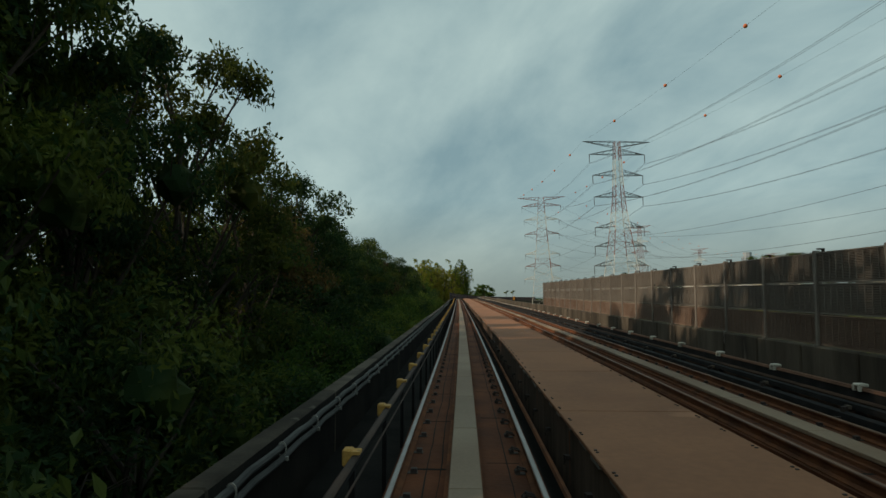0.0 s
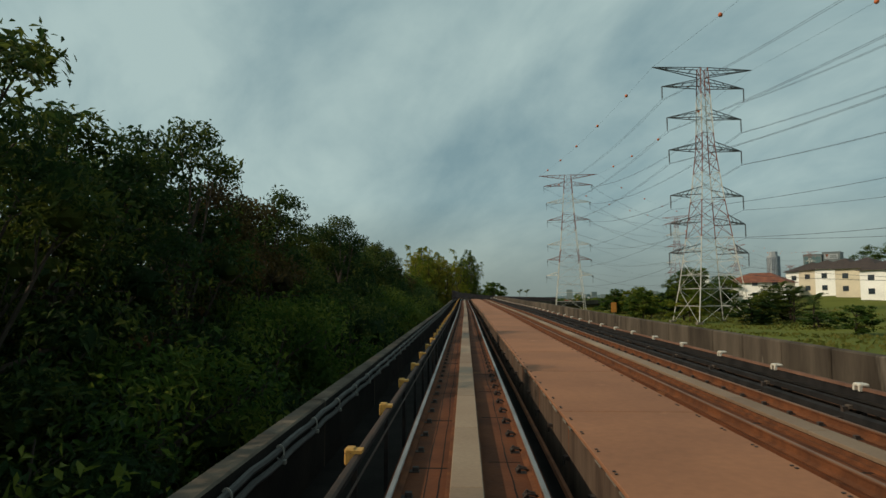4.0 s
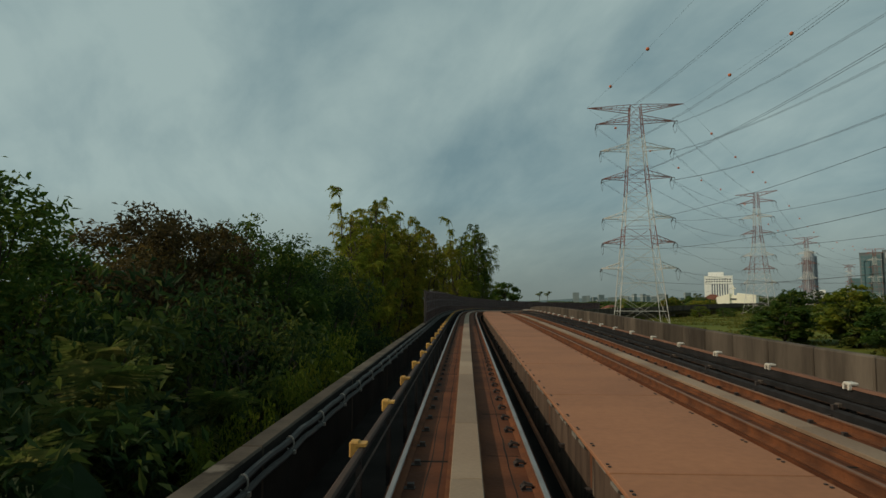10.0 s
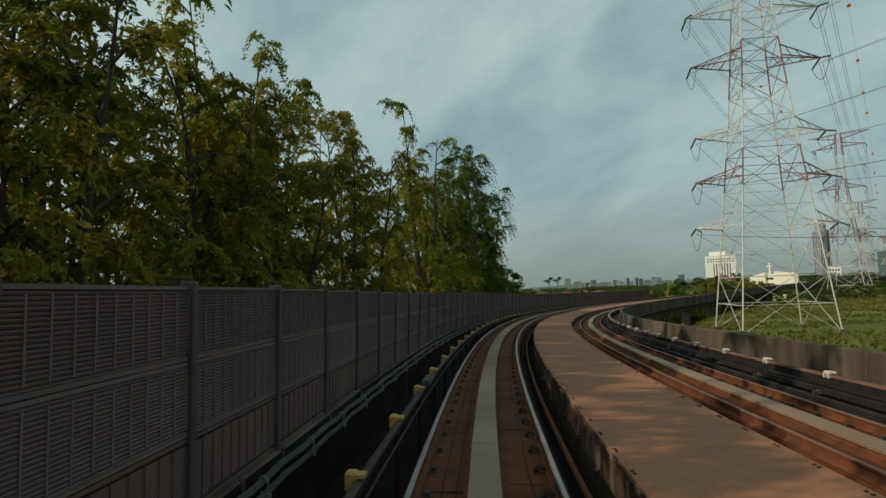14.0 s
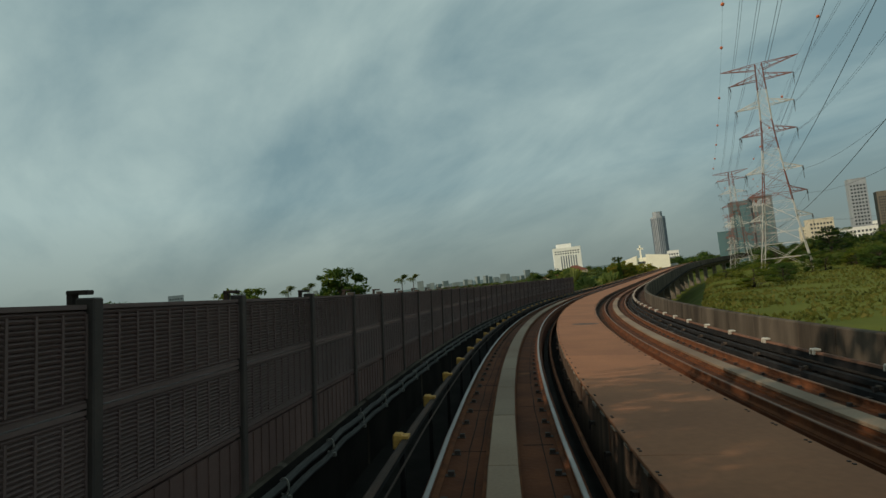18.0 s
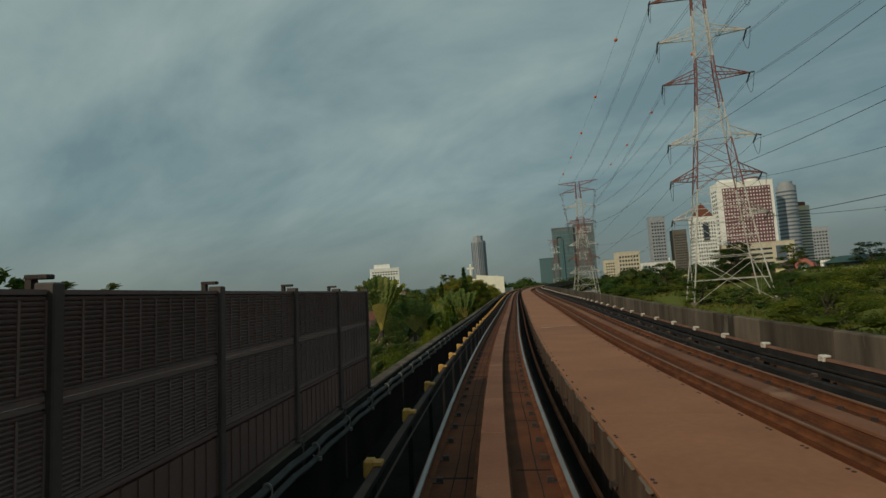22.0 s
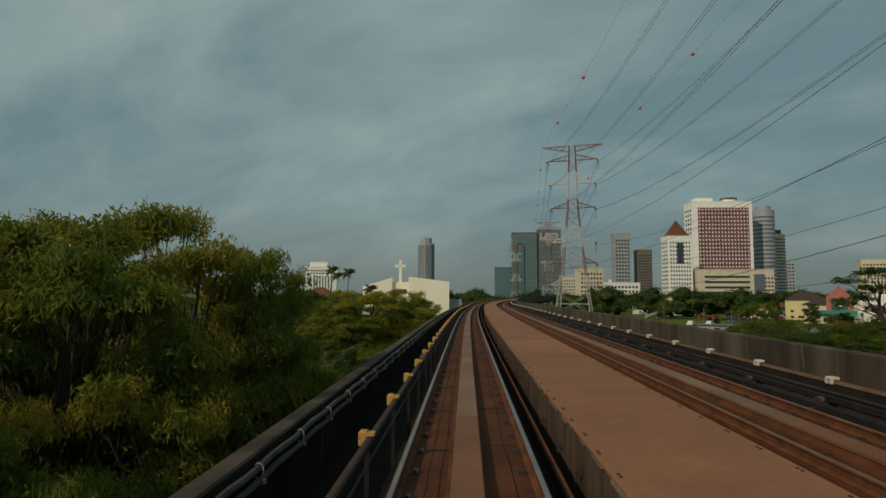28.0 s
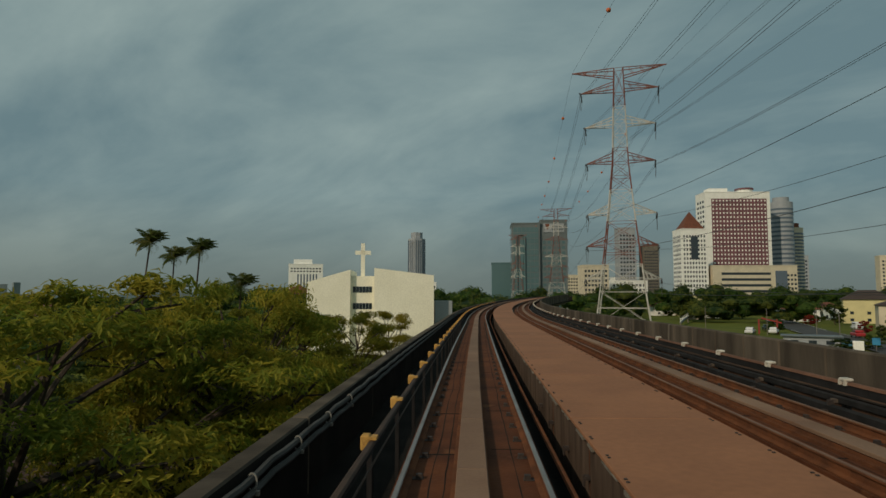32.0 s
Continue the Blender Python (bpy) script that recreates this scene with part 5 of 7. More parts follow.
def big_leaf(material, seed, bend=0.0, stalk=1.6, blade=1.9, half=0.36, ragged=0.10):
    """One long ragged leaf on its stalk: it rises along z and bows over towards y."""
    rng = np.random.default_rng(seed)
    bm = bmesh.new()
    whole = stalk + blade

    def rib(z):
        u = z / whole
        return Vector((0, bend * u * u * whole, z * (1 - 0.32 * abs(bend) * u)))
    add_tube(bm, [rib(stalk * k / 4) for k in range(5)] + [rib(whole * 0.97)], [0.05, 0.042, 0.036, 0.032, 0.028, 0.008], 4)
    n = 17
    for sx in (-1, 1):
        rows = []
        for k in range(n + 1):
            u = k / n
            w = half * math.sin(math.pi * (0.05 + 0.92 * u)) ** 0.38 * (1 + rng.normal(0, ragged))
            p = rib(stalk + blade * u)
            e = p + Vector((sx * w, -0.05 - 0.22 * w + rng.normal(0, 0.03), 0.10 + rng.normal(0, 0.04)))
            rows.append((p, e))
        for k in range(n):
            (a, e0), (b, e1) = rows[k], rows[k + 1]
            gap = rng.uniform(0.15, 0.5) if rng.uniform() < 0.4 else 0.0
            tilt = Vector((0, rng.normal(0, 0.03), rng.normal(0, 0.02) - 0.5 * gap * half))
            m0, m1 = a.lerp(e0, 0.55), b.lerp(e1, 0.55)
            up = Vector((0, -0.06 * half, 0.05 * half))
            v0, v1, v2, v3 = (bm.verts.new(v) for v in (a, b, m1 + up, m0 + up))
            v4, v5 = bm.verts.new(e1.lerp(e0, gap) + tilt), bm.verts.new(e0 + tilt)
            bm.faces.new((v0, v1, v2, v3)); bm.faces.new((v3, v2, v4, v5))
    return mesh_of(bm, "leaf", material)


BENT = big_leaf(PALM, 9, 0.8)
LEAF_FAN = leaf_mat("waxy_fan_leaf", (0.075, 0.115, 0.030), (0.150, 0.200, 0.050), (0.290, 0.300, 0.090))
FANLEAF = [big_leaf(LEAF_FAN, 23, 0.18, 1.75, 2.1, 0.46, 0.16), big_leaf(LEAF_YEL, 27, 0.34, 1.65, 2.1, 0.42, 0.2), big_leaf(LEAF_FAN, 29, 0.10, 1.8, 1.9, 0.44, 0.16)]
BROAD = [big_leaf(LEAF_YEL, 33, 0.06, 0.7, 2.9, 0.40, 0.10), big_leaf(LEAF_MID, 34, 0.22, 0.7, 2.8, 0.38, 0.12), big_leaf(LEAF_YEL, 37, 0.5, 0.6, 2.5, 0.36, 0.14), big_leaf(LEAF_MID, 38, 0.9, 0.6, 2.3, 0.34, 0.16)]
STALK = mesh_of(box((0, 0, 0.95), (0.05, 0.05, 1.9), 0.012), "leaf_stalk", mat("yellow_leaf_stalk", (0.34, 0.26, 0.05), (0.22, 0.19, 0.045), 0.6, 2, 20, 0.1))
SKIRT = [big_leaf(DRY, 5, 0.1, 0.5, 2.2, 0.10, 0.4), big_leaf(DRY, 6, -0.2, 0.6, 2.0, 0.08, 0.4)]


def fan_palm(x, y, top, size, turn, label, fan=34.0, leaves=13, skirt=True, lean=0.0):
    """A traveller's palm: yellow leaf stalks in one flat fan on a short trunk, blades above, a dry skirt below."""
    z = land(x, y)
    root = empty("fan_palm", label, "palm", group="fan palms", at=(x, y, z))
    root.rotation_euler = (0, 0, turn)
    h = max(top - z - 3.6 * size, 0.3)
    bm = bmesh.new()
    add_bar(bm, (0, 0, -0.3), (0, 0, h), 0.16 * size, 8)
    part("trunk", bm, BARK, root)
    for k in range(leaves):
        a = radians(lean + fan * (2 * k / (leaves - 1) - 1))
        m = Matrix.Translation((0.006 * (k - leaves / 2), 0.05 * (k % 3), h)) @ Matrix.Rotation(a, 4, "Y")
        ob = new("leaf", FANLEAF[(0, 1, 2)[k % 3]])
        ob.parent = root
        out = 2 * k / (leaves - 1) - 1
        ob.matrix_basis = m @ Matrix.Scale(size * (0.92 + 0.07 * (k * 5 % 3) - 0.10 * abs(out)), 4) @ Matrix.Rotation(-out * 0.75 + 0.35 * ((k * 7) % 3 - 1), 4, "Z")
        ob = new("leaf_stalk", STALK)
        ob.parent = root
        ob["label"] = "yellow leaf stalk"
        ob.matrix_basis = m @ Matrix.Translation((0, -0.07, 0)) @ Matrix.Scale(size * 0.92, 4)
    if skirt:
        for k in range(8):
            ob = new("dry_leaf", SKIRT[k % 2])
            ob["label"] = "dry grey-brown hanging leaf"
            ob.parent = root
            ob.matrix_basis = Matrix.Translation((0, 0, h)) @ Matrix.Rotation(radians(150 + 8.5 * k), 4, "Y") @ Matrix.Scale(size * (0.75 + 0.1 * (k % 3)), 4)
        for k, a in enumerate((-118, -98, 104, 124)):
            ob = new("leaf", BENT)
            ob.parent = root
            ob.matrix_basis = Matrix.Translation((0, 0, h)) @ Matrix.Rotation(radians(a), 4, "Y") @ Matrix.Scale(size * 0.6, 4)
    return root


def banana(x, y, top, size, turn, label="clump of broad ragged banana leaves"):
    z = land(x, y)
    root = empty("banana_plant", label, "banana plant", group="banana plants", at=(x, y, z))
    root.rotation_euler = (0, 0, turn)
    h = max(top - z - 3.2 * size, 0.4)
    bm = bmesh.new()
    add_tube(bm, [(0, 0, -0.3), (0.05, 0, h * 0.5), (0, 0.03, h + 0.3)], [0.17 * size, 0.14 * size, 0.09 * size], 7)
    part("stem", bm, PALM, root)
    for k in range(9):
        ob = new("leaf", BROAD[(0, 1, 2, 0, 2, 3, 1, 3, 2)[k]])
        ob.parent = root
        tilt = (2, 9, 20, 6, 30, 52, 13, 66, 38)[k]
        ob.matrix_basis = Matrix.Translation((0, 0, h)) @ Matrix.Rotation(2.39 * k, 4, "Z") @ Matrix.Rotation(radians(-tilt), 4, "X") @ Matrix.Scale(size * (0.8 + 0.07 * (k * 5 % 4)), 4)
    return root


fan_palm(57.4, 400.2, 13.0, 1.36, -0.5, "traveller's palm with yellow leaf bases and dry skirt", 16.0, 17)
fan_palm(*ground_at(413.2, -8.9), 10.9, 0.92, -0.5, "small traveller's palm with grey-yellow leaf stalks", 40.0, 13, True)
fan_palm(*ground_at(416.0, -8.4), 10.2, 0.76, -0.3, "small traveller's palm with grey-yellow leaf stalks", 36.0, 11, False)
fan_palm(*ground_at(420.4, -4.9), 11.5, 1.10, -0.6, "traveller's palm with torn leaves leaning over the parapet", 44.0, 15, False, -26.0)
for k, (s, d, top, size) in enumerate(((419.4, -5.6, 9.4, 0.9), (422.4, -5.0, 10.6, 1.0), (417.6, -6.4, 9.0, 0.85), (413.6, -6.4, 9.0, 0.85), (411.8, -5.4, 8.2, 0.8), (420.4, -6.0, 10.2, 0.95), (416.5, -8.2, 9.4, 0.9), (408.5, -7.6, 7.4, 0.75), (422, -7.4, 9.0, 0.8))):
    x, y = ground_at(s, d)
    banana(x, y, top, size, 1.3 * k)
for k, (s, d, top, size) in enumerate(((391, -9.5, 5.6, 0.5), (396, -9.0, 6.2, 0.55), (400, -10.2, 6.8, 0.6), (402, -7.6, 6.4, 0.5), (407, -11.0, 7.0, 0.6), (410, -7.8, 6.6, 0.55), (393, -7.6, 5.4, 0.5), (399, -12.5, 6.2, 0.55), (404, -10, 6.6, 0.55), (397, -7.2, 5.8, 0.5), (408, -9.4, 6.4, 0.5))):
    x, y = ground_at(s, d)
    palm(x, y, top, size, "leafy garden palm with yellow-green arching fronds", 15, 0.2, "garden palms")

for s, d, top, size in ((487.0, -9.8, 7.2, 0.55), (489.2, -11.0, 7.0, 0.5), (485.2, -8.8, 6.8, 0.5)):
    x, y = ground_at(s, d)
    palm(x, y, top, size, "leafy garden palm with yellow-green arching fronds", 15, 0.2, "garden palms")
# lush growth against the parapet at the end of the wood
for k, (s, d, top, size) in enumerate(((158.6, -6.6, 9.3, 0.62), (156.6, -6.0, 8.4, 0.55), (161.4, -8.2, 10.0, 0.7), (163.0, -6.2, 9.0, 0.55), (155.0, -7.6, 8.6, 0.6))):
    x, y = ground_at(s, d)
    palm(x, y, top, size, "clump palm with dark green arching fronds by the parapet", 17, 0.2, "parapet palms")
for k, (s, d, top, r) in enumerate(((160.6, -4.9, 8.3, 1.3), (162.4, -4.7, 8.6, 1.2), (166.0, -5.0, 9.0, 1.6), (170.5, -5.2, 9.2, 1.8), (175.0, -5.4, 9.6, 2.0))):
    x, y = ground_at(s, d)
    tree(BUSH, x, y, top, r, 2, 1.3 * k, "yellow-green shrub reaching over the parapet", "bush", "undergrowth")


def column(x, y, top, r, label="narrow columnar dark green tree with drooping leaves"):
    z = land(x, y)
    rg = np.random.default_rng(int(x * 10 + y))
    h = top - z
    tiers = int(h * 9)
    tu, ta = rg.uniform(0.05, 1, tiers), rg.uniform(0, 2 * math.pi, tiers)
    per = 26
    k = np.repeat(np.arange(tiers), per)
    u = np.clip(tu[k] - np.abs(rg.normal(0, 0.35 / h, len(k))), 0.03, 1)
    a = ta[k] + rg.normal(0, 0.35, len(k))
    rad = r * (1 - tu[k] ** 2.4) ** 0.5 * rg.uniform(0.55, 1.05, len(k)) * (0.8 + 0.35 * np.sin(9.0 * ta[k] + 30 * tu[k]))
    c = np.stack([rad * np.cos(a), rad * np.sin(a), u * h], 1)
    root = empty("column_tree", label, "tree", group="columnar trees", at=(x, y, z))
    part("crown", leaf_mesh("column_crown", c, np.stack([np.cos(a), np.sin(a), 0 * a], 1), 0.20, LEAF_MID, rg, 2.4, 0.4, None, True), None, root)
    bm = bmesh.new()
    add_bar(bm, (0, 0, -0.3), (0, 0, h * 0.9), 0.12, 6)
    part("trunk", bm, BARK, root)


for x, y, top, r in [(*ground_at(451.6, -7.2), 14.6, 0.85), (*ground_at(453.0, -7.4), 12.4, 0.7), (*ground_at(450.0, -10.6), 12.7, 0.7), (*ground_at(449.5, -6.6), 9.6, 0.6), (*ground_at(451.5, -5.4), 9.0, 0.55), (76, 440, 9.2, 0.7), (78, 442, 9.0, 0.7), (28, 436, 11.0, 1.2), (31, 438, 10.6, 1.2), (39, 434, 11.6, 1.3), (42, 437, 11.2, 1.2), (17, 428, 10.8, 1.3), (20, 431, 10.2, 1.3)]:
    column(x, y, top, r)

# trees among the houses, left and right, and the wooded belts beyond
def scatter(n, x0, x1, y0, y1, lo, hi, r0, r1, seed, keep, kind=FAR, label="rounded green tree among the houses", group="garden trees"):
    rg = np.random.default_rng(seed)
    made = 0
    while made < n:
        x, y = rg.uniform(x0, x1), rg.uniform(y0, y1)
        s, d = beside(x, y)
        if not keep(x, y, s, d) or (-13 < d < 18 and s < 699):
            continue
        z = land(x, y)
        tree(kind, x, y, z + rg.uniform(lo, hi), rg.uniform(r0, r1), int(rg.integers(0, 5)), rg.uniform(0, 6), label, "tree", group)
        made += 1


def woods(name, label, n, x0, x1, y0, y1, lo, hi, r0, r1, seed, keep, material, leaf=1.1, per=170, boughs=5):
    """A far wood: many uneven crowns, each a few lumpy boughs set with leaf clumps, in one mesh."""
    rg = np.random.default_rng(seed)
    cs, ns, cv, cf = [], [], [], []
    made = 0
    while made < n:
        x, y = rg.uniform(x0, x1), rg.uniform(y0, y1)
        s, d = beside(x, y)
        if not keep(x, y, s, d) or (-13 < d < 18 and s < 699):
            continue
        z, h, r = land(x, y), rg.uniform(lo, hi), rg.uniform(r0, r1)
        for q in range(boughs):
            c = np.array((x + rg.normal(0, r * 0.45), y + rg.normal(0, r * 0.45), z + h * (0.28 + 0.46 * q / (boughs - 1))))
            half = np.array((r * 0.60, r * 0.60, h * 0.26)) * (1.1 - 0.3 * q / boughs)
            dr = rg.normal(0, 1, (per // boughs, 3))
            dr /= np.linalg.norm(dr, axis=1)[:, None]
            dr[:, 2] = np.abs(dr[:, 2]) * 1.2 - 0.25
            cs.append(c + dr * half * rg.uniform(0.72, 1.18, (per // boughs, 1)))
            ns.append(dr + np.array((0, 0, 0.5)))
            lump = 1 + rg.normal(0, 0.10, (len(ico_v), 1))
            i = len(cv)
            cv += (c + ico_v * lump * half * 0.74).tolist()
            cf += [[a + i for a in f] for f in ico_f if ico_v[f[0]][2] > -0.7]
        made += 1
    me = leaf_mesh(name, np.concatenate(cs), np.concatenate(ns), leaf, material, rg, 1.2, 0.8, (cv, cf))
    tagged(new(name, me), label, "woods", kind="stuff")


home_rg = np.random.default_rng(303)
HOMES = []          # x, y, turn, width, depth, height, kind of roof
for x, y, turn, w, d, h, kind in ((106, 512, -20, 16, 11, 3.0, 1), (114.5, 505.0, -62, 13, 9, 2.9, 1), (104, 527, 5, 17, 10, 3.6, 0), (110, 557, -12, 15, 10, 4.6, 0), (91, 484, 20, 13, 9, 3.0, 1), (94, 508, -35, 12, 9, 3.4, 1), (78, 470, 15, 12, 9, 3.2, 1), (97, 545, 30, 13, 9, 5.0, 0), (72, 500, -10, 15, 10, 5.0, 0), (60, 465, 25, 13, 9, 5.2, 0), (40, 470, -15, 14, 10, 5.4, 1), (30, 500, 10, 13, 9, 5.6, 0), (56, 520, 35, 14, 9, 5.4, 0), (80, 560, 0, 15, 10, 5.6, 0), (20, 455, -30, 12, 9, 5.0, 0)):
    HOMES.append((x, y, turn, w, d, h - 1.4 * (h > 4.5), kind))
while len(HOMES) < 54:
    x, y = home_rg.uniform(-260, 150), home_rg.uniform(450, 900)
    s, d = beside(x, y)
    if d < -55 and all(math.hypot(x - q[0], y - q[1]) > 20 for q in HOMES) and math.hypot(x - 173, y - 582) > 35:
        HOMES.append((x, y, home_rg.uniform(-50, 50), home_rg.uniform(10, 16), home_rg.uniform(8, 11), home_rg.choice((5.4, 6.4)), int(home_rg.integers(0, 3) > 1)))


def clear(x, y):
    if any(math.hypot(x - q[0], y - q[1]) < 8.0 for q in HOMES):
        return False
    return not (33 < x < 60 and 386 < y < 428) and not (abs(x - 173) < 16 and abs(y - 582) < 14)


woods("garden_canopy", "dense green canopy among the near houses", 105, -120, 150, 400, 660, 3.2, 5.6, 3.2, 5.0, 41, lambda x, y, s, d: -120 < d < -26 and clear(x, y) and s > 380, LEAF_MID, 0.42, 420)
woods("garden_canopy", "dark green canopy among the near houses", 165, -120, 150, 400, 660, 3.2, 6.0, 3.2, 5.4, 42, lambda x, y, s, d: -130 < d < -27 and clear(x, y) and s > 380, LEAF_DARK, 0.42, 420)
# opaque growth added behind the tree rows to keep sun off the undergrowth
woods("thicket", "dense dark thicket filling the woodland", 120, -60, 0, -25, 215, 9.0, 12.5, 3.6, 5.0, 51, lambda x, y, s, d: -40 < d < -20 and s < 205, LEAF_DARK, 0.36, 420)
woods("thicket", "dense dark thicket under the woodland trees", 90, -30, 0, -25, 205, 7.0, 10.5, 3.0, 4.2, 52, lambda x, y, s, d: -20 < d < -13.2 and s < 196, LEAF_DARK, 0.30, 420)
scatter(24, -90, 160, 405, 640, 6.0, 9.0, 4, 6.0, 21, lambda x, y, s, d: d < -24 and clear(x, y) and s > 330)
woods("far_trees", "green tree canopy among distant houses", 330, -520, 330, 440, 1250, 5.5, 9.5, 6, 10, 25, lambda x, y, s, d: d < -50 and clear(x, y), LEAF_MID, 0.9, 160, 3)
woods("far_trees", "dark tree canopy reaching to the skyline", 220, -1300, 700, 1100, 2600, 8.0, 13.0, 18, 30, 26, lambda x, y, s, d: True, LEAF_DARK, 2.4, 150, 3)
woods("wood_belt", "dark green wooded belt before the town", 200, 230, 950, 600, 1000, 11.0, 20.0, 8, 13, 22, lambda x, y, s, d: math.hypot(x - 110, y - 456) > 300 or (d < -40 and s > 596), LEAF_DARK, 0.95, 480)
woods("wood_belt", "green wooded belt before the town", 170, 230, 950, 600, 1000, 10.0, 18.0, 7, 12, 32, lambda x, y, s, d: math.hypot(x - 110, y - 456) > 290 or (d < -40 and s > 596), LEAF_MID, 0.95, 480)
woods("wood_belt", "green trees along the edge of the houses", 10, 250, 560, 480, 760, 3.0, 5.0, 4, 6, 27, lambda x, y, s, d: 330 < math.hypot(x - 110, y - 456) < 420 and 30 < d and math.hypot(x - 440, y - 680) > 45, LEAF_MID, 0.6, 420)
woods("hill_trees", "green trees on the rise beyond the road", 46, 330, 560, 420, 560, 9, 16, 7, 11, 28, lambda x, y, s, d: d > 165, LEAF_MID, 0.7, 460)
woods("far_trees", "green bushes and trees beyond the grass bank", 90, 70, 420, 40, 470, 4, 8, 4, 7, 23, lambda x, y, s, d: 88 < d < 300, LEAF_MID, 0.5, 360)
scatter(7, 220, 330, 480, 600, 2, 3.4, 2.0, 3.0, 24, lambda x, y, s, d: 48 < d and math.hypot(x - 290, y - 545) > 34, label="tree beside the road and houses")
for s, d, top, r in ((208, 100, 23, 6), (216, 112, 24, 7), (228, 104, 22.5, 6), (236, 118, 22, 7), (196, 116, 20, 6), (246, 108, 20.5, 6)):
    x, y = ground_at(s, d)
    tree(THICK, x, y, top, r, 1, s, "tall green tree on the hillside", "tree", "hill trees")
for k in range(26):
    x, y = ground_at(70 + 13 * k, 46 + 22 * rng.uniform(0, 1))
    tree(FAR, x, y, land(x, y) + rng.uniform(1.6, 3.8), 2.8, 1 + k % 3, rng.uniform(0, 6), "low green bush on the grass bank", "bush", "bank bushes")
for k in range(5):
    x, y = ground_at(150 + 17 * k, 52 + 6 * (k % 3))
    palm(x, y, land(x, y) + 4.0 + (k % 3), 0.9, "leafy palm on the grass bank", 13, 0.2)
for x, y, top, r in ((150, 432, 17.5, 6), (158, 440, 17.0, 6), (143, 445, 15.0, 5), (167, 446, 17.5, 6), (175, 436, 17.0, 5), (186, 425, 16, 6), (196, 415, 15.5, 6)):
    tree(THICK, x, y, top - 1.0, r * 0.8, int(x) % 3, x, "bushy green tree on the knoll behind the pylon", "tree", "knoll trees")
for s, d, top, r, v in ((168, 58, 12, 5, 0), (180, 62, 13, 5.5, 3), (196, 66, 11.5, 5, 1), (205, 52, 10.5, 4, 0), (120, 62, 12, 5, 0), (140, 70, 13, 6, 3), (225, 64, 11, 5, 1), (84, 60, 11.5, 5, 0), (246, 70, 11, 5, 3), (270, 60, 10.4, 4, 1), (290, 66, 10.5, 5, 0)):
    x, y = ground_at(s, d)
    tree(THICK, x, y, top, r, v, s, "leafy green tree beyond the grass bank", "tree", "bank trees")

# lush growth on the bank below the pylons, and rough grass in tufts
rg = np.random.default_rng(61)
for k in range(34):
    s, d = (398 + 62 * rg.uniform(0, 1), 17 + 34 * rg.uniform(0, 1)) if k < 20 else (470 + 42 * rg.uniform(0, 1), 24 + 22 * rg.uniform(0, 1))
    x, y = ground_at(s, d)
    tree(BUSH, x, y, 8.3 + 1.8 * rg.uniform(0, 1) + 0.03 * (d - 17), rg.uniform(2.4, 4.2), 1 + int(rg.integers(0, 3)), rg.uniform(0, 6), "lush green bush on the bank below the pylons", "bush", "bank bushes")
for k in range(12):
    x, y = 172 + 2.6 * k, 432 - 1.9 * k + 3 * rg.uniform(-1, 1)
    tree(FAR, x, y, 9.6 + 1.4 * rg.uniform(0, 1), 3.4, 1 + k % 3, k, "green hedge bush before the pavilion", "bush", "bank bushes")
c = []
while len(c) < 26000:
    s, d = rg.uniform(40, 520), 13 + 60 * rg.uniform(0, 1) ** 1.4
    q = at(s, d, 0)
    if noise.noise(Vector((q.x * 0.09, q.y * 0.09, 3.0))) < -0.15:
        continue
    c.append((q.x, q.y, land(q.x, q.y) + 0.12))
c = np.array(c)
tuft = leaf_mesh("rough_grass", c, np.stack([rg.normal(0, 1, len(c)), rg.normal(0, 1, len(c)), 0.15 + 0 * c[:, 0]], 1), 0.40, LEAF_DRY, rg, 1.5, 0.2)
tagged(new("rough_grass", tuft), "tufts of rough yellow-green grass on the bank", "grass", kind="stuff")

# trees and lush bushes beyond the bank, towards the hillside houses
for k, (s, d, top, r) in enumerate(((214, 56, 17.4, 4.4), (221, 60, 18.6, 4.6), (228, 57, 17.6, 4.2), (234, 63, 18.0, 5.0), (224, 68, 16.2, 4.6), (242, 60, 16.4, 4.4), (206, 62, 15.6, 4.2), (250, 66, 16.0, 4.8), (198, 58, 14.6, 4.0))):
    x, y = ground_at(s, d)
    tree(THICK, x, y, top, r, 1 + k % 2, 1.1 * k, "tall green tree near the hillside houses", "tree", "hill trees")
for k in range(20):
    s, d = 150 + 95 * rg.uniform(0, 1), 38 + 22 * rg.uniform(0, 1)
    x, y = ground_at(s, d)
    tree(FAR, x, y, 10.4 + 3.0 * rg.uniform(0, 1), rg.uniform(2.6, 4.2), 1 + k % 4, 0.9 * k, "lush green bush on the bank below the pylons", "bush", "bank bushes")

# ---- buildings ----
pane_cache = {}


def slab_mesh(w, d, h, material, name):
    key = (round(w, 2), round(d, 2), round(h, 2), material.name, name)
    if key not in pane_cache:
        pane_cache[key] = mesh_of(box((0, 0, 0), (w, d, h)), name, material)
    return pane_cache[key]


def grid_windows(root, m, w, h, nx, nz, fill, material, z0=0.0, proud=0.08, name="window", parent=None):
    """A grid of panes on the face that looks along -y in the frame m, w wide and h high."""
    pw, ph = w / nx * fill[0], h / nz * fill[1]
    me = slab_mesh(pw, 0.3, ph, material, name)
    for i in range(nx):
        for k in range(nz):
            ob = new(name, me)
            ob.parent = parent or root
            ob.matrix_basis = m @ Matrix.Translation((-w / 2 + w * (i + 0.5) / nx, -proud + 0.15, z0 + h * (k + 0.5) / nz))


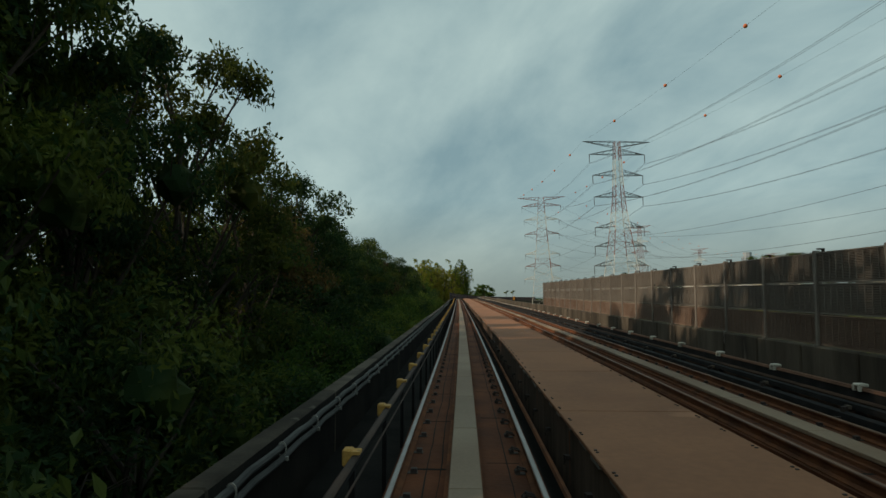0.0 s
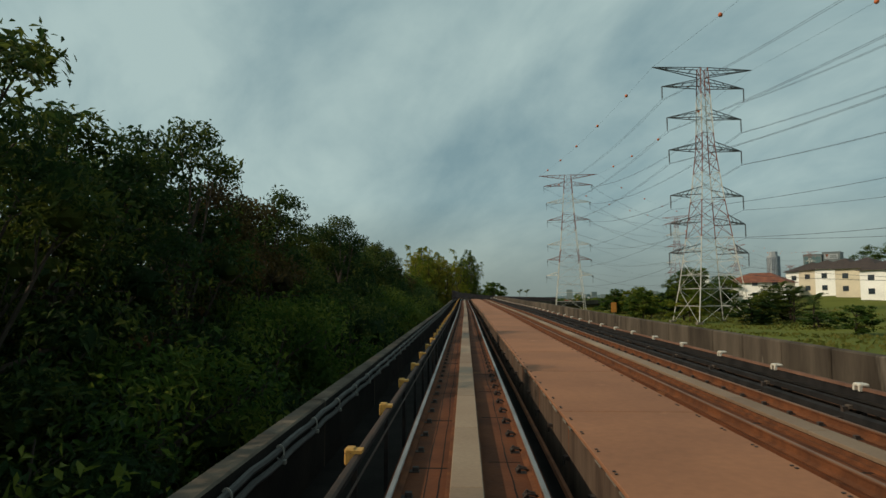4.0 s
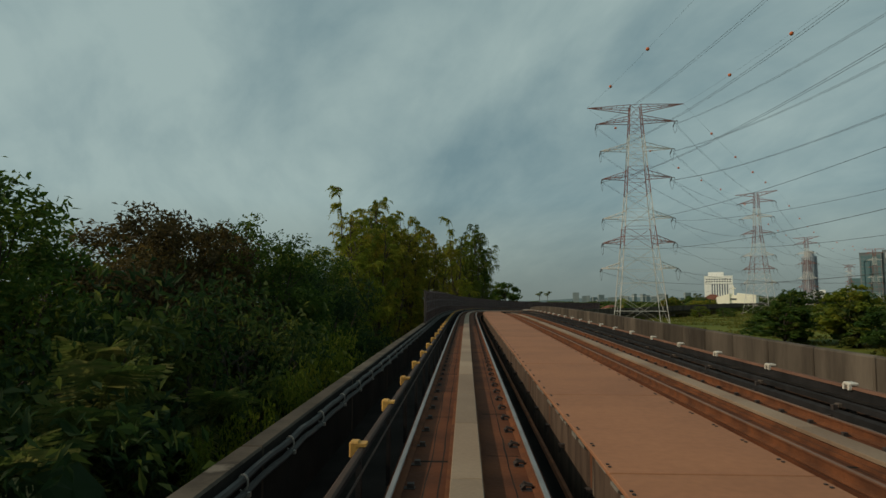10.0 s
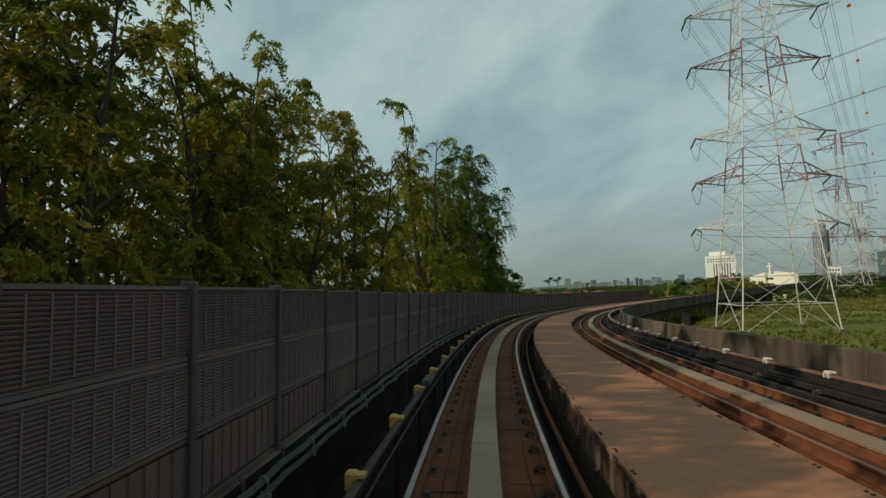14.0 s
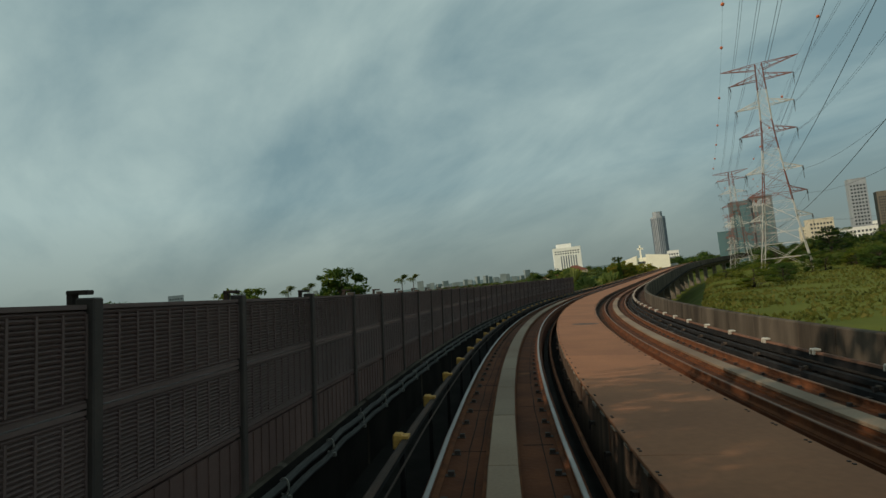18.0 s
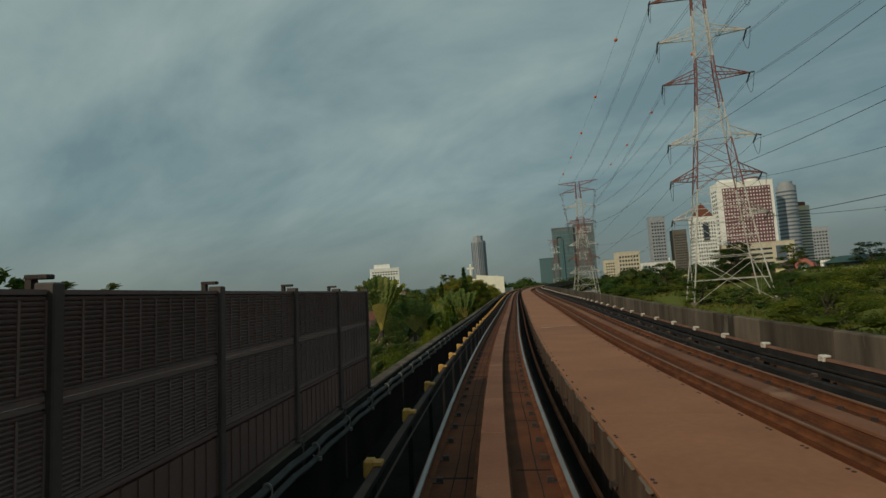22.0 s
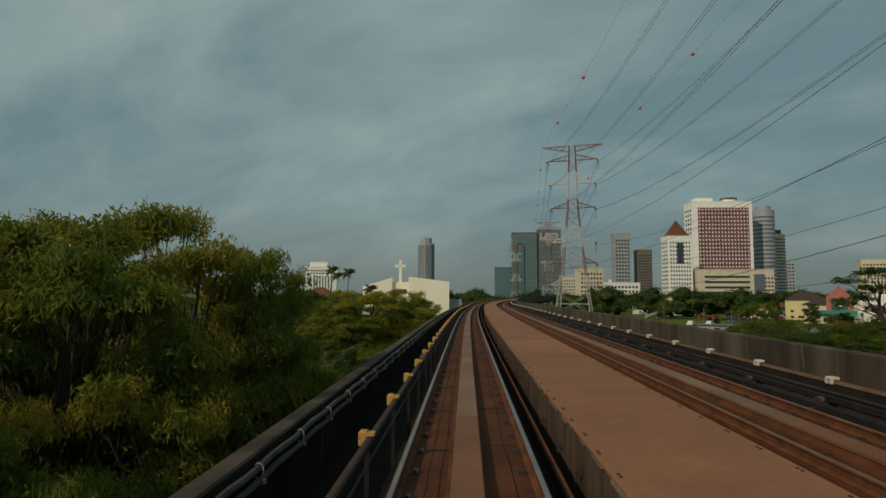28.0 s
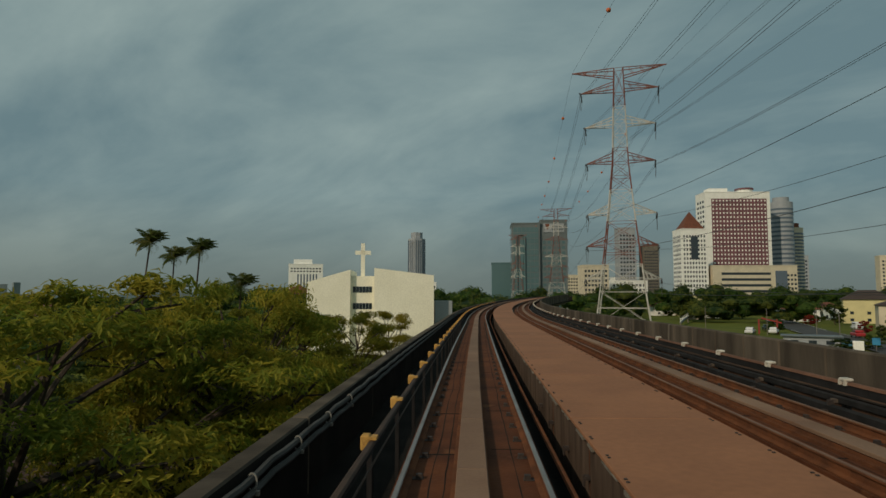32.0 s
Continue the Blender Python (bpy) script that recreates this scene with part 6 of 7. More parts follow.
def block(name, label, x, y, turn, w, d, h, wall, z=0.0):
    """A plain building body whose front looks along -y before it is turned."""
    root = empty(name, label, "building", at=(x, y, z))
    root.rotation_euler = (0, 0, radians(turn))
    part("wall", box((0, 0, h / 2 - 1), (w, d, h + 2), 0.1), wall, root)
    part("roof", box((0, 0, h + 0.4), (w + 0.4, d + 0.4, 0.8)), wall, root)
    return root


def face(w, d, side):
    """Frames of the four faces of a body: 0 front, 1 right, 2 back, 3 left."""
    return Matrix.Rotation(side * math.pi / 2, 4, "Z") @ Matrix.Translation((0, -(d if side % 2 == 0 else w) / 2, 0))


# hotel slab with a maroon window grid in a white frame
hot = block("hotel_tower", "white high-rise hotel with maroon gridded facade", 690, 814.5, -34, 62, 24, 112, WHITE)
part("facade", box((1, -12.05, 64), (53, 0.3, 84)), MAROON, hot, "maroon facade field")
grid_windows(hot, face(62, 24, 0) @ Matrix.Translation((1, 0, 0)), 53, 84, 16, 21, (0.42, 0.40), WHITE, 22, 0.26, "frame")
grid_windows(hot, face(62, 24, 3), 18, 96, 3, 20, (0.6, 0.5), GLASS_D, 10)
grid_windows(hot, face(62, 24, 1), 18, 96, 4, 20, (0.7, 0.5), GLASS_B, 10)
bm = bmesh.new(); add_bar(bm, (12, 0, 112.5), (12, 0, 116), 7.5, 20); part("crown_ring", bm, WHITE, hot)
bm = bmesh.new(); add_bar(bm, (12, 0, 116), (12, 0, 117.5), 8.5, 20); part("crown_roof", bm, MAROON, hot)
part("plant_room", box((-16, 0, 114.5), (18, 12, 5)), WHITE, hot)
# office tower with a red pyramid roof
red = block("office_tower", "white office tower with red pyramid roof", 603, 802.5, -34, 23, 20, 70, WHITE)
grid_windows(red, face(23, 20, 0), 20, 62, 8, 16, (0.5, 0.52), GLASS_D, 4)
grid_windows(red, face(23, 20, 3), 18, 62, 6, 16, (0.5, 0.52), GLASS_D, 4)
grid_windows(red, face(23, 20, 1), 17, 62, 5, 15, (0.7, 0.6), MAROON, 4)
part("glass_front", box((0, -10.1, 54), (6, 0.4, 20)), GLASS_D, red, "dark glass centre bay")
bm = bmesh.new()
tip = bm.verts.new((0, 0, 87)); ring = [bm.verts.new((sx * 9.5, sy * 8.5, 71)) for sx, sy in ((-1, -1), (1, -1), (1, 1), (-1, 1))]
for k in range(4):
    bm.faces.new((ring[k], ring[(k + 1) % 4], tip))
bm.faces.new(ring[::-1])
part("pyramid_roof", bm, TILE_R, red, "red tiled pyramid roof")
# cream podium
pod = block("shopping_podium", "cream podium building with long window bands", 645, 774.5, -34, 72, 26, 38, CREAM)
grid_windows(pod, face(72, 26, 0) @ Matrix.Translation((-8, 0, 0)), 44, 30, 1, 6, (0.96, 0.42), GLASS_D, 4, name="window_band")
part("glass_bay", box((22, -13.1, 26), (10, 0.5, 16)), GLASS_B, pod)
grid_windows(pod, face(72, 26, 0) @ Matrix.Translation((31, 0, 0)), 9, 30, 3, 8, (0.6, 0.5), GLASS_D, 2)
# twin round towers behind
for x, y, h, r, wall in ((752, 800, 107, 11, GREYB), (790, 812, 84, 13, CREAM)):
    rt = empty("round_tower", "grey cylindrical tower with banded windows", "building", at=(x, y, 0))
    bm = bmesh.new(); add_bar(bm, (0, 0, -1), (0, 0, h), r, 24); part("wall", bm, wall, rt)
    for k in range(22):
        bm = bmesh.new(); add_bar(bm, (0, 0, 4 + k * (h - 8) / 22), (0, 0, 4 + k * (h - 8) / 22 + 2.0), r + 0.12, 24)
        part("window_band", bm, GLASS_B, rt)
    bm = bmesh.new(); add_bar(bm, (0, 0, h), (0, 0, h + 5), r * 0.7, 20); part("roof", bm, TILE_R if wall is CREAM else wall, rt)
# dark glass office block by the line
dk = block("glass_office", "dark teal glass office block with grey wing", 388, 776, -38, 18, 26, 58, DKGREY)
grid_windows(dk, face(18, 26, 0), 16, 54, 6, 15, (0.9, 0.86), GLASS_T, 2, name="pane")
grid_windows(dk, face(18, 26, 3), 24, 54, 8, 15, (0.9, 0.86), GLASS_T, 2, name="pane")
part("arch", box((-3, -13.3, 28), (5, 0.4, 46), 1.2), GLASS_T, dk)
wing = block("office_wing", "grey concrete office wing with sign board", 402, 765, -38, 17, 22, 60, DKGREY)
grid_windows(wing, face(17, 22, 0), 15, 44, 5, 13, (0.7, 0.55), GLASS_T, 4)
part("sign_board", box((0, -11.2, 55.5), (13, 0.3, 5.5)), GREYB, wing)
bm = bmesh.new(); tri = [bm.verts.new(p) for p in ((-5.6, -11.4, 58), (-2.6, -11.4, 58), (-4.1, -11.4, 54))]; bm.faces.new(tri); part("logo", bm, TILE_R, wing, "small red triangular mark")
part("lettering", box((2, -11.4, 56.3), (6, 0.1, 1.0)), DKGREY, wing); part("lettering", box((2.2, -11.4, 54.6), (7, 0.1, 1.0)), DKGREY, wing)
low = block("glass_block", "low blue glass block beside the office", 388, 800, -38, 14, 16, 34, GLASS_T)
# blue-grey tower with fins and a cut top
fin = empty("finned_tower", "blue-grey office tower with vertical fins and cut corners", "building", at=(477, 1060, 0))
fin.rotation_euler = (0, 0, radians(-20))
bm = bmesh.new(); add_bar(bm, (0, 0, -1), (0, 0, 76), 9.8, 8); part("wall", bm, GREYB, fin)
bm = bmesh.new(); add_bar(bm, (0, 0, 76), (0, 0, 83), 6.6, 8); part("roof", bm, GREYB, fin)
for k in range(24):
    a = 2 * math.pi * k / 24
    part("glass_strip", box((9.3 * math.cos(a), 9.3 * math.sin(a), 38), (0.8, 0.8, 72)), GLASS_B, fin)
# white block on the skyline
wb = block("white_block", "white office block with dark vertical window strips", 452, 1330, -20, 48, 30, 58, WHITE)
grid_windows(wb, face(48, 30, 0) @ Matrix.Translation((2, 0, 0)), 30, 40, 7, 1, (0.45, 1.0), GLASS_B, 4, name="window_strip")
grid_windows(wb, face(48, 30, 0) @ Matrix.Translation((0, 0, 0)), 44, 8, 10, 2, (0.6, 0.5), GLASS_D, 46)
grid_windows(wb, face(48, 30, 1), 26, 48, 5, 1, (0.6, 1.0), GLASS_B, 4, name="window_strip")
part("plant_room", box((-4, 0, 62), (26, 18, 7)), WHITE, wb)
# lower town blocks
for x, y, t, w, d, h, wall, nx, nz, lab in (
        (582, 897, -30, 26, 18, 42, CREAM, 7, 8, "cream mid-rise block with square windows"),
        (640, 905, -30, 40, 16, 28, WHITE, 9, 5, "white low block with window rows"),
        (705, 960, -34, 20, 18, 92, GREYB, 5, 18, "grey unfinished tower with open floors"),
        (735, 950, -34, 18, 18, 72, CONCRETE, 7, 18, "brown-grey tower with open floors"),
        (462, 1010, -30, 14, 12, 26, WHITE, 4, 5, "small white block above the trees"),
        (440, 990, -30, 22, 12, 18, GREYB, 4, 3, "low brown-grey block above the trees"),
        (1010, 800, -50, 34, 16, 62, CREAM, 8, 12, "cream apartment block far beyond the houses"),
        (1050, 740, -50, 40, 16, 52, CREAM, 9, 10, "cream apartment block far beyond the houses"),
        (980, 900, -50, 22, 16, 66, GREYB, 5, 12, "pale apartment tower far beyond the houses"),
        (800, 1150, -34, 30, 18, 44, CREAM, 7, 8, "pale block on the skyline"),
        (740, 1180, -34, 24, 18, 52, GREYB, 6, 9, "grey block on the skyline"),
        (860, 1100, -34, 28, 18, 40, WHITE, 6, 7, "pale block on the skyline"),
        # on these far towers the plain grey wall colour stands in for haze
        (-420, 1900, 10, 46, 30, 56, GREYB, 6, 8, "haze-grey tower on the far skyline"),
        (-340, 1960, 10, 36, 30, 66, GREYB, 5, 8, "haze-grey tower on the far skyline"),
        (-540, 1850, 10, 40, 30, 48, GREYB, 5, 8, "haze-grey tower on the far skyline"),
        (430, 2300, 0, 30, 30, 16, GREYB, 5, 3, "pale block on the far skyline")):
    b = block("town_block", lab, x, y, t, w, d, h, wall)
    tagged(b, group="town blocks")
    if x < 740 and 890 < y < 965:
        grid_windows(b, face(w, d, 0), w * 0.9, h * 0.88, nx, nz, (0.6, 0.5), GLASS_D, h * 0.05)
        continue
    panes = bmesh.new()          # too far off to pick apart
    for k in range(nz):
        for i in range(nx):
            add_box(panes, (-w * 0.45 + w * 0.9 * (i + 0.5) / nx, -d / 2 + 0.07, h * 0.05 + h * 0.88 * (k + 0.5) / nz), (w * 0.9 / nx * 0.6, 0.3, h * 0.88 / nz * 0.5))
    tagged(part("window", panes, GLASS_D, b), kind="stuff")

# small blocks on the far skyline over the suburbs, haze painted into the walls
HAZE_B = mat("haze_tinted_far_building", (0.23, 0.27, 0.275), (0.19, 0.23, 0.235), 0.9, 0.05, 0.3, 0.0, spec=0.1)
far_rg = np.random.default_rng(8)
for k in range(22):
    a = radians(8 + 0.62 * k + far_rg.uniform(-0.2, 0.2)) if k < 19 else radians(-2.2 + 0.9 * (k - 19))
    x, y = 100 + 2500 * math.sin(a), 440 + 2500 * math.cos(a)
    h = far_rg.uniform(24, 50) if k < 19 else 52 + 6 * (k % 2)
    b = block("town_block", "haze-tinted pale block on the far skyline", x, y, far_rg.uniform(-30, 30), far_rg.uniform(14, 30), 16, h, HAZE_B)
    tagged(b, group="town blocks")

# ---- church ----
ch = empty("church", "white church with two sloping wings and tall cross", "church", at=(176.0, 578.1, 0))
ch.rotation_euler = (0, 0, radians(-31))


def wedge(x0, x1, z0, z1, y0, y1):
    bm = bmesh.new()
    fr = [bm.verts.new(p) for p in ((x0, y0, -0.5), (x1, y0, -0.5), (x1, y0, z1), (x0, y0, z0))]
    bk = [bm.verts.new((p.co.x, y1, p.co.z)) for p in fr]
    bm.faces.new(fr); bm.faces.new(bk[::-1])
    for k in range(4):
        bm.faces.new((fr[(k + 1) % 4], fr[k], bk[k], bk[(k + 1) % 4]))
    return bm


part("wing", wedge(-12.6, -4.4, 14.6, 17.0, -4.5, 9), CHALK, ch)
part("wing", wedge(0.2, 11.6, 17.3, 15.9, -5.0, 9), CHALK, ch)
part("centre", wedge(-4.39, 0.19, 15.8, 15.8, -3.4, 9), CHALK, ch)
for z in (13.2, 10.0):
    for k in range(6):
        part("window", box((-3.7 + 0.62 * k, -3.42, z), (0.56, 0.12, 1.15)), GLASS_D, ch)
part("cross_upright", box((-2.2, -2.2, 18.9), (0.75, 0.6, 6.6)), CHALK, ch)
part("cross_beam", box((-2.2, -2.2, 20.4), (3.0, 0.6, 0.75)), CHALK, ch)
part("side_block", box((13.6, 2.0, 5.5), (3.4, 8, 11.0)), GREYB, ch)


# ---- houses ----
def hip_roof(w, d, h, z, over=0.7):
    bm = bmesh.new()
    hw, hd = w / 2 + over, d / 2 + over
    lo = [bm.verts.new(p) for p in ((-hw, -hd, z), (hw, -hd, z), (hw, hd, z), (-hw, hd, z))]
    r = max(hw - hd, 0.2)
    a, b = bm.verts.new((-r, 0, z + h)), bm.verts.new((r, 0, z + h))
    bm.faces.new((lo[0], lo[1], b, a)); bm.faces.new((lo[1], lo[2], b)); bm.faces.new((lo[2], lo[3], a, b)); bm.faces.new((lo[3], lo[0], a))
    bm.faces.new(lo[::-1])
    return bm


def tiled(bm, rows=15, lift=0.10):
    """The sloping faces of a roof broken into overlapping courses of tiles."""
    out = bmesh.new()
    for f in bm.faces:
        if abs(f.normal.z) > 0.99:
            out.faces.new([out.verts.new(v.co) for v in f.verts]); continue
        vs = sorted((v.co.copy() for v in f.verts), key=lambda p: p.z)
        a, b = vs[0], vs[1]
        c, e = (vs[2], vs[3]) if len(vs) == 4 else (vs[2], vs[2])
        if (b - a).dot(e - c) < 0:
            c, e = e, c
        up = f.normal * (1 if f.normal.z > 0 else -1)
        for k in range(rows):
            u0, u1 = k / rows, (k + 1.0) / rows
            p, q = a.lerp(c, u0) + up * lift, b.lerp(e, u0) + up * lift
            r, t = b.lerp(e, u1), a.lerp(c, u1)
            out.faces.new([out.verts.new(v) for v in (p, q, r + up * 0.004, t + up * 0.004)])
            out.faces.new([out.verts.new(v) for v in (a.lerp(c, u0), b.lerp(e, u0), q, p)])
    bm.free()
    return out


def house(x, y, turn, w, d, h, wall, roof, label, rise=2.6, z=None):
    z = land(x, y) if z is None else z
    root = empty("house", label, "house", group="houses", at=(x, y, z))
    root.rotation_euler = (0, 0, radians(turn))
    part("wall", box((0, 0, h / 2 - 0.5), (w, d, h + 1.0)), wall, root)
    part("roof", tiled(hip_roof(w, d, rise, h), 12, 0.07), roof, root)
    far = math.hypot(x - 100, y - 440) > 130
    for side in (0,) if far else (0, 3):
        m = face(w, d, side)
        span = w if side % 2 == 0 else d
        n = 2 if span < 11 else 3
        for k in range(n):
            for zz in ((1.5,) if h < 4.5 else (1.5, 4.4)):
                win = part("window", box((0, 0, 0), (1.3, 0.14, 1.2)), GLASS_D, root)
                win.matrix_basis = m @ Matrix.Translation((-span / 2 + span * (k + 0.5) / n, -0.02, zz))
    return root


rg = np.random.default_rng(77)
spots = []


def place_houses(n, x0, x1, y0, y1, keep, walls, roofs, label):
    made = tries = 0
    while made < n and tries < 4000:
        tries += 1
        x, y = rg.uniform(x0, x1), rg.uniform(y0, y1)
        s, d = beside(x, y)
        if not keep(x, y, s, d) or (-16 < d < 22) or any((x - a) ** 2 + (y - b) ** 2 < 260 for a, b in spots):
            continue
        spots.append((x, y))
        house(x, y, rg.uniform(-50, 50), rg.uniform(9, 14), rg.uniform(7, 10), rg.choice((3.4, 6.0)), walls[int(rg.integers(0, len(walls)))], roofs[int(rg.integers(0, len(roofs)))], label, rg.uniform(1.8, 2.8))
        made += 1


spots.append((47, 416)); spots.append((173, 580))
for x, y, turn, w, d, h, wall, roof, label in (
        (362.7, 650.5, -30, 12, 9, 5.6, WHITE, TILE_R, "white house with red tiled roof behind trees"),
        (333.6, 615.6, 35, 15, 10, 6.2, CREAM, TILE_B, "cream gabled house beyond the road"),
        (352.0, 622.0, -20, 12, 9, 5.8, WHITE, TILE_B, "white house with brown roof beyond the road"),
        (372.0, 629.0, -50, 11, 9, 5.6, CREAM, TILE_R, "cream house with red tiled roof among trees"),
        (349.1, 581.4, -40, 13, 9, 5.6, WHITE, TILE_R, "white house with red tiled roof by the road"),
        (372.9, 583.8, -20, 12, 9, 6.0, WHITE, TILE_R, "white house with red roof among trees"),
        (318.0, 538.0, -62, 16, 10, 8.2, CREAM, TILE_B, "yellow two-storey house with brown roof by the road"),
        (338.0, 524.0, -50, 14, 10, 7.0, CREAM, TILE_R, "cream house with red roof by the road")):
    x, y = 110 + (x - 110) * 1.28, 456 + (y - 456) * 1.28
    spots.append((x, y))
    house(x, y, turn, w, d, h, wall, roof, label, 2.4)
    for k in range(2):
        a, b = x - 7.5 - 3 * (k % 2) + 3.4 * k, y - 9.5 - 3.4 * k + 2 * (k % 2)
        tree(FAR, a, b, land(a, b) + (3.4, 2.6, 4.4, 2.8)[k], (2.2, 1.8, 2.6, 2.0)[k], k + int(x), 2.0 * k, "green garden tree before a house", "tree", "garden trees")
for k, (x, y, turn, w, d, h, kind) in enumerate(HOMES):
    spots.append((x, y))
    house(x, y, turn, w, d, h, (CREAM, PINKW, WHITE)[k % 3], (TILE_R, TILE_M)[kind], ("suburban house with orange-red tiled roof", "low house with brown tiled roof among trees")[kind], 2.2 + 0.3 * (k % 3))
    if k < 12:
        for i, (a, b) in enumerate(((-9, 6), (8, -8), (-7, -9))):
            tree(FAR, x + a, y + b, land(x + a, y + b) + (4.2, 3.4, 4.6)[i], (2.4, 2.2, 2.6)[i], k + i, 1.7 * i, "leafy garden tree beside a house", "tree", "garden trees")
# broad red roofs before the white block
for x, y, w, h, turn in ((288, 946, 34, 10, -20), (302, 958, 26, 14, -20), (274, 960, 20, 9, 10)):
    house(x, y, turn, w, 20, h, CREAM, TILE_R, "large hall with steep red tiled roof", 6.0)
house(*ground_at(222, 76), -40, 14, 9, 4.6, WHITE, TILE_R, "hillside house with orange-red tiled roof", 2.6)
place_houses(8, 90, 240, 80, 330, lambda x, y, s, d: 118 < d < 210, (WHITE, CREAM), (TILE_R, TILE_B), "hillside house with red tiled roof")

for k in range(7):
    x, y = ground_at(172 + 9.6 * k, 92)
    house(x, y, -62, 9.4, 9, 6.0, CREAM if k % 2 else WHITE, TILE_B, "terraced house with brown tiled roof and balcony", 2.6)
for x, y, t, w in ((117, 245, -40, 16), (150, 300, -30, 22)):
    house(x, y, t, w, 10, 5.0, PINKW, TILE_R, "broad house with orange-red tiled roof", 3.0)
# the pink house and the red-roofed outbuilding close below the line
hz = land(44, 416)
home = empty("house", "pale pink two-storey house with brown tiled roof", "house", at=(49.0, 415.6, hz))
home.rotation_euler = (0, 0, radians(-30))
part("wall", box((-3.5, 0, 1.8), (9, 8, 4.6)), PINKW, home)
# this wall's shade is put into its dark red colour
part("wall", box((6.0, 1.6, 1.8), (10, 8, 4.6)), MAROON, home, "dark red wall with shade in its colour")
rb = part("roof", tiled(hip_roof(9, 8, 2.3, 4.1, 0.9)), TILE_B, home); rb.location = (-3.5, 0, 0)
rb = part("roof", tiled(hip_roof(12, 8.4, 2.9, 4.15, 0.9), 18), TILE_B, home); rb.location = (5.6, 1.5, 0)
bm = bmesh.new()
for k in range(9):
    a0, a1 = math.pi * k / 9, math.pi * (k + 1) / 9
    f = [bm.verts.new(p) for p in ((0, -4.06, 3.0), (0.75 * math.cos(a0), -4.06, 3.0 + 0.75 * math.sin(a0)), (0.75 * math.cos(a1), -4.06, 3.0 + 0.75 * math.sin(a1)))]
    bm.faces.new(f)
add_box(bm, (0, -4.03, 2.3), (1.5, 0.08, 1.4))
aw = part("window", bm, GLASS_D, home, "arched window with dark glass"); aw.location = (-2.6, 0, 0.25)
part("sill", box((-2.6, -4.1, 1.78), (1.9, 0.3, 0.14)), WHITE, home)
for k in range(7):
    part("quoin", box((0.95, -4.02, 0.3 + 0.52 * k), (0.35 + 0.14 * (k % 2), 0.12, 0.30)), WALKTOP, home)
def sheet_roof(a, b, c, e, ribs, material, name, parent, thick=0.10):
    """A ribbed sheet roof between four corners, ribs running from the edge a-b to the edge e-c."""
    bm = bmesh.new()
    a, b, c, e = (Vector(v) for v in (a, b, c, e))
    up = (b - a).cross(e - a).normalized()
    up = up if up.z > 0 else -up
    lo = [bm.verts.new(v - up * thick) for v in (a, b, c, e)]
    hi = [bm.verts.new(v) for v in (a, b, c, e)]
    bm.faces.new(hi); bm.faces.new(lo[::-1])
    for k in range(4):
        bm.faces.new((lo[k], lo[(k + 1) % 4], hi[(k + 1) % 4], hi[k]))
    for k in range(ribs + 1):
        u = k / ribs
        add_bar(bm, a.lerp(b, u) + up * 0.012, e.lerp(c, u) + up * 0.012, 0.035, 4)
    return part(name, bm, material, parent)


CREAMY = mat("pale_cream_plaster", (0.80, 0.74, 0.52), (0.72, 0.66, 0.45), 0.85, 0.5, 5, 0.05)
GREEN_S = mat("green_sheet_roof", (0.030, 0.115, 0.090), (0.022, 0.085, 0.070), 0.55, 0.8, 8, 0.05)
gz = land(44, 398)
shed = empty("outbuilding", "pale cream outbuilding with maroon sheet metal roof", "outbuilding", at=(46.2, 399.2, gz))
shed.rotation_euler = (0, 0, radians(-43.5))       # its front looks back along the line, x towards the viaduct
part("wall", box((-4.6, 2.4, 1.1), (9.2, 4.8, 3.0)), CREAMY, shed)
sheet_roof((-10.6, -0.35, 2.45), (1.4, -0.35, 2.60), (2.0, 4.6, 3.45), (-7.0, 4.6, 3.35), 30, TIN_R, "roof", shed, 0.16)
part("fascia", box((-4.4, -0.38, 2.47), (11.8, 0.05, 0.20), 0, Matrix.Rotation(radians(-0.7), 4, "Y")), TIN_R, shed)
for xx in (-7.4, -5.2, -3.0):
    win = part("window", box((xx, -0.02, 1.85), (0.62, 0.10, 0.42)), GLASS_D, shed)
    part("bar", box((xx, -0.085, 1.85), (0.03, 0.03, 0.42)), WHITE, win)
    part("bar", box((xx, -0.085, 1.85), (0.62, 0.03, 0.03)), WHITE, win)
for k in range(9):
    part("gate_bar", box((0.15 + 0.22 * k, 0.0, 1.3), (0.05, 0.05, 2.2)), GREEN_S, shed)
porch = empty("porch", "maroon gabled sheet roof before the outbuilding", "porch", at=(37.6, 397.0, gz - 0.9))
porch.rotation_euler = (0, 0, radians(-43.5))
part("wall", box((0, 1.0, 0.4), (7.6, 5.2, 2.6)), CREAMY, porch)
sheet_roof((0.2, 4.2, 3.0), (0.2, -4.6, 3.0), (5.0, -4.6, 1.7), (5.0, 4.2, 1.7), 24, TIN_R, "roof", porch)
sheet_roof((0.2, 4.2, 3.0), (0.2, -4.6, 3.0), (-5.0, -4.6, 1.5), (-5.0, 4.2, 1.5), 24, TIN_R, "roof", porch)
for yy in (-1.6, 0.2):
    bm = bmesh.new(); add_bar(bm, (-3.6, yy, 1.8), (-3.6, yy, 3.2), 0.06, 6); add_bar(bm, (-3.6, yy, 3.15), (-3.6, yy, 3.3), 0.28, 10)
    part("vent_pipe", bm, CAST, porch)
carport = empty("carport", "green and maroon sheet roof over a carport", "carport", at=(46.6, 392.4, gz))
carport.rotation_euler = (0, 0, radians(-43.5))
sheet_roof((-0.6, 2.6, 2.5), (2.8, 2.6, 2.5), (2.8, -4.0, 1.6), (-0.6, -4.0, 1.6), 6, GREEN_S, "roof", carport)
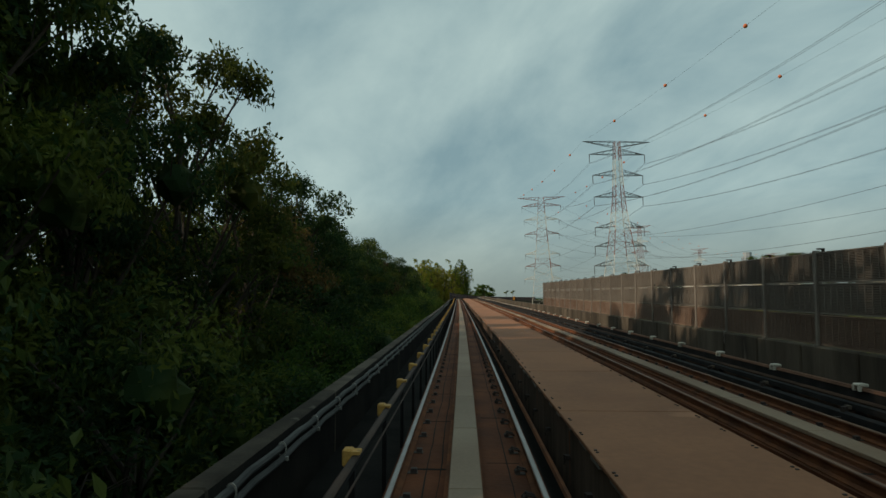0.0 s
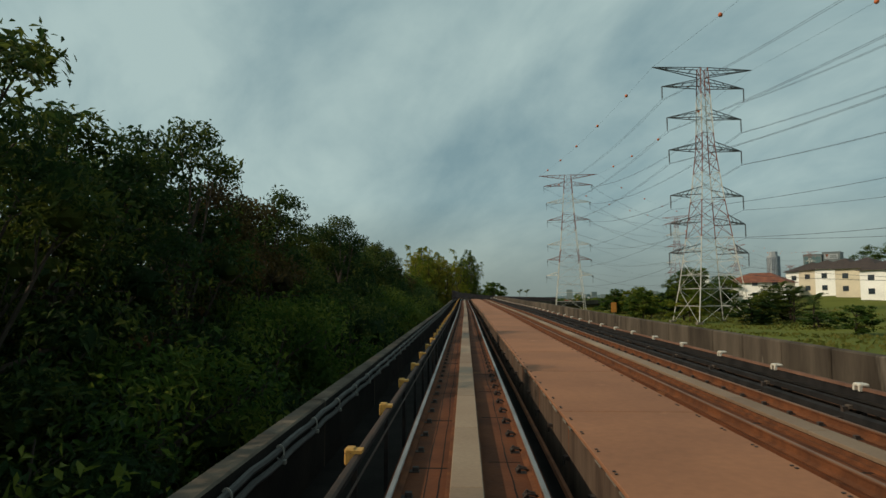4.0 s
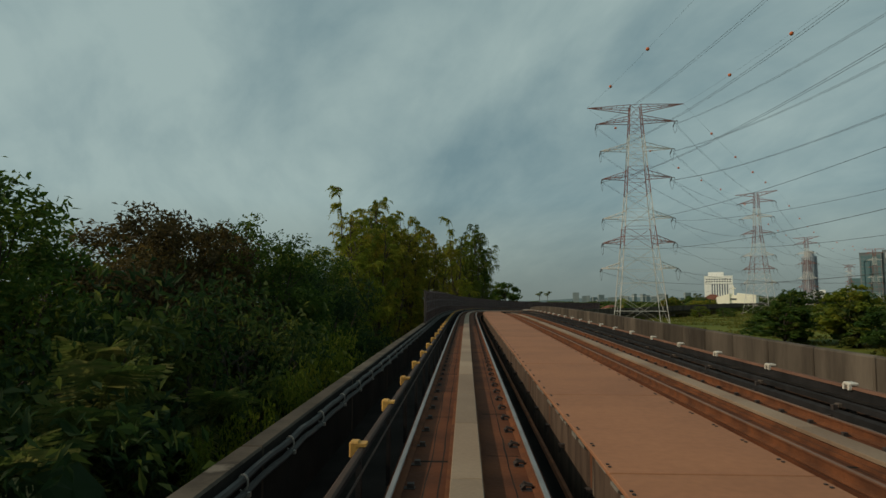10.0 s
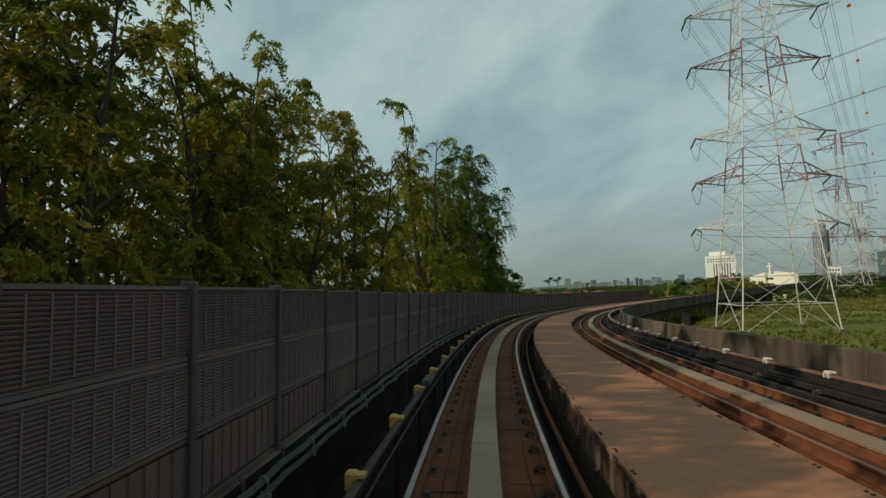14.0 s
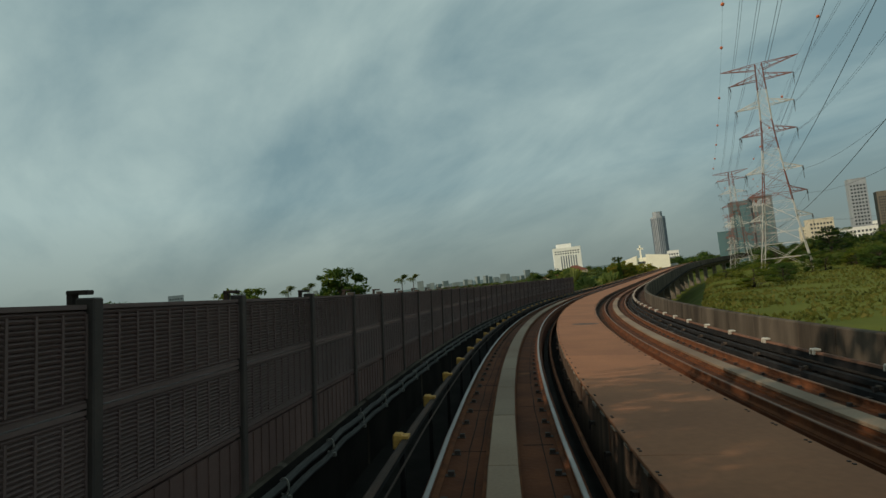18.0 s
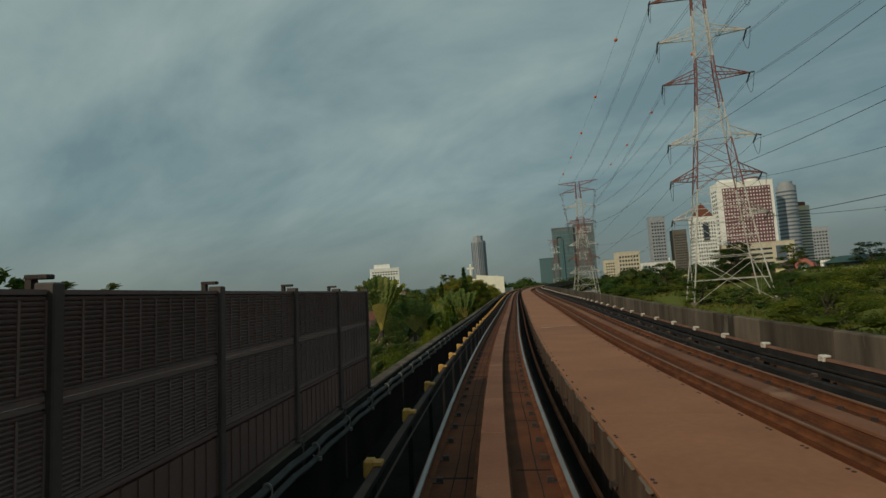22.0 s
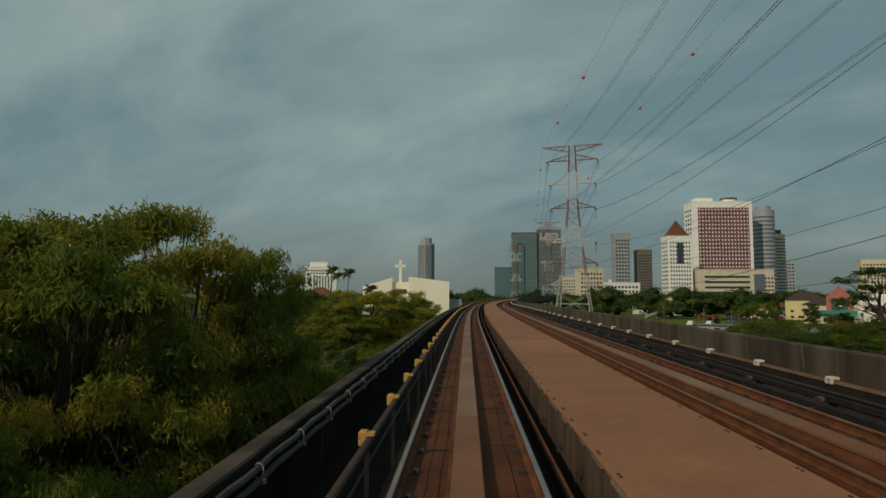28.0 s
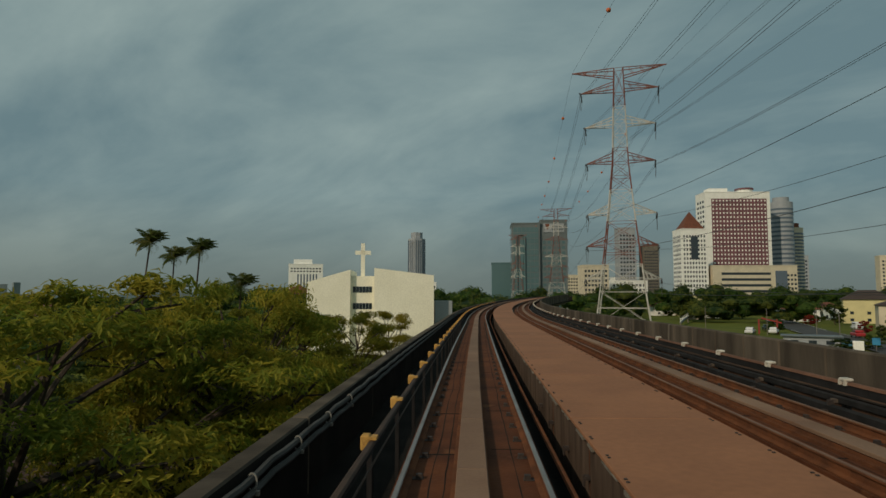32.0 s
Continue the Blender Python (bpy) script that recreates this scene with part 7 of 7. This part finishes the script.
sheet_roof((-2.6, 2.6, 2.5), (-0.64, 2.6, 2.5), (-0.64, -4.0, 1.6), (-2.6, -4.0, 1.6), 3, TIN_R, "roof", carport)
for xx in (-2.4, 2.6):
    for yy, h in ((2.4, 2.35), (-3.7, 1.55)):
        part("pole", box((xx, yy, h / 2 - 0.3), (0.08, 0.08, h + 0.6)), POST_G, carport)
# shrubs and trees closing in on the houses below the line
garden = np.random.default_rng(88)
for k in range(64):
    s, d = garden.uniform(384, 452), garden.uniform(-22, -5.2)
    x, y = ground_at(s, d)
    if 35 < x < 52 and 386 < y < 424:
        continue
    tree(BUSH, x, y, land(x, y) + garden.uniform(2.6, 4.4) + 0.8 * (s > 402) + 1.2 * (d > -11) * (s > 396), garden.uniform(1.8, 2.8), int(garden.integers(0, 4)), garden.uniform(0, 6), "leafy green garden shrub below the viaduct", "bush", "garden shrubs")
for x, y, top, r in ((33, 402, 6.5, 3.2), (35, 411, 7.2, 3.6), (36.5, 420, 6.8, 3.4), (29, 414, 7.6, 4.0), (31, 396, 5.6, 3.0), (40, 430, 7.0, 3.6), (27, 405, 6.8, 3.6), (56, 424, 7.6, 3.4), (60, 418, 7.0, 3.0), (53.5, 410, 6.4, 2.4), (54, 404, 6.2, 2.4), (52.0, 399.5, 5.2, 2.0)):
    tree(THICK, x, y, top, r, int(x) % 3, x, "dense dark green tree beside the pink house", "tree", "garden trees")

# white canopy and terrace block behind the pylon on the knoll
tent = empty("canopy_tent", "white peaked canopy tent on poles", "tent", at=(190, 452, land(190, 452)))
bm = bmesh.new()
tp = bm.verts.new((0, 0, 6.2)); rr = [bm.verts.new(p) for p in ((-3, -3, 3.2), (3, -3, 3.2), (3, 3, 3.2), (-3, 3, 3.2))]
for k in range(4):
    bm.faces.new((rr[k], rr[(k + 1) % 4], tp))
part("canopy", bm, WHITE, tent)
for sx in (-2.9, 2.9):
    for sy in (-2.9, 2.9):
        part("pole", box((sx, sy, 1.4), (0.12, 0.12, 3.6)), PYL_W, tent)

# road with parked cars to the right of the last stretch
def ribbon(name, label, pts, width, lift, material):
    """A strip of paving that follows a line of places."""
    bm = bmesh.new()
    old = None
    for k, (x, y) in enumerate(pts):
        a, b = Vector((*pts[max(k - 1, 0)], 0)), Vector((*pts[min(k + 1, len(pts) - 1)], 0))
        nn = (b - a).normalized().cross(Vector((0, 0, 1)))
        now = [bm.verts.new((x + nn.x * o, y + nn.y * o, land(x, y) + lift)) for o in (-width / 2, width / 2)]
        if old:
            bm.faces.new((old[0], old[1], now[1], now[0]))
        old = now
    return tagged(part(name, bm, material), label, "road", kind="structure")


ROADWAY = [(236, 500), (248, 510), (262, 519), (277, 529.5), (294, 543.5), (308, 555), (323, 566), (345, 581), (366, 594), (392, 612), (416, 628)]
ribbon("road", "grey asphalt road past the houses", ROADWAY, 11.0, 0.35, ASPHALT)
ribbon("road", "grey asphalt side road by the shops", [(268, 522), (290, 524), (316, 530), (345, 538)], 10.0, 0.34, ASPHALT)
LINE = mat("worn_white_road_paint", (0.55, 0.55, 0.52), (0.40, 0.40, 0.38), 0.85, 0.8, 12, 0.05)
for o in (-5.0, 5.0):
    ribbon("road_line", "white painted line along the road", [(x + o * 0.62, y - o * 0.78) for x, y in ROADWAY], 0.22, 0.36, LINE)
CARW, CARR = mat("white_car_paint", (0.7, 0.7, 0.7), (0.65, 0.65, 0.65), 0.3, 1, 10, 0), mat("red_car_paint", (0.35, 0.03, 0.035), (0.3, 0.03, 0.03), 0.3, 1, 10, 0)


def car(x, y, turn, paint, label, van=False):
    z = land(x, y) + 0.35
    root = empty("car", label, "car", group="cars", at=(x, y, z))
    root.rotation_euler = (0, 0, radians(turn))
    root.scale = (1.3, 1.3, 1.3)
    part("body", box((0, 0, 0.62), (4.3, 1.75, 0.7), 0.16), paint, root)
    part("cabin", box((-0.1, 0, 1.22 if not van else 1.45), (2.3 if not van else 3.6, 1.55, 0.55 if not van else 1.0), 0.18), paint, root)
    part("window", box((-0.1, 0, 1.24 if not van else 1.6), (2.0 if not van else 3.3, 1.60, 0.36), 0.08), GLASS_D, root)
    for sx in (-1.35, 1.35):
        for sy in (-0.8, 0.8):
            bm = bmesh.new(); add_bar(bm, (sx, sy - 0.1, 0.32), (sx, sy + 0.1, 0.32), 0.32, 14)
            wh = part("wheel", bm, BLACK, root)
            bm = bmesh.new(); add_bar(bm, (sx, sy - 0.115, 0.32), (sx, sy + 0.115, 0.32), 0.19, 10)
            part("rim", bm, CLIP, wh)


CARD, CARS = mat("dark_green_car_paint", (0.020, 0.035, 0.035), (0.016, 0.028, 0.028), 0.3, 1, 10, 0), mat("silver_car_paint", (0.42, 0.42, 0.40), (0.38, 0.38, 0.36), 0.3, 1, 10, 0, metal=0.3)
car(297.0, 571.5, 22, CARW, "white car parked beside the road")
car(303.5, 568.0, 22, CARW, "white car parked beside the red gate")
car(301.6, 544.6, 38, CARR, "dark red car on the road")
car(346.0, 563.5, 38, CARW, "white van standing by the houses", True)
car(262.5, 518.5, 20, CARD, "dark green van at the junction", True)
car(277.5, 521.8, 15, CARD, "dark car at the junction")
car(306.0, 531.0, 12, CARD, "dark car parked before the shops")
car(275.0, 515.0, 18, CARS, "silver car at the junction")
car(318.0, 578.0, 40, CARD, "dark car parked on the grass")
# small sheds, box and sign on the verge
z = land(259, 536)
low_shed = empty("verge_shed", "low grey shed with flat roof and blue side", "shed", at=(259.5, 536.0, z))
low_shed.rotation_euler = (0, 0, radians(-62))
part("wall", box((0, 0, 1.2), (10.5, 4.5, 3.0)), GREYB, low_shed)
part("roof", box((0, 0, 2.85), (11.6, 5.6, 0.28), 0.04), DKGREY, low_shed)
for xx in (-3.2, 0.2, 3.4):
    part("window", box((xx, -2.26, 1.6), (1.5, 0.12, 0.8)), GLASS_D, low_shed)
BLUE_S = mat("faded_blue_sheet", (0.06, 0.20, 0.27), (0.045, 0.15, 0.21), 0.6, 0.8, 8, 0.05)
part("side_sheet", box((6.6, -0.4, 0.9), (2.4, 4.0, 2.0)), BLUE_S, low_shed, "faded blue sheet side")
cab = empty("utility_box", "white roadside utility cabinet", "utility cabinet", at=(257.0, 525.8, land(257, 526)))
cab.rotation_euler = (0, 0, radians(-62))
part("body", box((0, 0, 1.15), (1.9, 1.0, 2.5), 0.05), WHITE, cab)
part("door", box((-0.46, -0.51, 1.2), (0.85, 0.05, 2.1)), WHITE, cab)
part("door", box((0.46, -0.51, 1.2), (0.85, 0.05, 2.1)), WHITE, cab)
sgn = empty("road_sign", "blue road sign on a pole", "road sign", at=(259.5, 523.6, land(259, 524)))
sgn.rotation_euler = (0, 0, radians(-62))
bm = bmesh.new(); add_bar(bm, (0, 0, -0.3), (0, 0, 2.6), 0.06, 6); part("pole", bm, POST_G, sgn)
part("panel", box((0, -0.08, 2.3), (1.35, 0.06, 1.4), 0.02), mat("blue_sign_panel", (0.04, 0.24, 0.42), (0.035, 0.21, 0.37), 0.5, 1, 8, 0), sgn)
gate = empty("gate_frame", "red painted steel gate frame beside the road", "gate", at=(305.0, 570.5, land(305, 570)))
gate.rotation_euler = (0, 0, radians(-40))
GATE_R = mat("red_gate_paint", (0.33, 0.05, 0.035), (0.27, 0.04, 0.03), 0.6, 2, 12, 0.05)
for xx in (-2.6, 2.6):
    part("post", box((xx, 0, 2.0), (0.4, 0.4, 5.0), 0.03), GATE_R, gate)
part("beam", box((0, 0, 4.3), (5.9, 0.35, 0.45), 0, Matrix.Rotation(radians(14), 4, "Y")), GATE_R, gate)
# curved footbridge rail rising behind the cars
bm, posts = bmesh.new(), bmesh.new()
rail_pts = []
for k in range(13):
    u = k / 12
    x, y = 322 + 150 * u, 613 + 64 * u + 10 * math.sin(math.pi * u)
    rail_pts.append(Vector((x, y, land(x, y) + 1.4 + 4.2 * u)))
bridge = empty("footbridge", "grey footbridge ramp with white posts and rail", "footbridge", kind="structure")
add_tube(bm, rail_pts, 0.45, 4); part("deck", bm, DKGREY, bridge)
bm = bmesh.new(); add_tube(bm, [q + Vector((0, 0, 1.6)) for q in rail_pts], 0.10, 4); part("rail", bm, POST_G, bridge)
for a, b in zip(rail_pts, rail_pts[1:]):
    for u in (0.0, 0.5):
        q = a.lerp(b, u)
        bm = bmesh.new(); add_bar(bm, q + Vector((0, 0, 0.2)), q + Vector((0, 0, 1.7)), 0.13, 4); part("post", bm, WHITE, bridge)
for q in rail_pts[::3]:
    bm = bmesh.new(); add_bar(bm, (q.x, q.y, land(q.x, q.y) - 0.4), q, 0.35, 6); part("support", bm, CONCRETE, bridge)


def gabled(x, y, turn, w, d, h, rise, wall, roof, label):
    """A house with a gable to the front and a porch roof."""
    z = land(x, y)
    root = empty("house", label, "house", group="houses", at=(x, y, z))
    root.rotation_euler = (0, 0, radians(turn))
    bm = bmesh.new()
    prof = ((-w / 2, -0.6), (w / 2, -0.6), (w / 2, h), (0, h + rise), (-w / 2, h))
    fr, bk = [bm.verts.new((a, -d / 2, b)) for a, b in prof], [bm.verts.new((a, d / 2, b)) for a, b in prof]
    bm.faces.new(fr); bm.faces.new(bk[::-1])
    for k in range(5):
        bm.faces.new((fr[(k + 1) % 5], fr[k], bk[k], bk[(k + 1) % 5]))
    part("wall", bm, wall, root)
    k = rise / (w / 2)
    for sx in (-1, 1):
        sheet_roof((0, -d / 2 - 0.9, h + rise + 0.25), (0, d / 2 + 0.9, h + rise + 0.25), (sx * (w / 2 + 1.2), d / 2 + 0.9, h - 1.2 * k + 0.25), (sx * (w / 2 + 1.2), -d / 2 - 0.9, h - 1.2 * k + 0.25), 14, roof, "roof", root, 0.2)
    sheet_roof((-w / 2 - 0.6, -d / 2, h * 0.56), (w / 2 + 0.6, -d / 2, h * 0.56), (w / 2 + 0.6, -d / 2 - 3.2, h * 0.40), (-w / 2 - 0.6, -d / 2 - 3.2, h * 0.40), 10, TILE_B, "porch_roof", root, 0.15)
    for sx in (-0.27, 0.27):
        for zz in (0.2, 0.72):
            part("window", box((sx * w, -d / 2 - 0.03, h * zz + 0.4), (w * 0.22, 0.16, h * 0.18)), GLASS_D, root)
    return root


YELLOWW = mat("pale_yellow_render", (0.66, 0.58, 0.30), (0.57, 0.50, 0.26), 0.85, 0.25, 4, 0.03)
gabled(441, 690, -50, 17, 14, 8.0, 4.2, YELLOWW, TILE_B, "pale yellow gabled house with brown roof behind trees")
gabled(462, 688, -38, 14, 12, 7.0, 3.6, CREAM, TILE_R, "cream gabled house with red roof behind trees")
gabled(452, 640, -55, 13, 11, 6.5, 3.4, WHITE, TILE_R, "white gabled house with red roof by the road")
house(414, 588, -62, 18, 12, 10.0, YELLOWW, TILE_B, "pale yellow two-storey house with brown roof by the road", 4.0)
house(386, 560, -62, 14, 11, 8.5, YELLOWW, TILE_B, "pale yellow two-storey house with brown roof by the road", 3.6)
# shop with a pink wall, green sign and awning, and the white billboard box beside it
shop = empty("shop", "pink-walled shop with green sign and green awning", "shop", at=(362, 548, land(362, 548)))
shop.rotation_euler = (0, 0, radians(-68))
PINKR = mat("salmon_red_wall", (0.42, 0.15, 0.12), (0.36, 0.12, 0.10), 0.8, 0.4, 5, 0.03)
part("wall", box((0, 0, 5.5), (9, 8, 13), 0.05), PINKR, shop)
part("gable", box((0, 0, 0), (6.4, 0.5, 6.4), 0, Matrix.Translation((0, -3.9, 11.4)) @ Matrix.Rotation(radians(45), 4, "Y")), PINKR, shop)
part("sign_board", box((0, -4.1, 8.6), (5.6, 0.3, 4.6), 0.05), GREEN_S, shop, "green sign board")
part("mark", box((0, -4.28, 8.8), (2.4, 0.08, 2.4), 0.3), WHITE, shop)
sheet_roof((-8, -4.0, 6.0), (6, -4.0, 6.0), (6, -8.5, 3.6), (-8, -8.5, 3.6), 10, mat("green_awning", (0.03, 0.22, 0.16), (0.025, 0.18, 0.13), 0.8, 1, 8, 0.05), "awning", shop)
for xx in (-7.6, -1, 5.6):
    part("pole", box((xx, -8.2, 1.4), (0.25, 0.25, 5.0)), PYL_W, shop)
board = empty("billboard_box", "white ribbed sign box on columns with a lettered strip", "billboard", at=(374, 538, land(374, 538)))
board.rotation_euler = (0, 0, radians(-68))
part("box", box((0, 0, 9.5), (15, 5, 6.5), 0.05), WHITE, board)
for k in range(15):
    part("rib", box((-7.0 + k, -2.56, 9.8), (0.22, 0.12, 5.6)), GREYB, board)
strip = part("strip", box((0, -2.75, 6.0), (15.6, 0.4, 1.7), 0.03), WHITE, board)
for k in range(6):
    part("lettering", box((-5.4 + 2.1 * k, -2.97, 6.0), (1.5, 0.06, 0.7)), MAROON, strip)
for xx in (-6.5, 0, 6.5):
    part("column", box((xx, 0, 2.5), (0.9, 0.9, 7.0)), GREYB, board)
# verge trees, red and yellow shrubs, embankment growth
for x, y, top, r, lab, mat_k in ((381, 586, 9.0, 4.6, "dark round tree by the road", 0), (370, 590, 4.2, 2.6, "clipped red-leaved garden shrub", 9), (326, 553, 4.2, 2.0, "clipped red-leaved garden shrub", 9), (300, 538.5, 4.0, 1.5, "small yellow-green roadside shrub", 2), (311, 571, 4.4, 2.6, "clipped round green bush", 1), (477, 684, 15, 9.0, "broad round green tree before the houses", 1), (338, 548, 7.5, 3.6, "leafy tree before the yellow house", 1), (350, 553, 8.5, 3.4, "leafy tree before the yellow house", 3), (425, 650, 9, 5, "round green tree by the road", 1), (436, 664, 10, 5.6, "round green tree by the road", 1), (266, 527, 3.2, 2.2, "clipped round green bush", 1)):
    t0 = tree(FAR if mat_k != 9 else REDBUSH, x, y, land(x, y) + top, r, mat_k if mat_k != 9 else 0, x, lab, "tree" if top > 5 else "bush", "verge plants")
slope = np.random.default_rng(404)
for k in range(26):
    x, y = ground_at(slope.uniform(474, 502), slope.uniform(20, 44))
    tree(BUSH, x, y, 7.6 + slope.uniform(0, 2.2), slope.uniform(2.4, 3.6), 1 + int(slope.integers(0, 3)), slope.uniform(0, 6), "lush green bush on the slope above the road", "bush", "bank bushes")
for x, y in ((283, 546), (300, 568), (268, 534), (318, 600)):
    z = land(x, y)
    lamp = empty("street_lamp", "thin grey street lamp on a pole", "street lamp", group="street lamps", at=(x, y, z))
    bm = bmesh.new(); add_tube(bm, [(0, 0, -0.2), (0, 0, 6.5), (0.5, 0.3, 7.4), (1.8, 1.0, 7.7)], [0.10, 0.08, 0.06, 0.05], 6)
    pole = part("pole", bm, POST_G, lamp)
    part("head", box((2.0, 1.1, 7.68), (0.7, 0.3, 0.14), 0.04), CABLE, pole)
# long white two-storey block and the terrace on the knoll
tw = empty("terrace_building", "white terraced building with balconies and dark openings", "building", at=(205.5, 421.5, land(200, 425)))
tw.rotation_euler = (0, 0, radians(-55))
part("wall", box((0, 0, 8.5), (14, 10, 21), 0.1), WHITE, tw)
part("roof", hip_roof(14, 10, 3.0, 19), TILE_B, tw)
for z in (9.0, 12.4, 15.8):
    part("balcony", box((0, -5.6, z), (14.4, 1.4, 0.25)), WHITE, tw)
    part("railing", box((0, -6.2, z + 0.6), (14.4, 0.08, 0.9)), CREAM, tw)
    for k in range(4):
        part("window", box((-5.2 + 3.5 * k, -4.99, z + 1.6), (1.7, 0.16, 1.9)), GLASS_D, tw)
pav = empty("pavilion", "low pavilion with dark green sheet roof", "shed", at=(189.0, 428.5, land(189, 428.5)))
pav.rotation_euler = (0, 0, radians(-55))
part("wall", box((0, 0, 2.4), (15, 5, 6.0)), DKGREY, pav)
part("roof", hip_roof(15, 6, 1.5, 5.4, 0.8), mat("dark_green_sheet", (0.03, 0.07, 0.06), (0.02, 0.05, 0.045), 0.5, 1, 8, 0.05), pav)
arena = empty("long_building", "long low white building with dark window strip", "building", at=(420.0, 545.0, 0.5))
arena.rotation_euler = (0, 0, radians(-55))
part("wall", box((0, 0, 5.5), (38, 12, 13)), WHITE, arena)
part("roof", box((0, 0, 12.2), (39, 13, 0.5)), GREYB, arena)
grid_windows(arena, face(38, 12, 0), 36, 4.5, 12, 1, (0.8, 0.8), GLASS_D, 5.0)
# arrow scratched on the walkway in white
arrow = bmesh.new()
for (s0, d0), (s1, d1) in (((384.0, 1.72), (385.0, 3.35)), ((384.1, 1.75), (384.1, 2.2)), ((384.1, 1.75), (384.5, 2.05)), ((384.95, 3.32), (384.9, 2.85)), ((384.95, 3.32), (384.5, 3.05))):
    a, b = at(s0, d0, 0.072), at(s1, d1, 0.072)
    w = (b - a).normalized().cross(Vector((0, 0, 1))) * 0.016
    arrow.faces.new([arrow.verts.new(p) for p in (a - w, b - w, b + w, a + w)])
part("arrow_mark", arrow, WHITEINS, walkway, "white double arrow scratched on the slab")
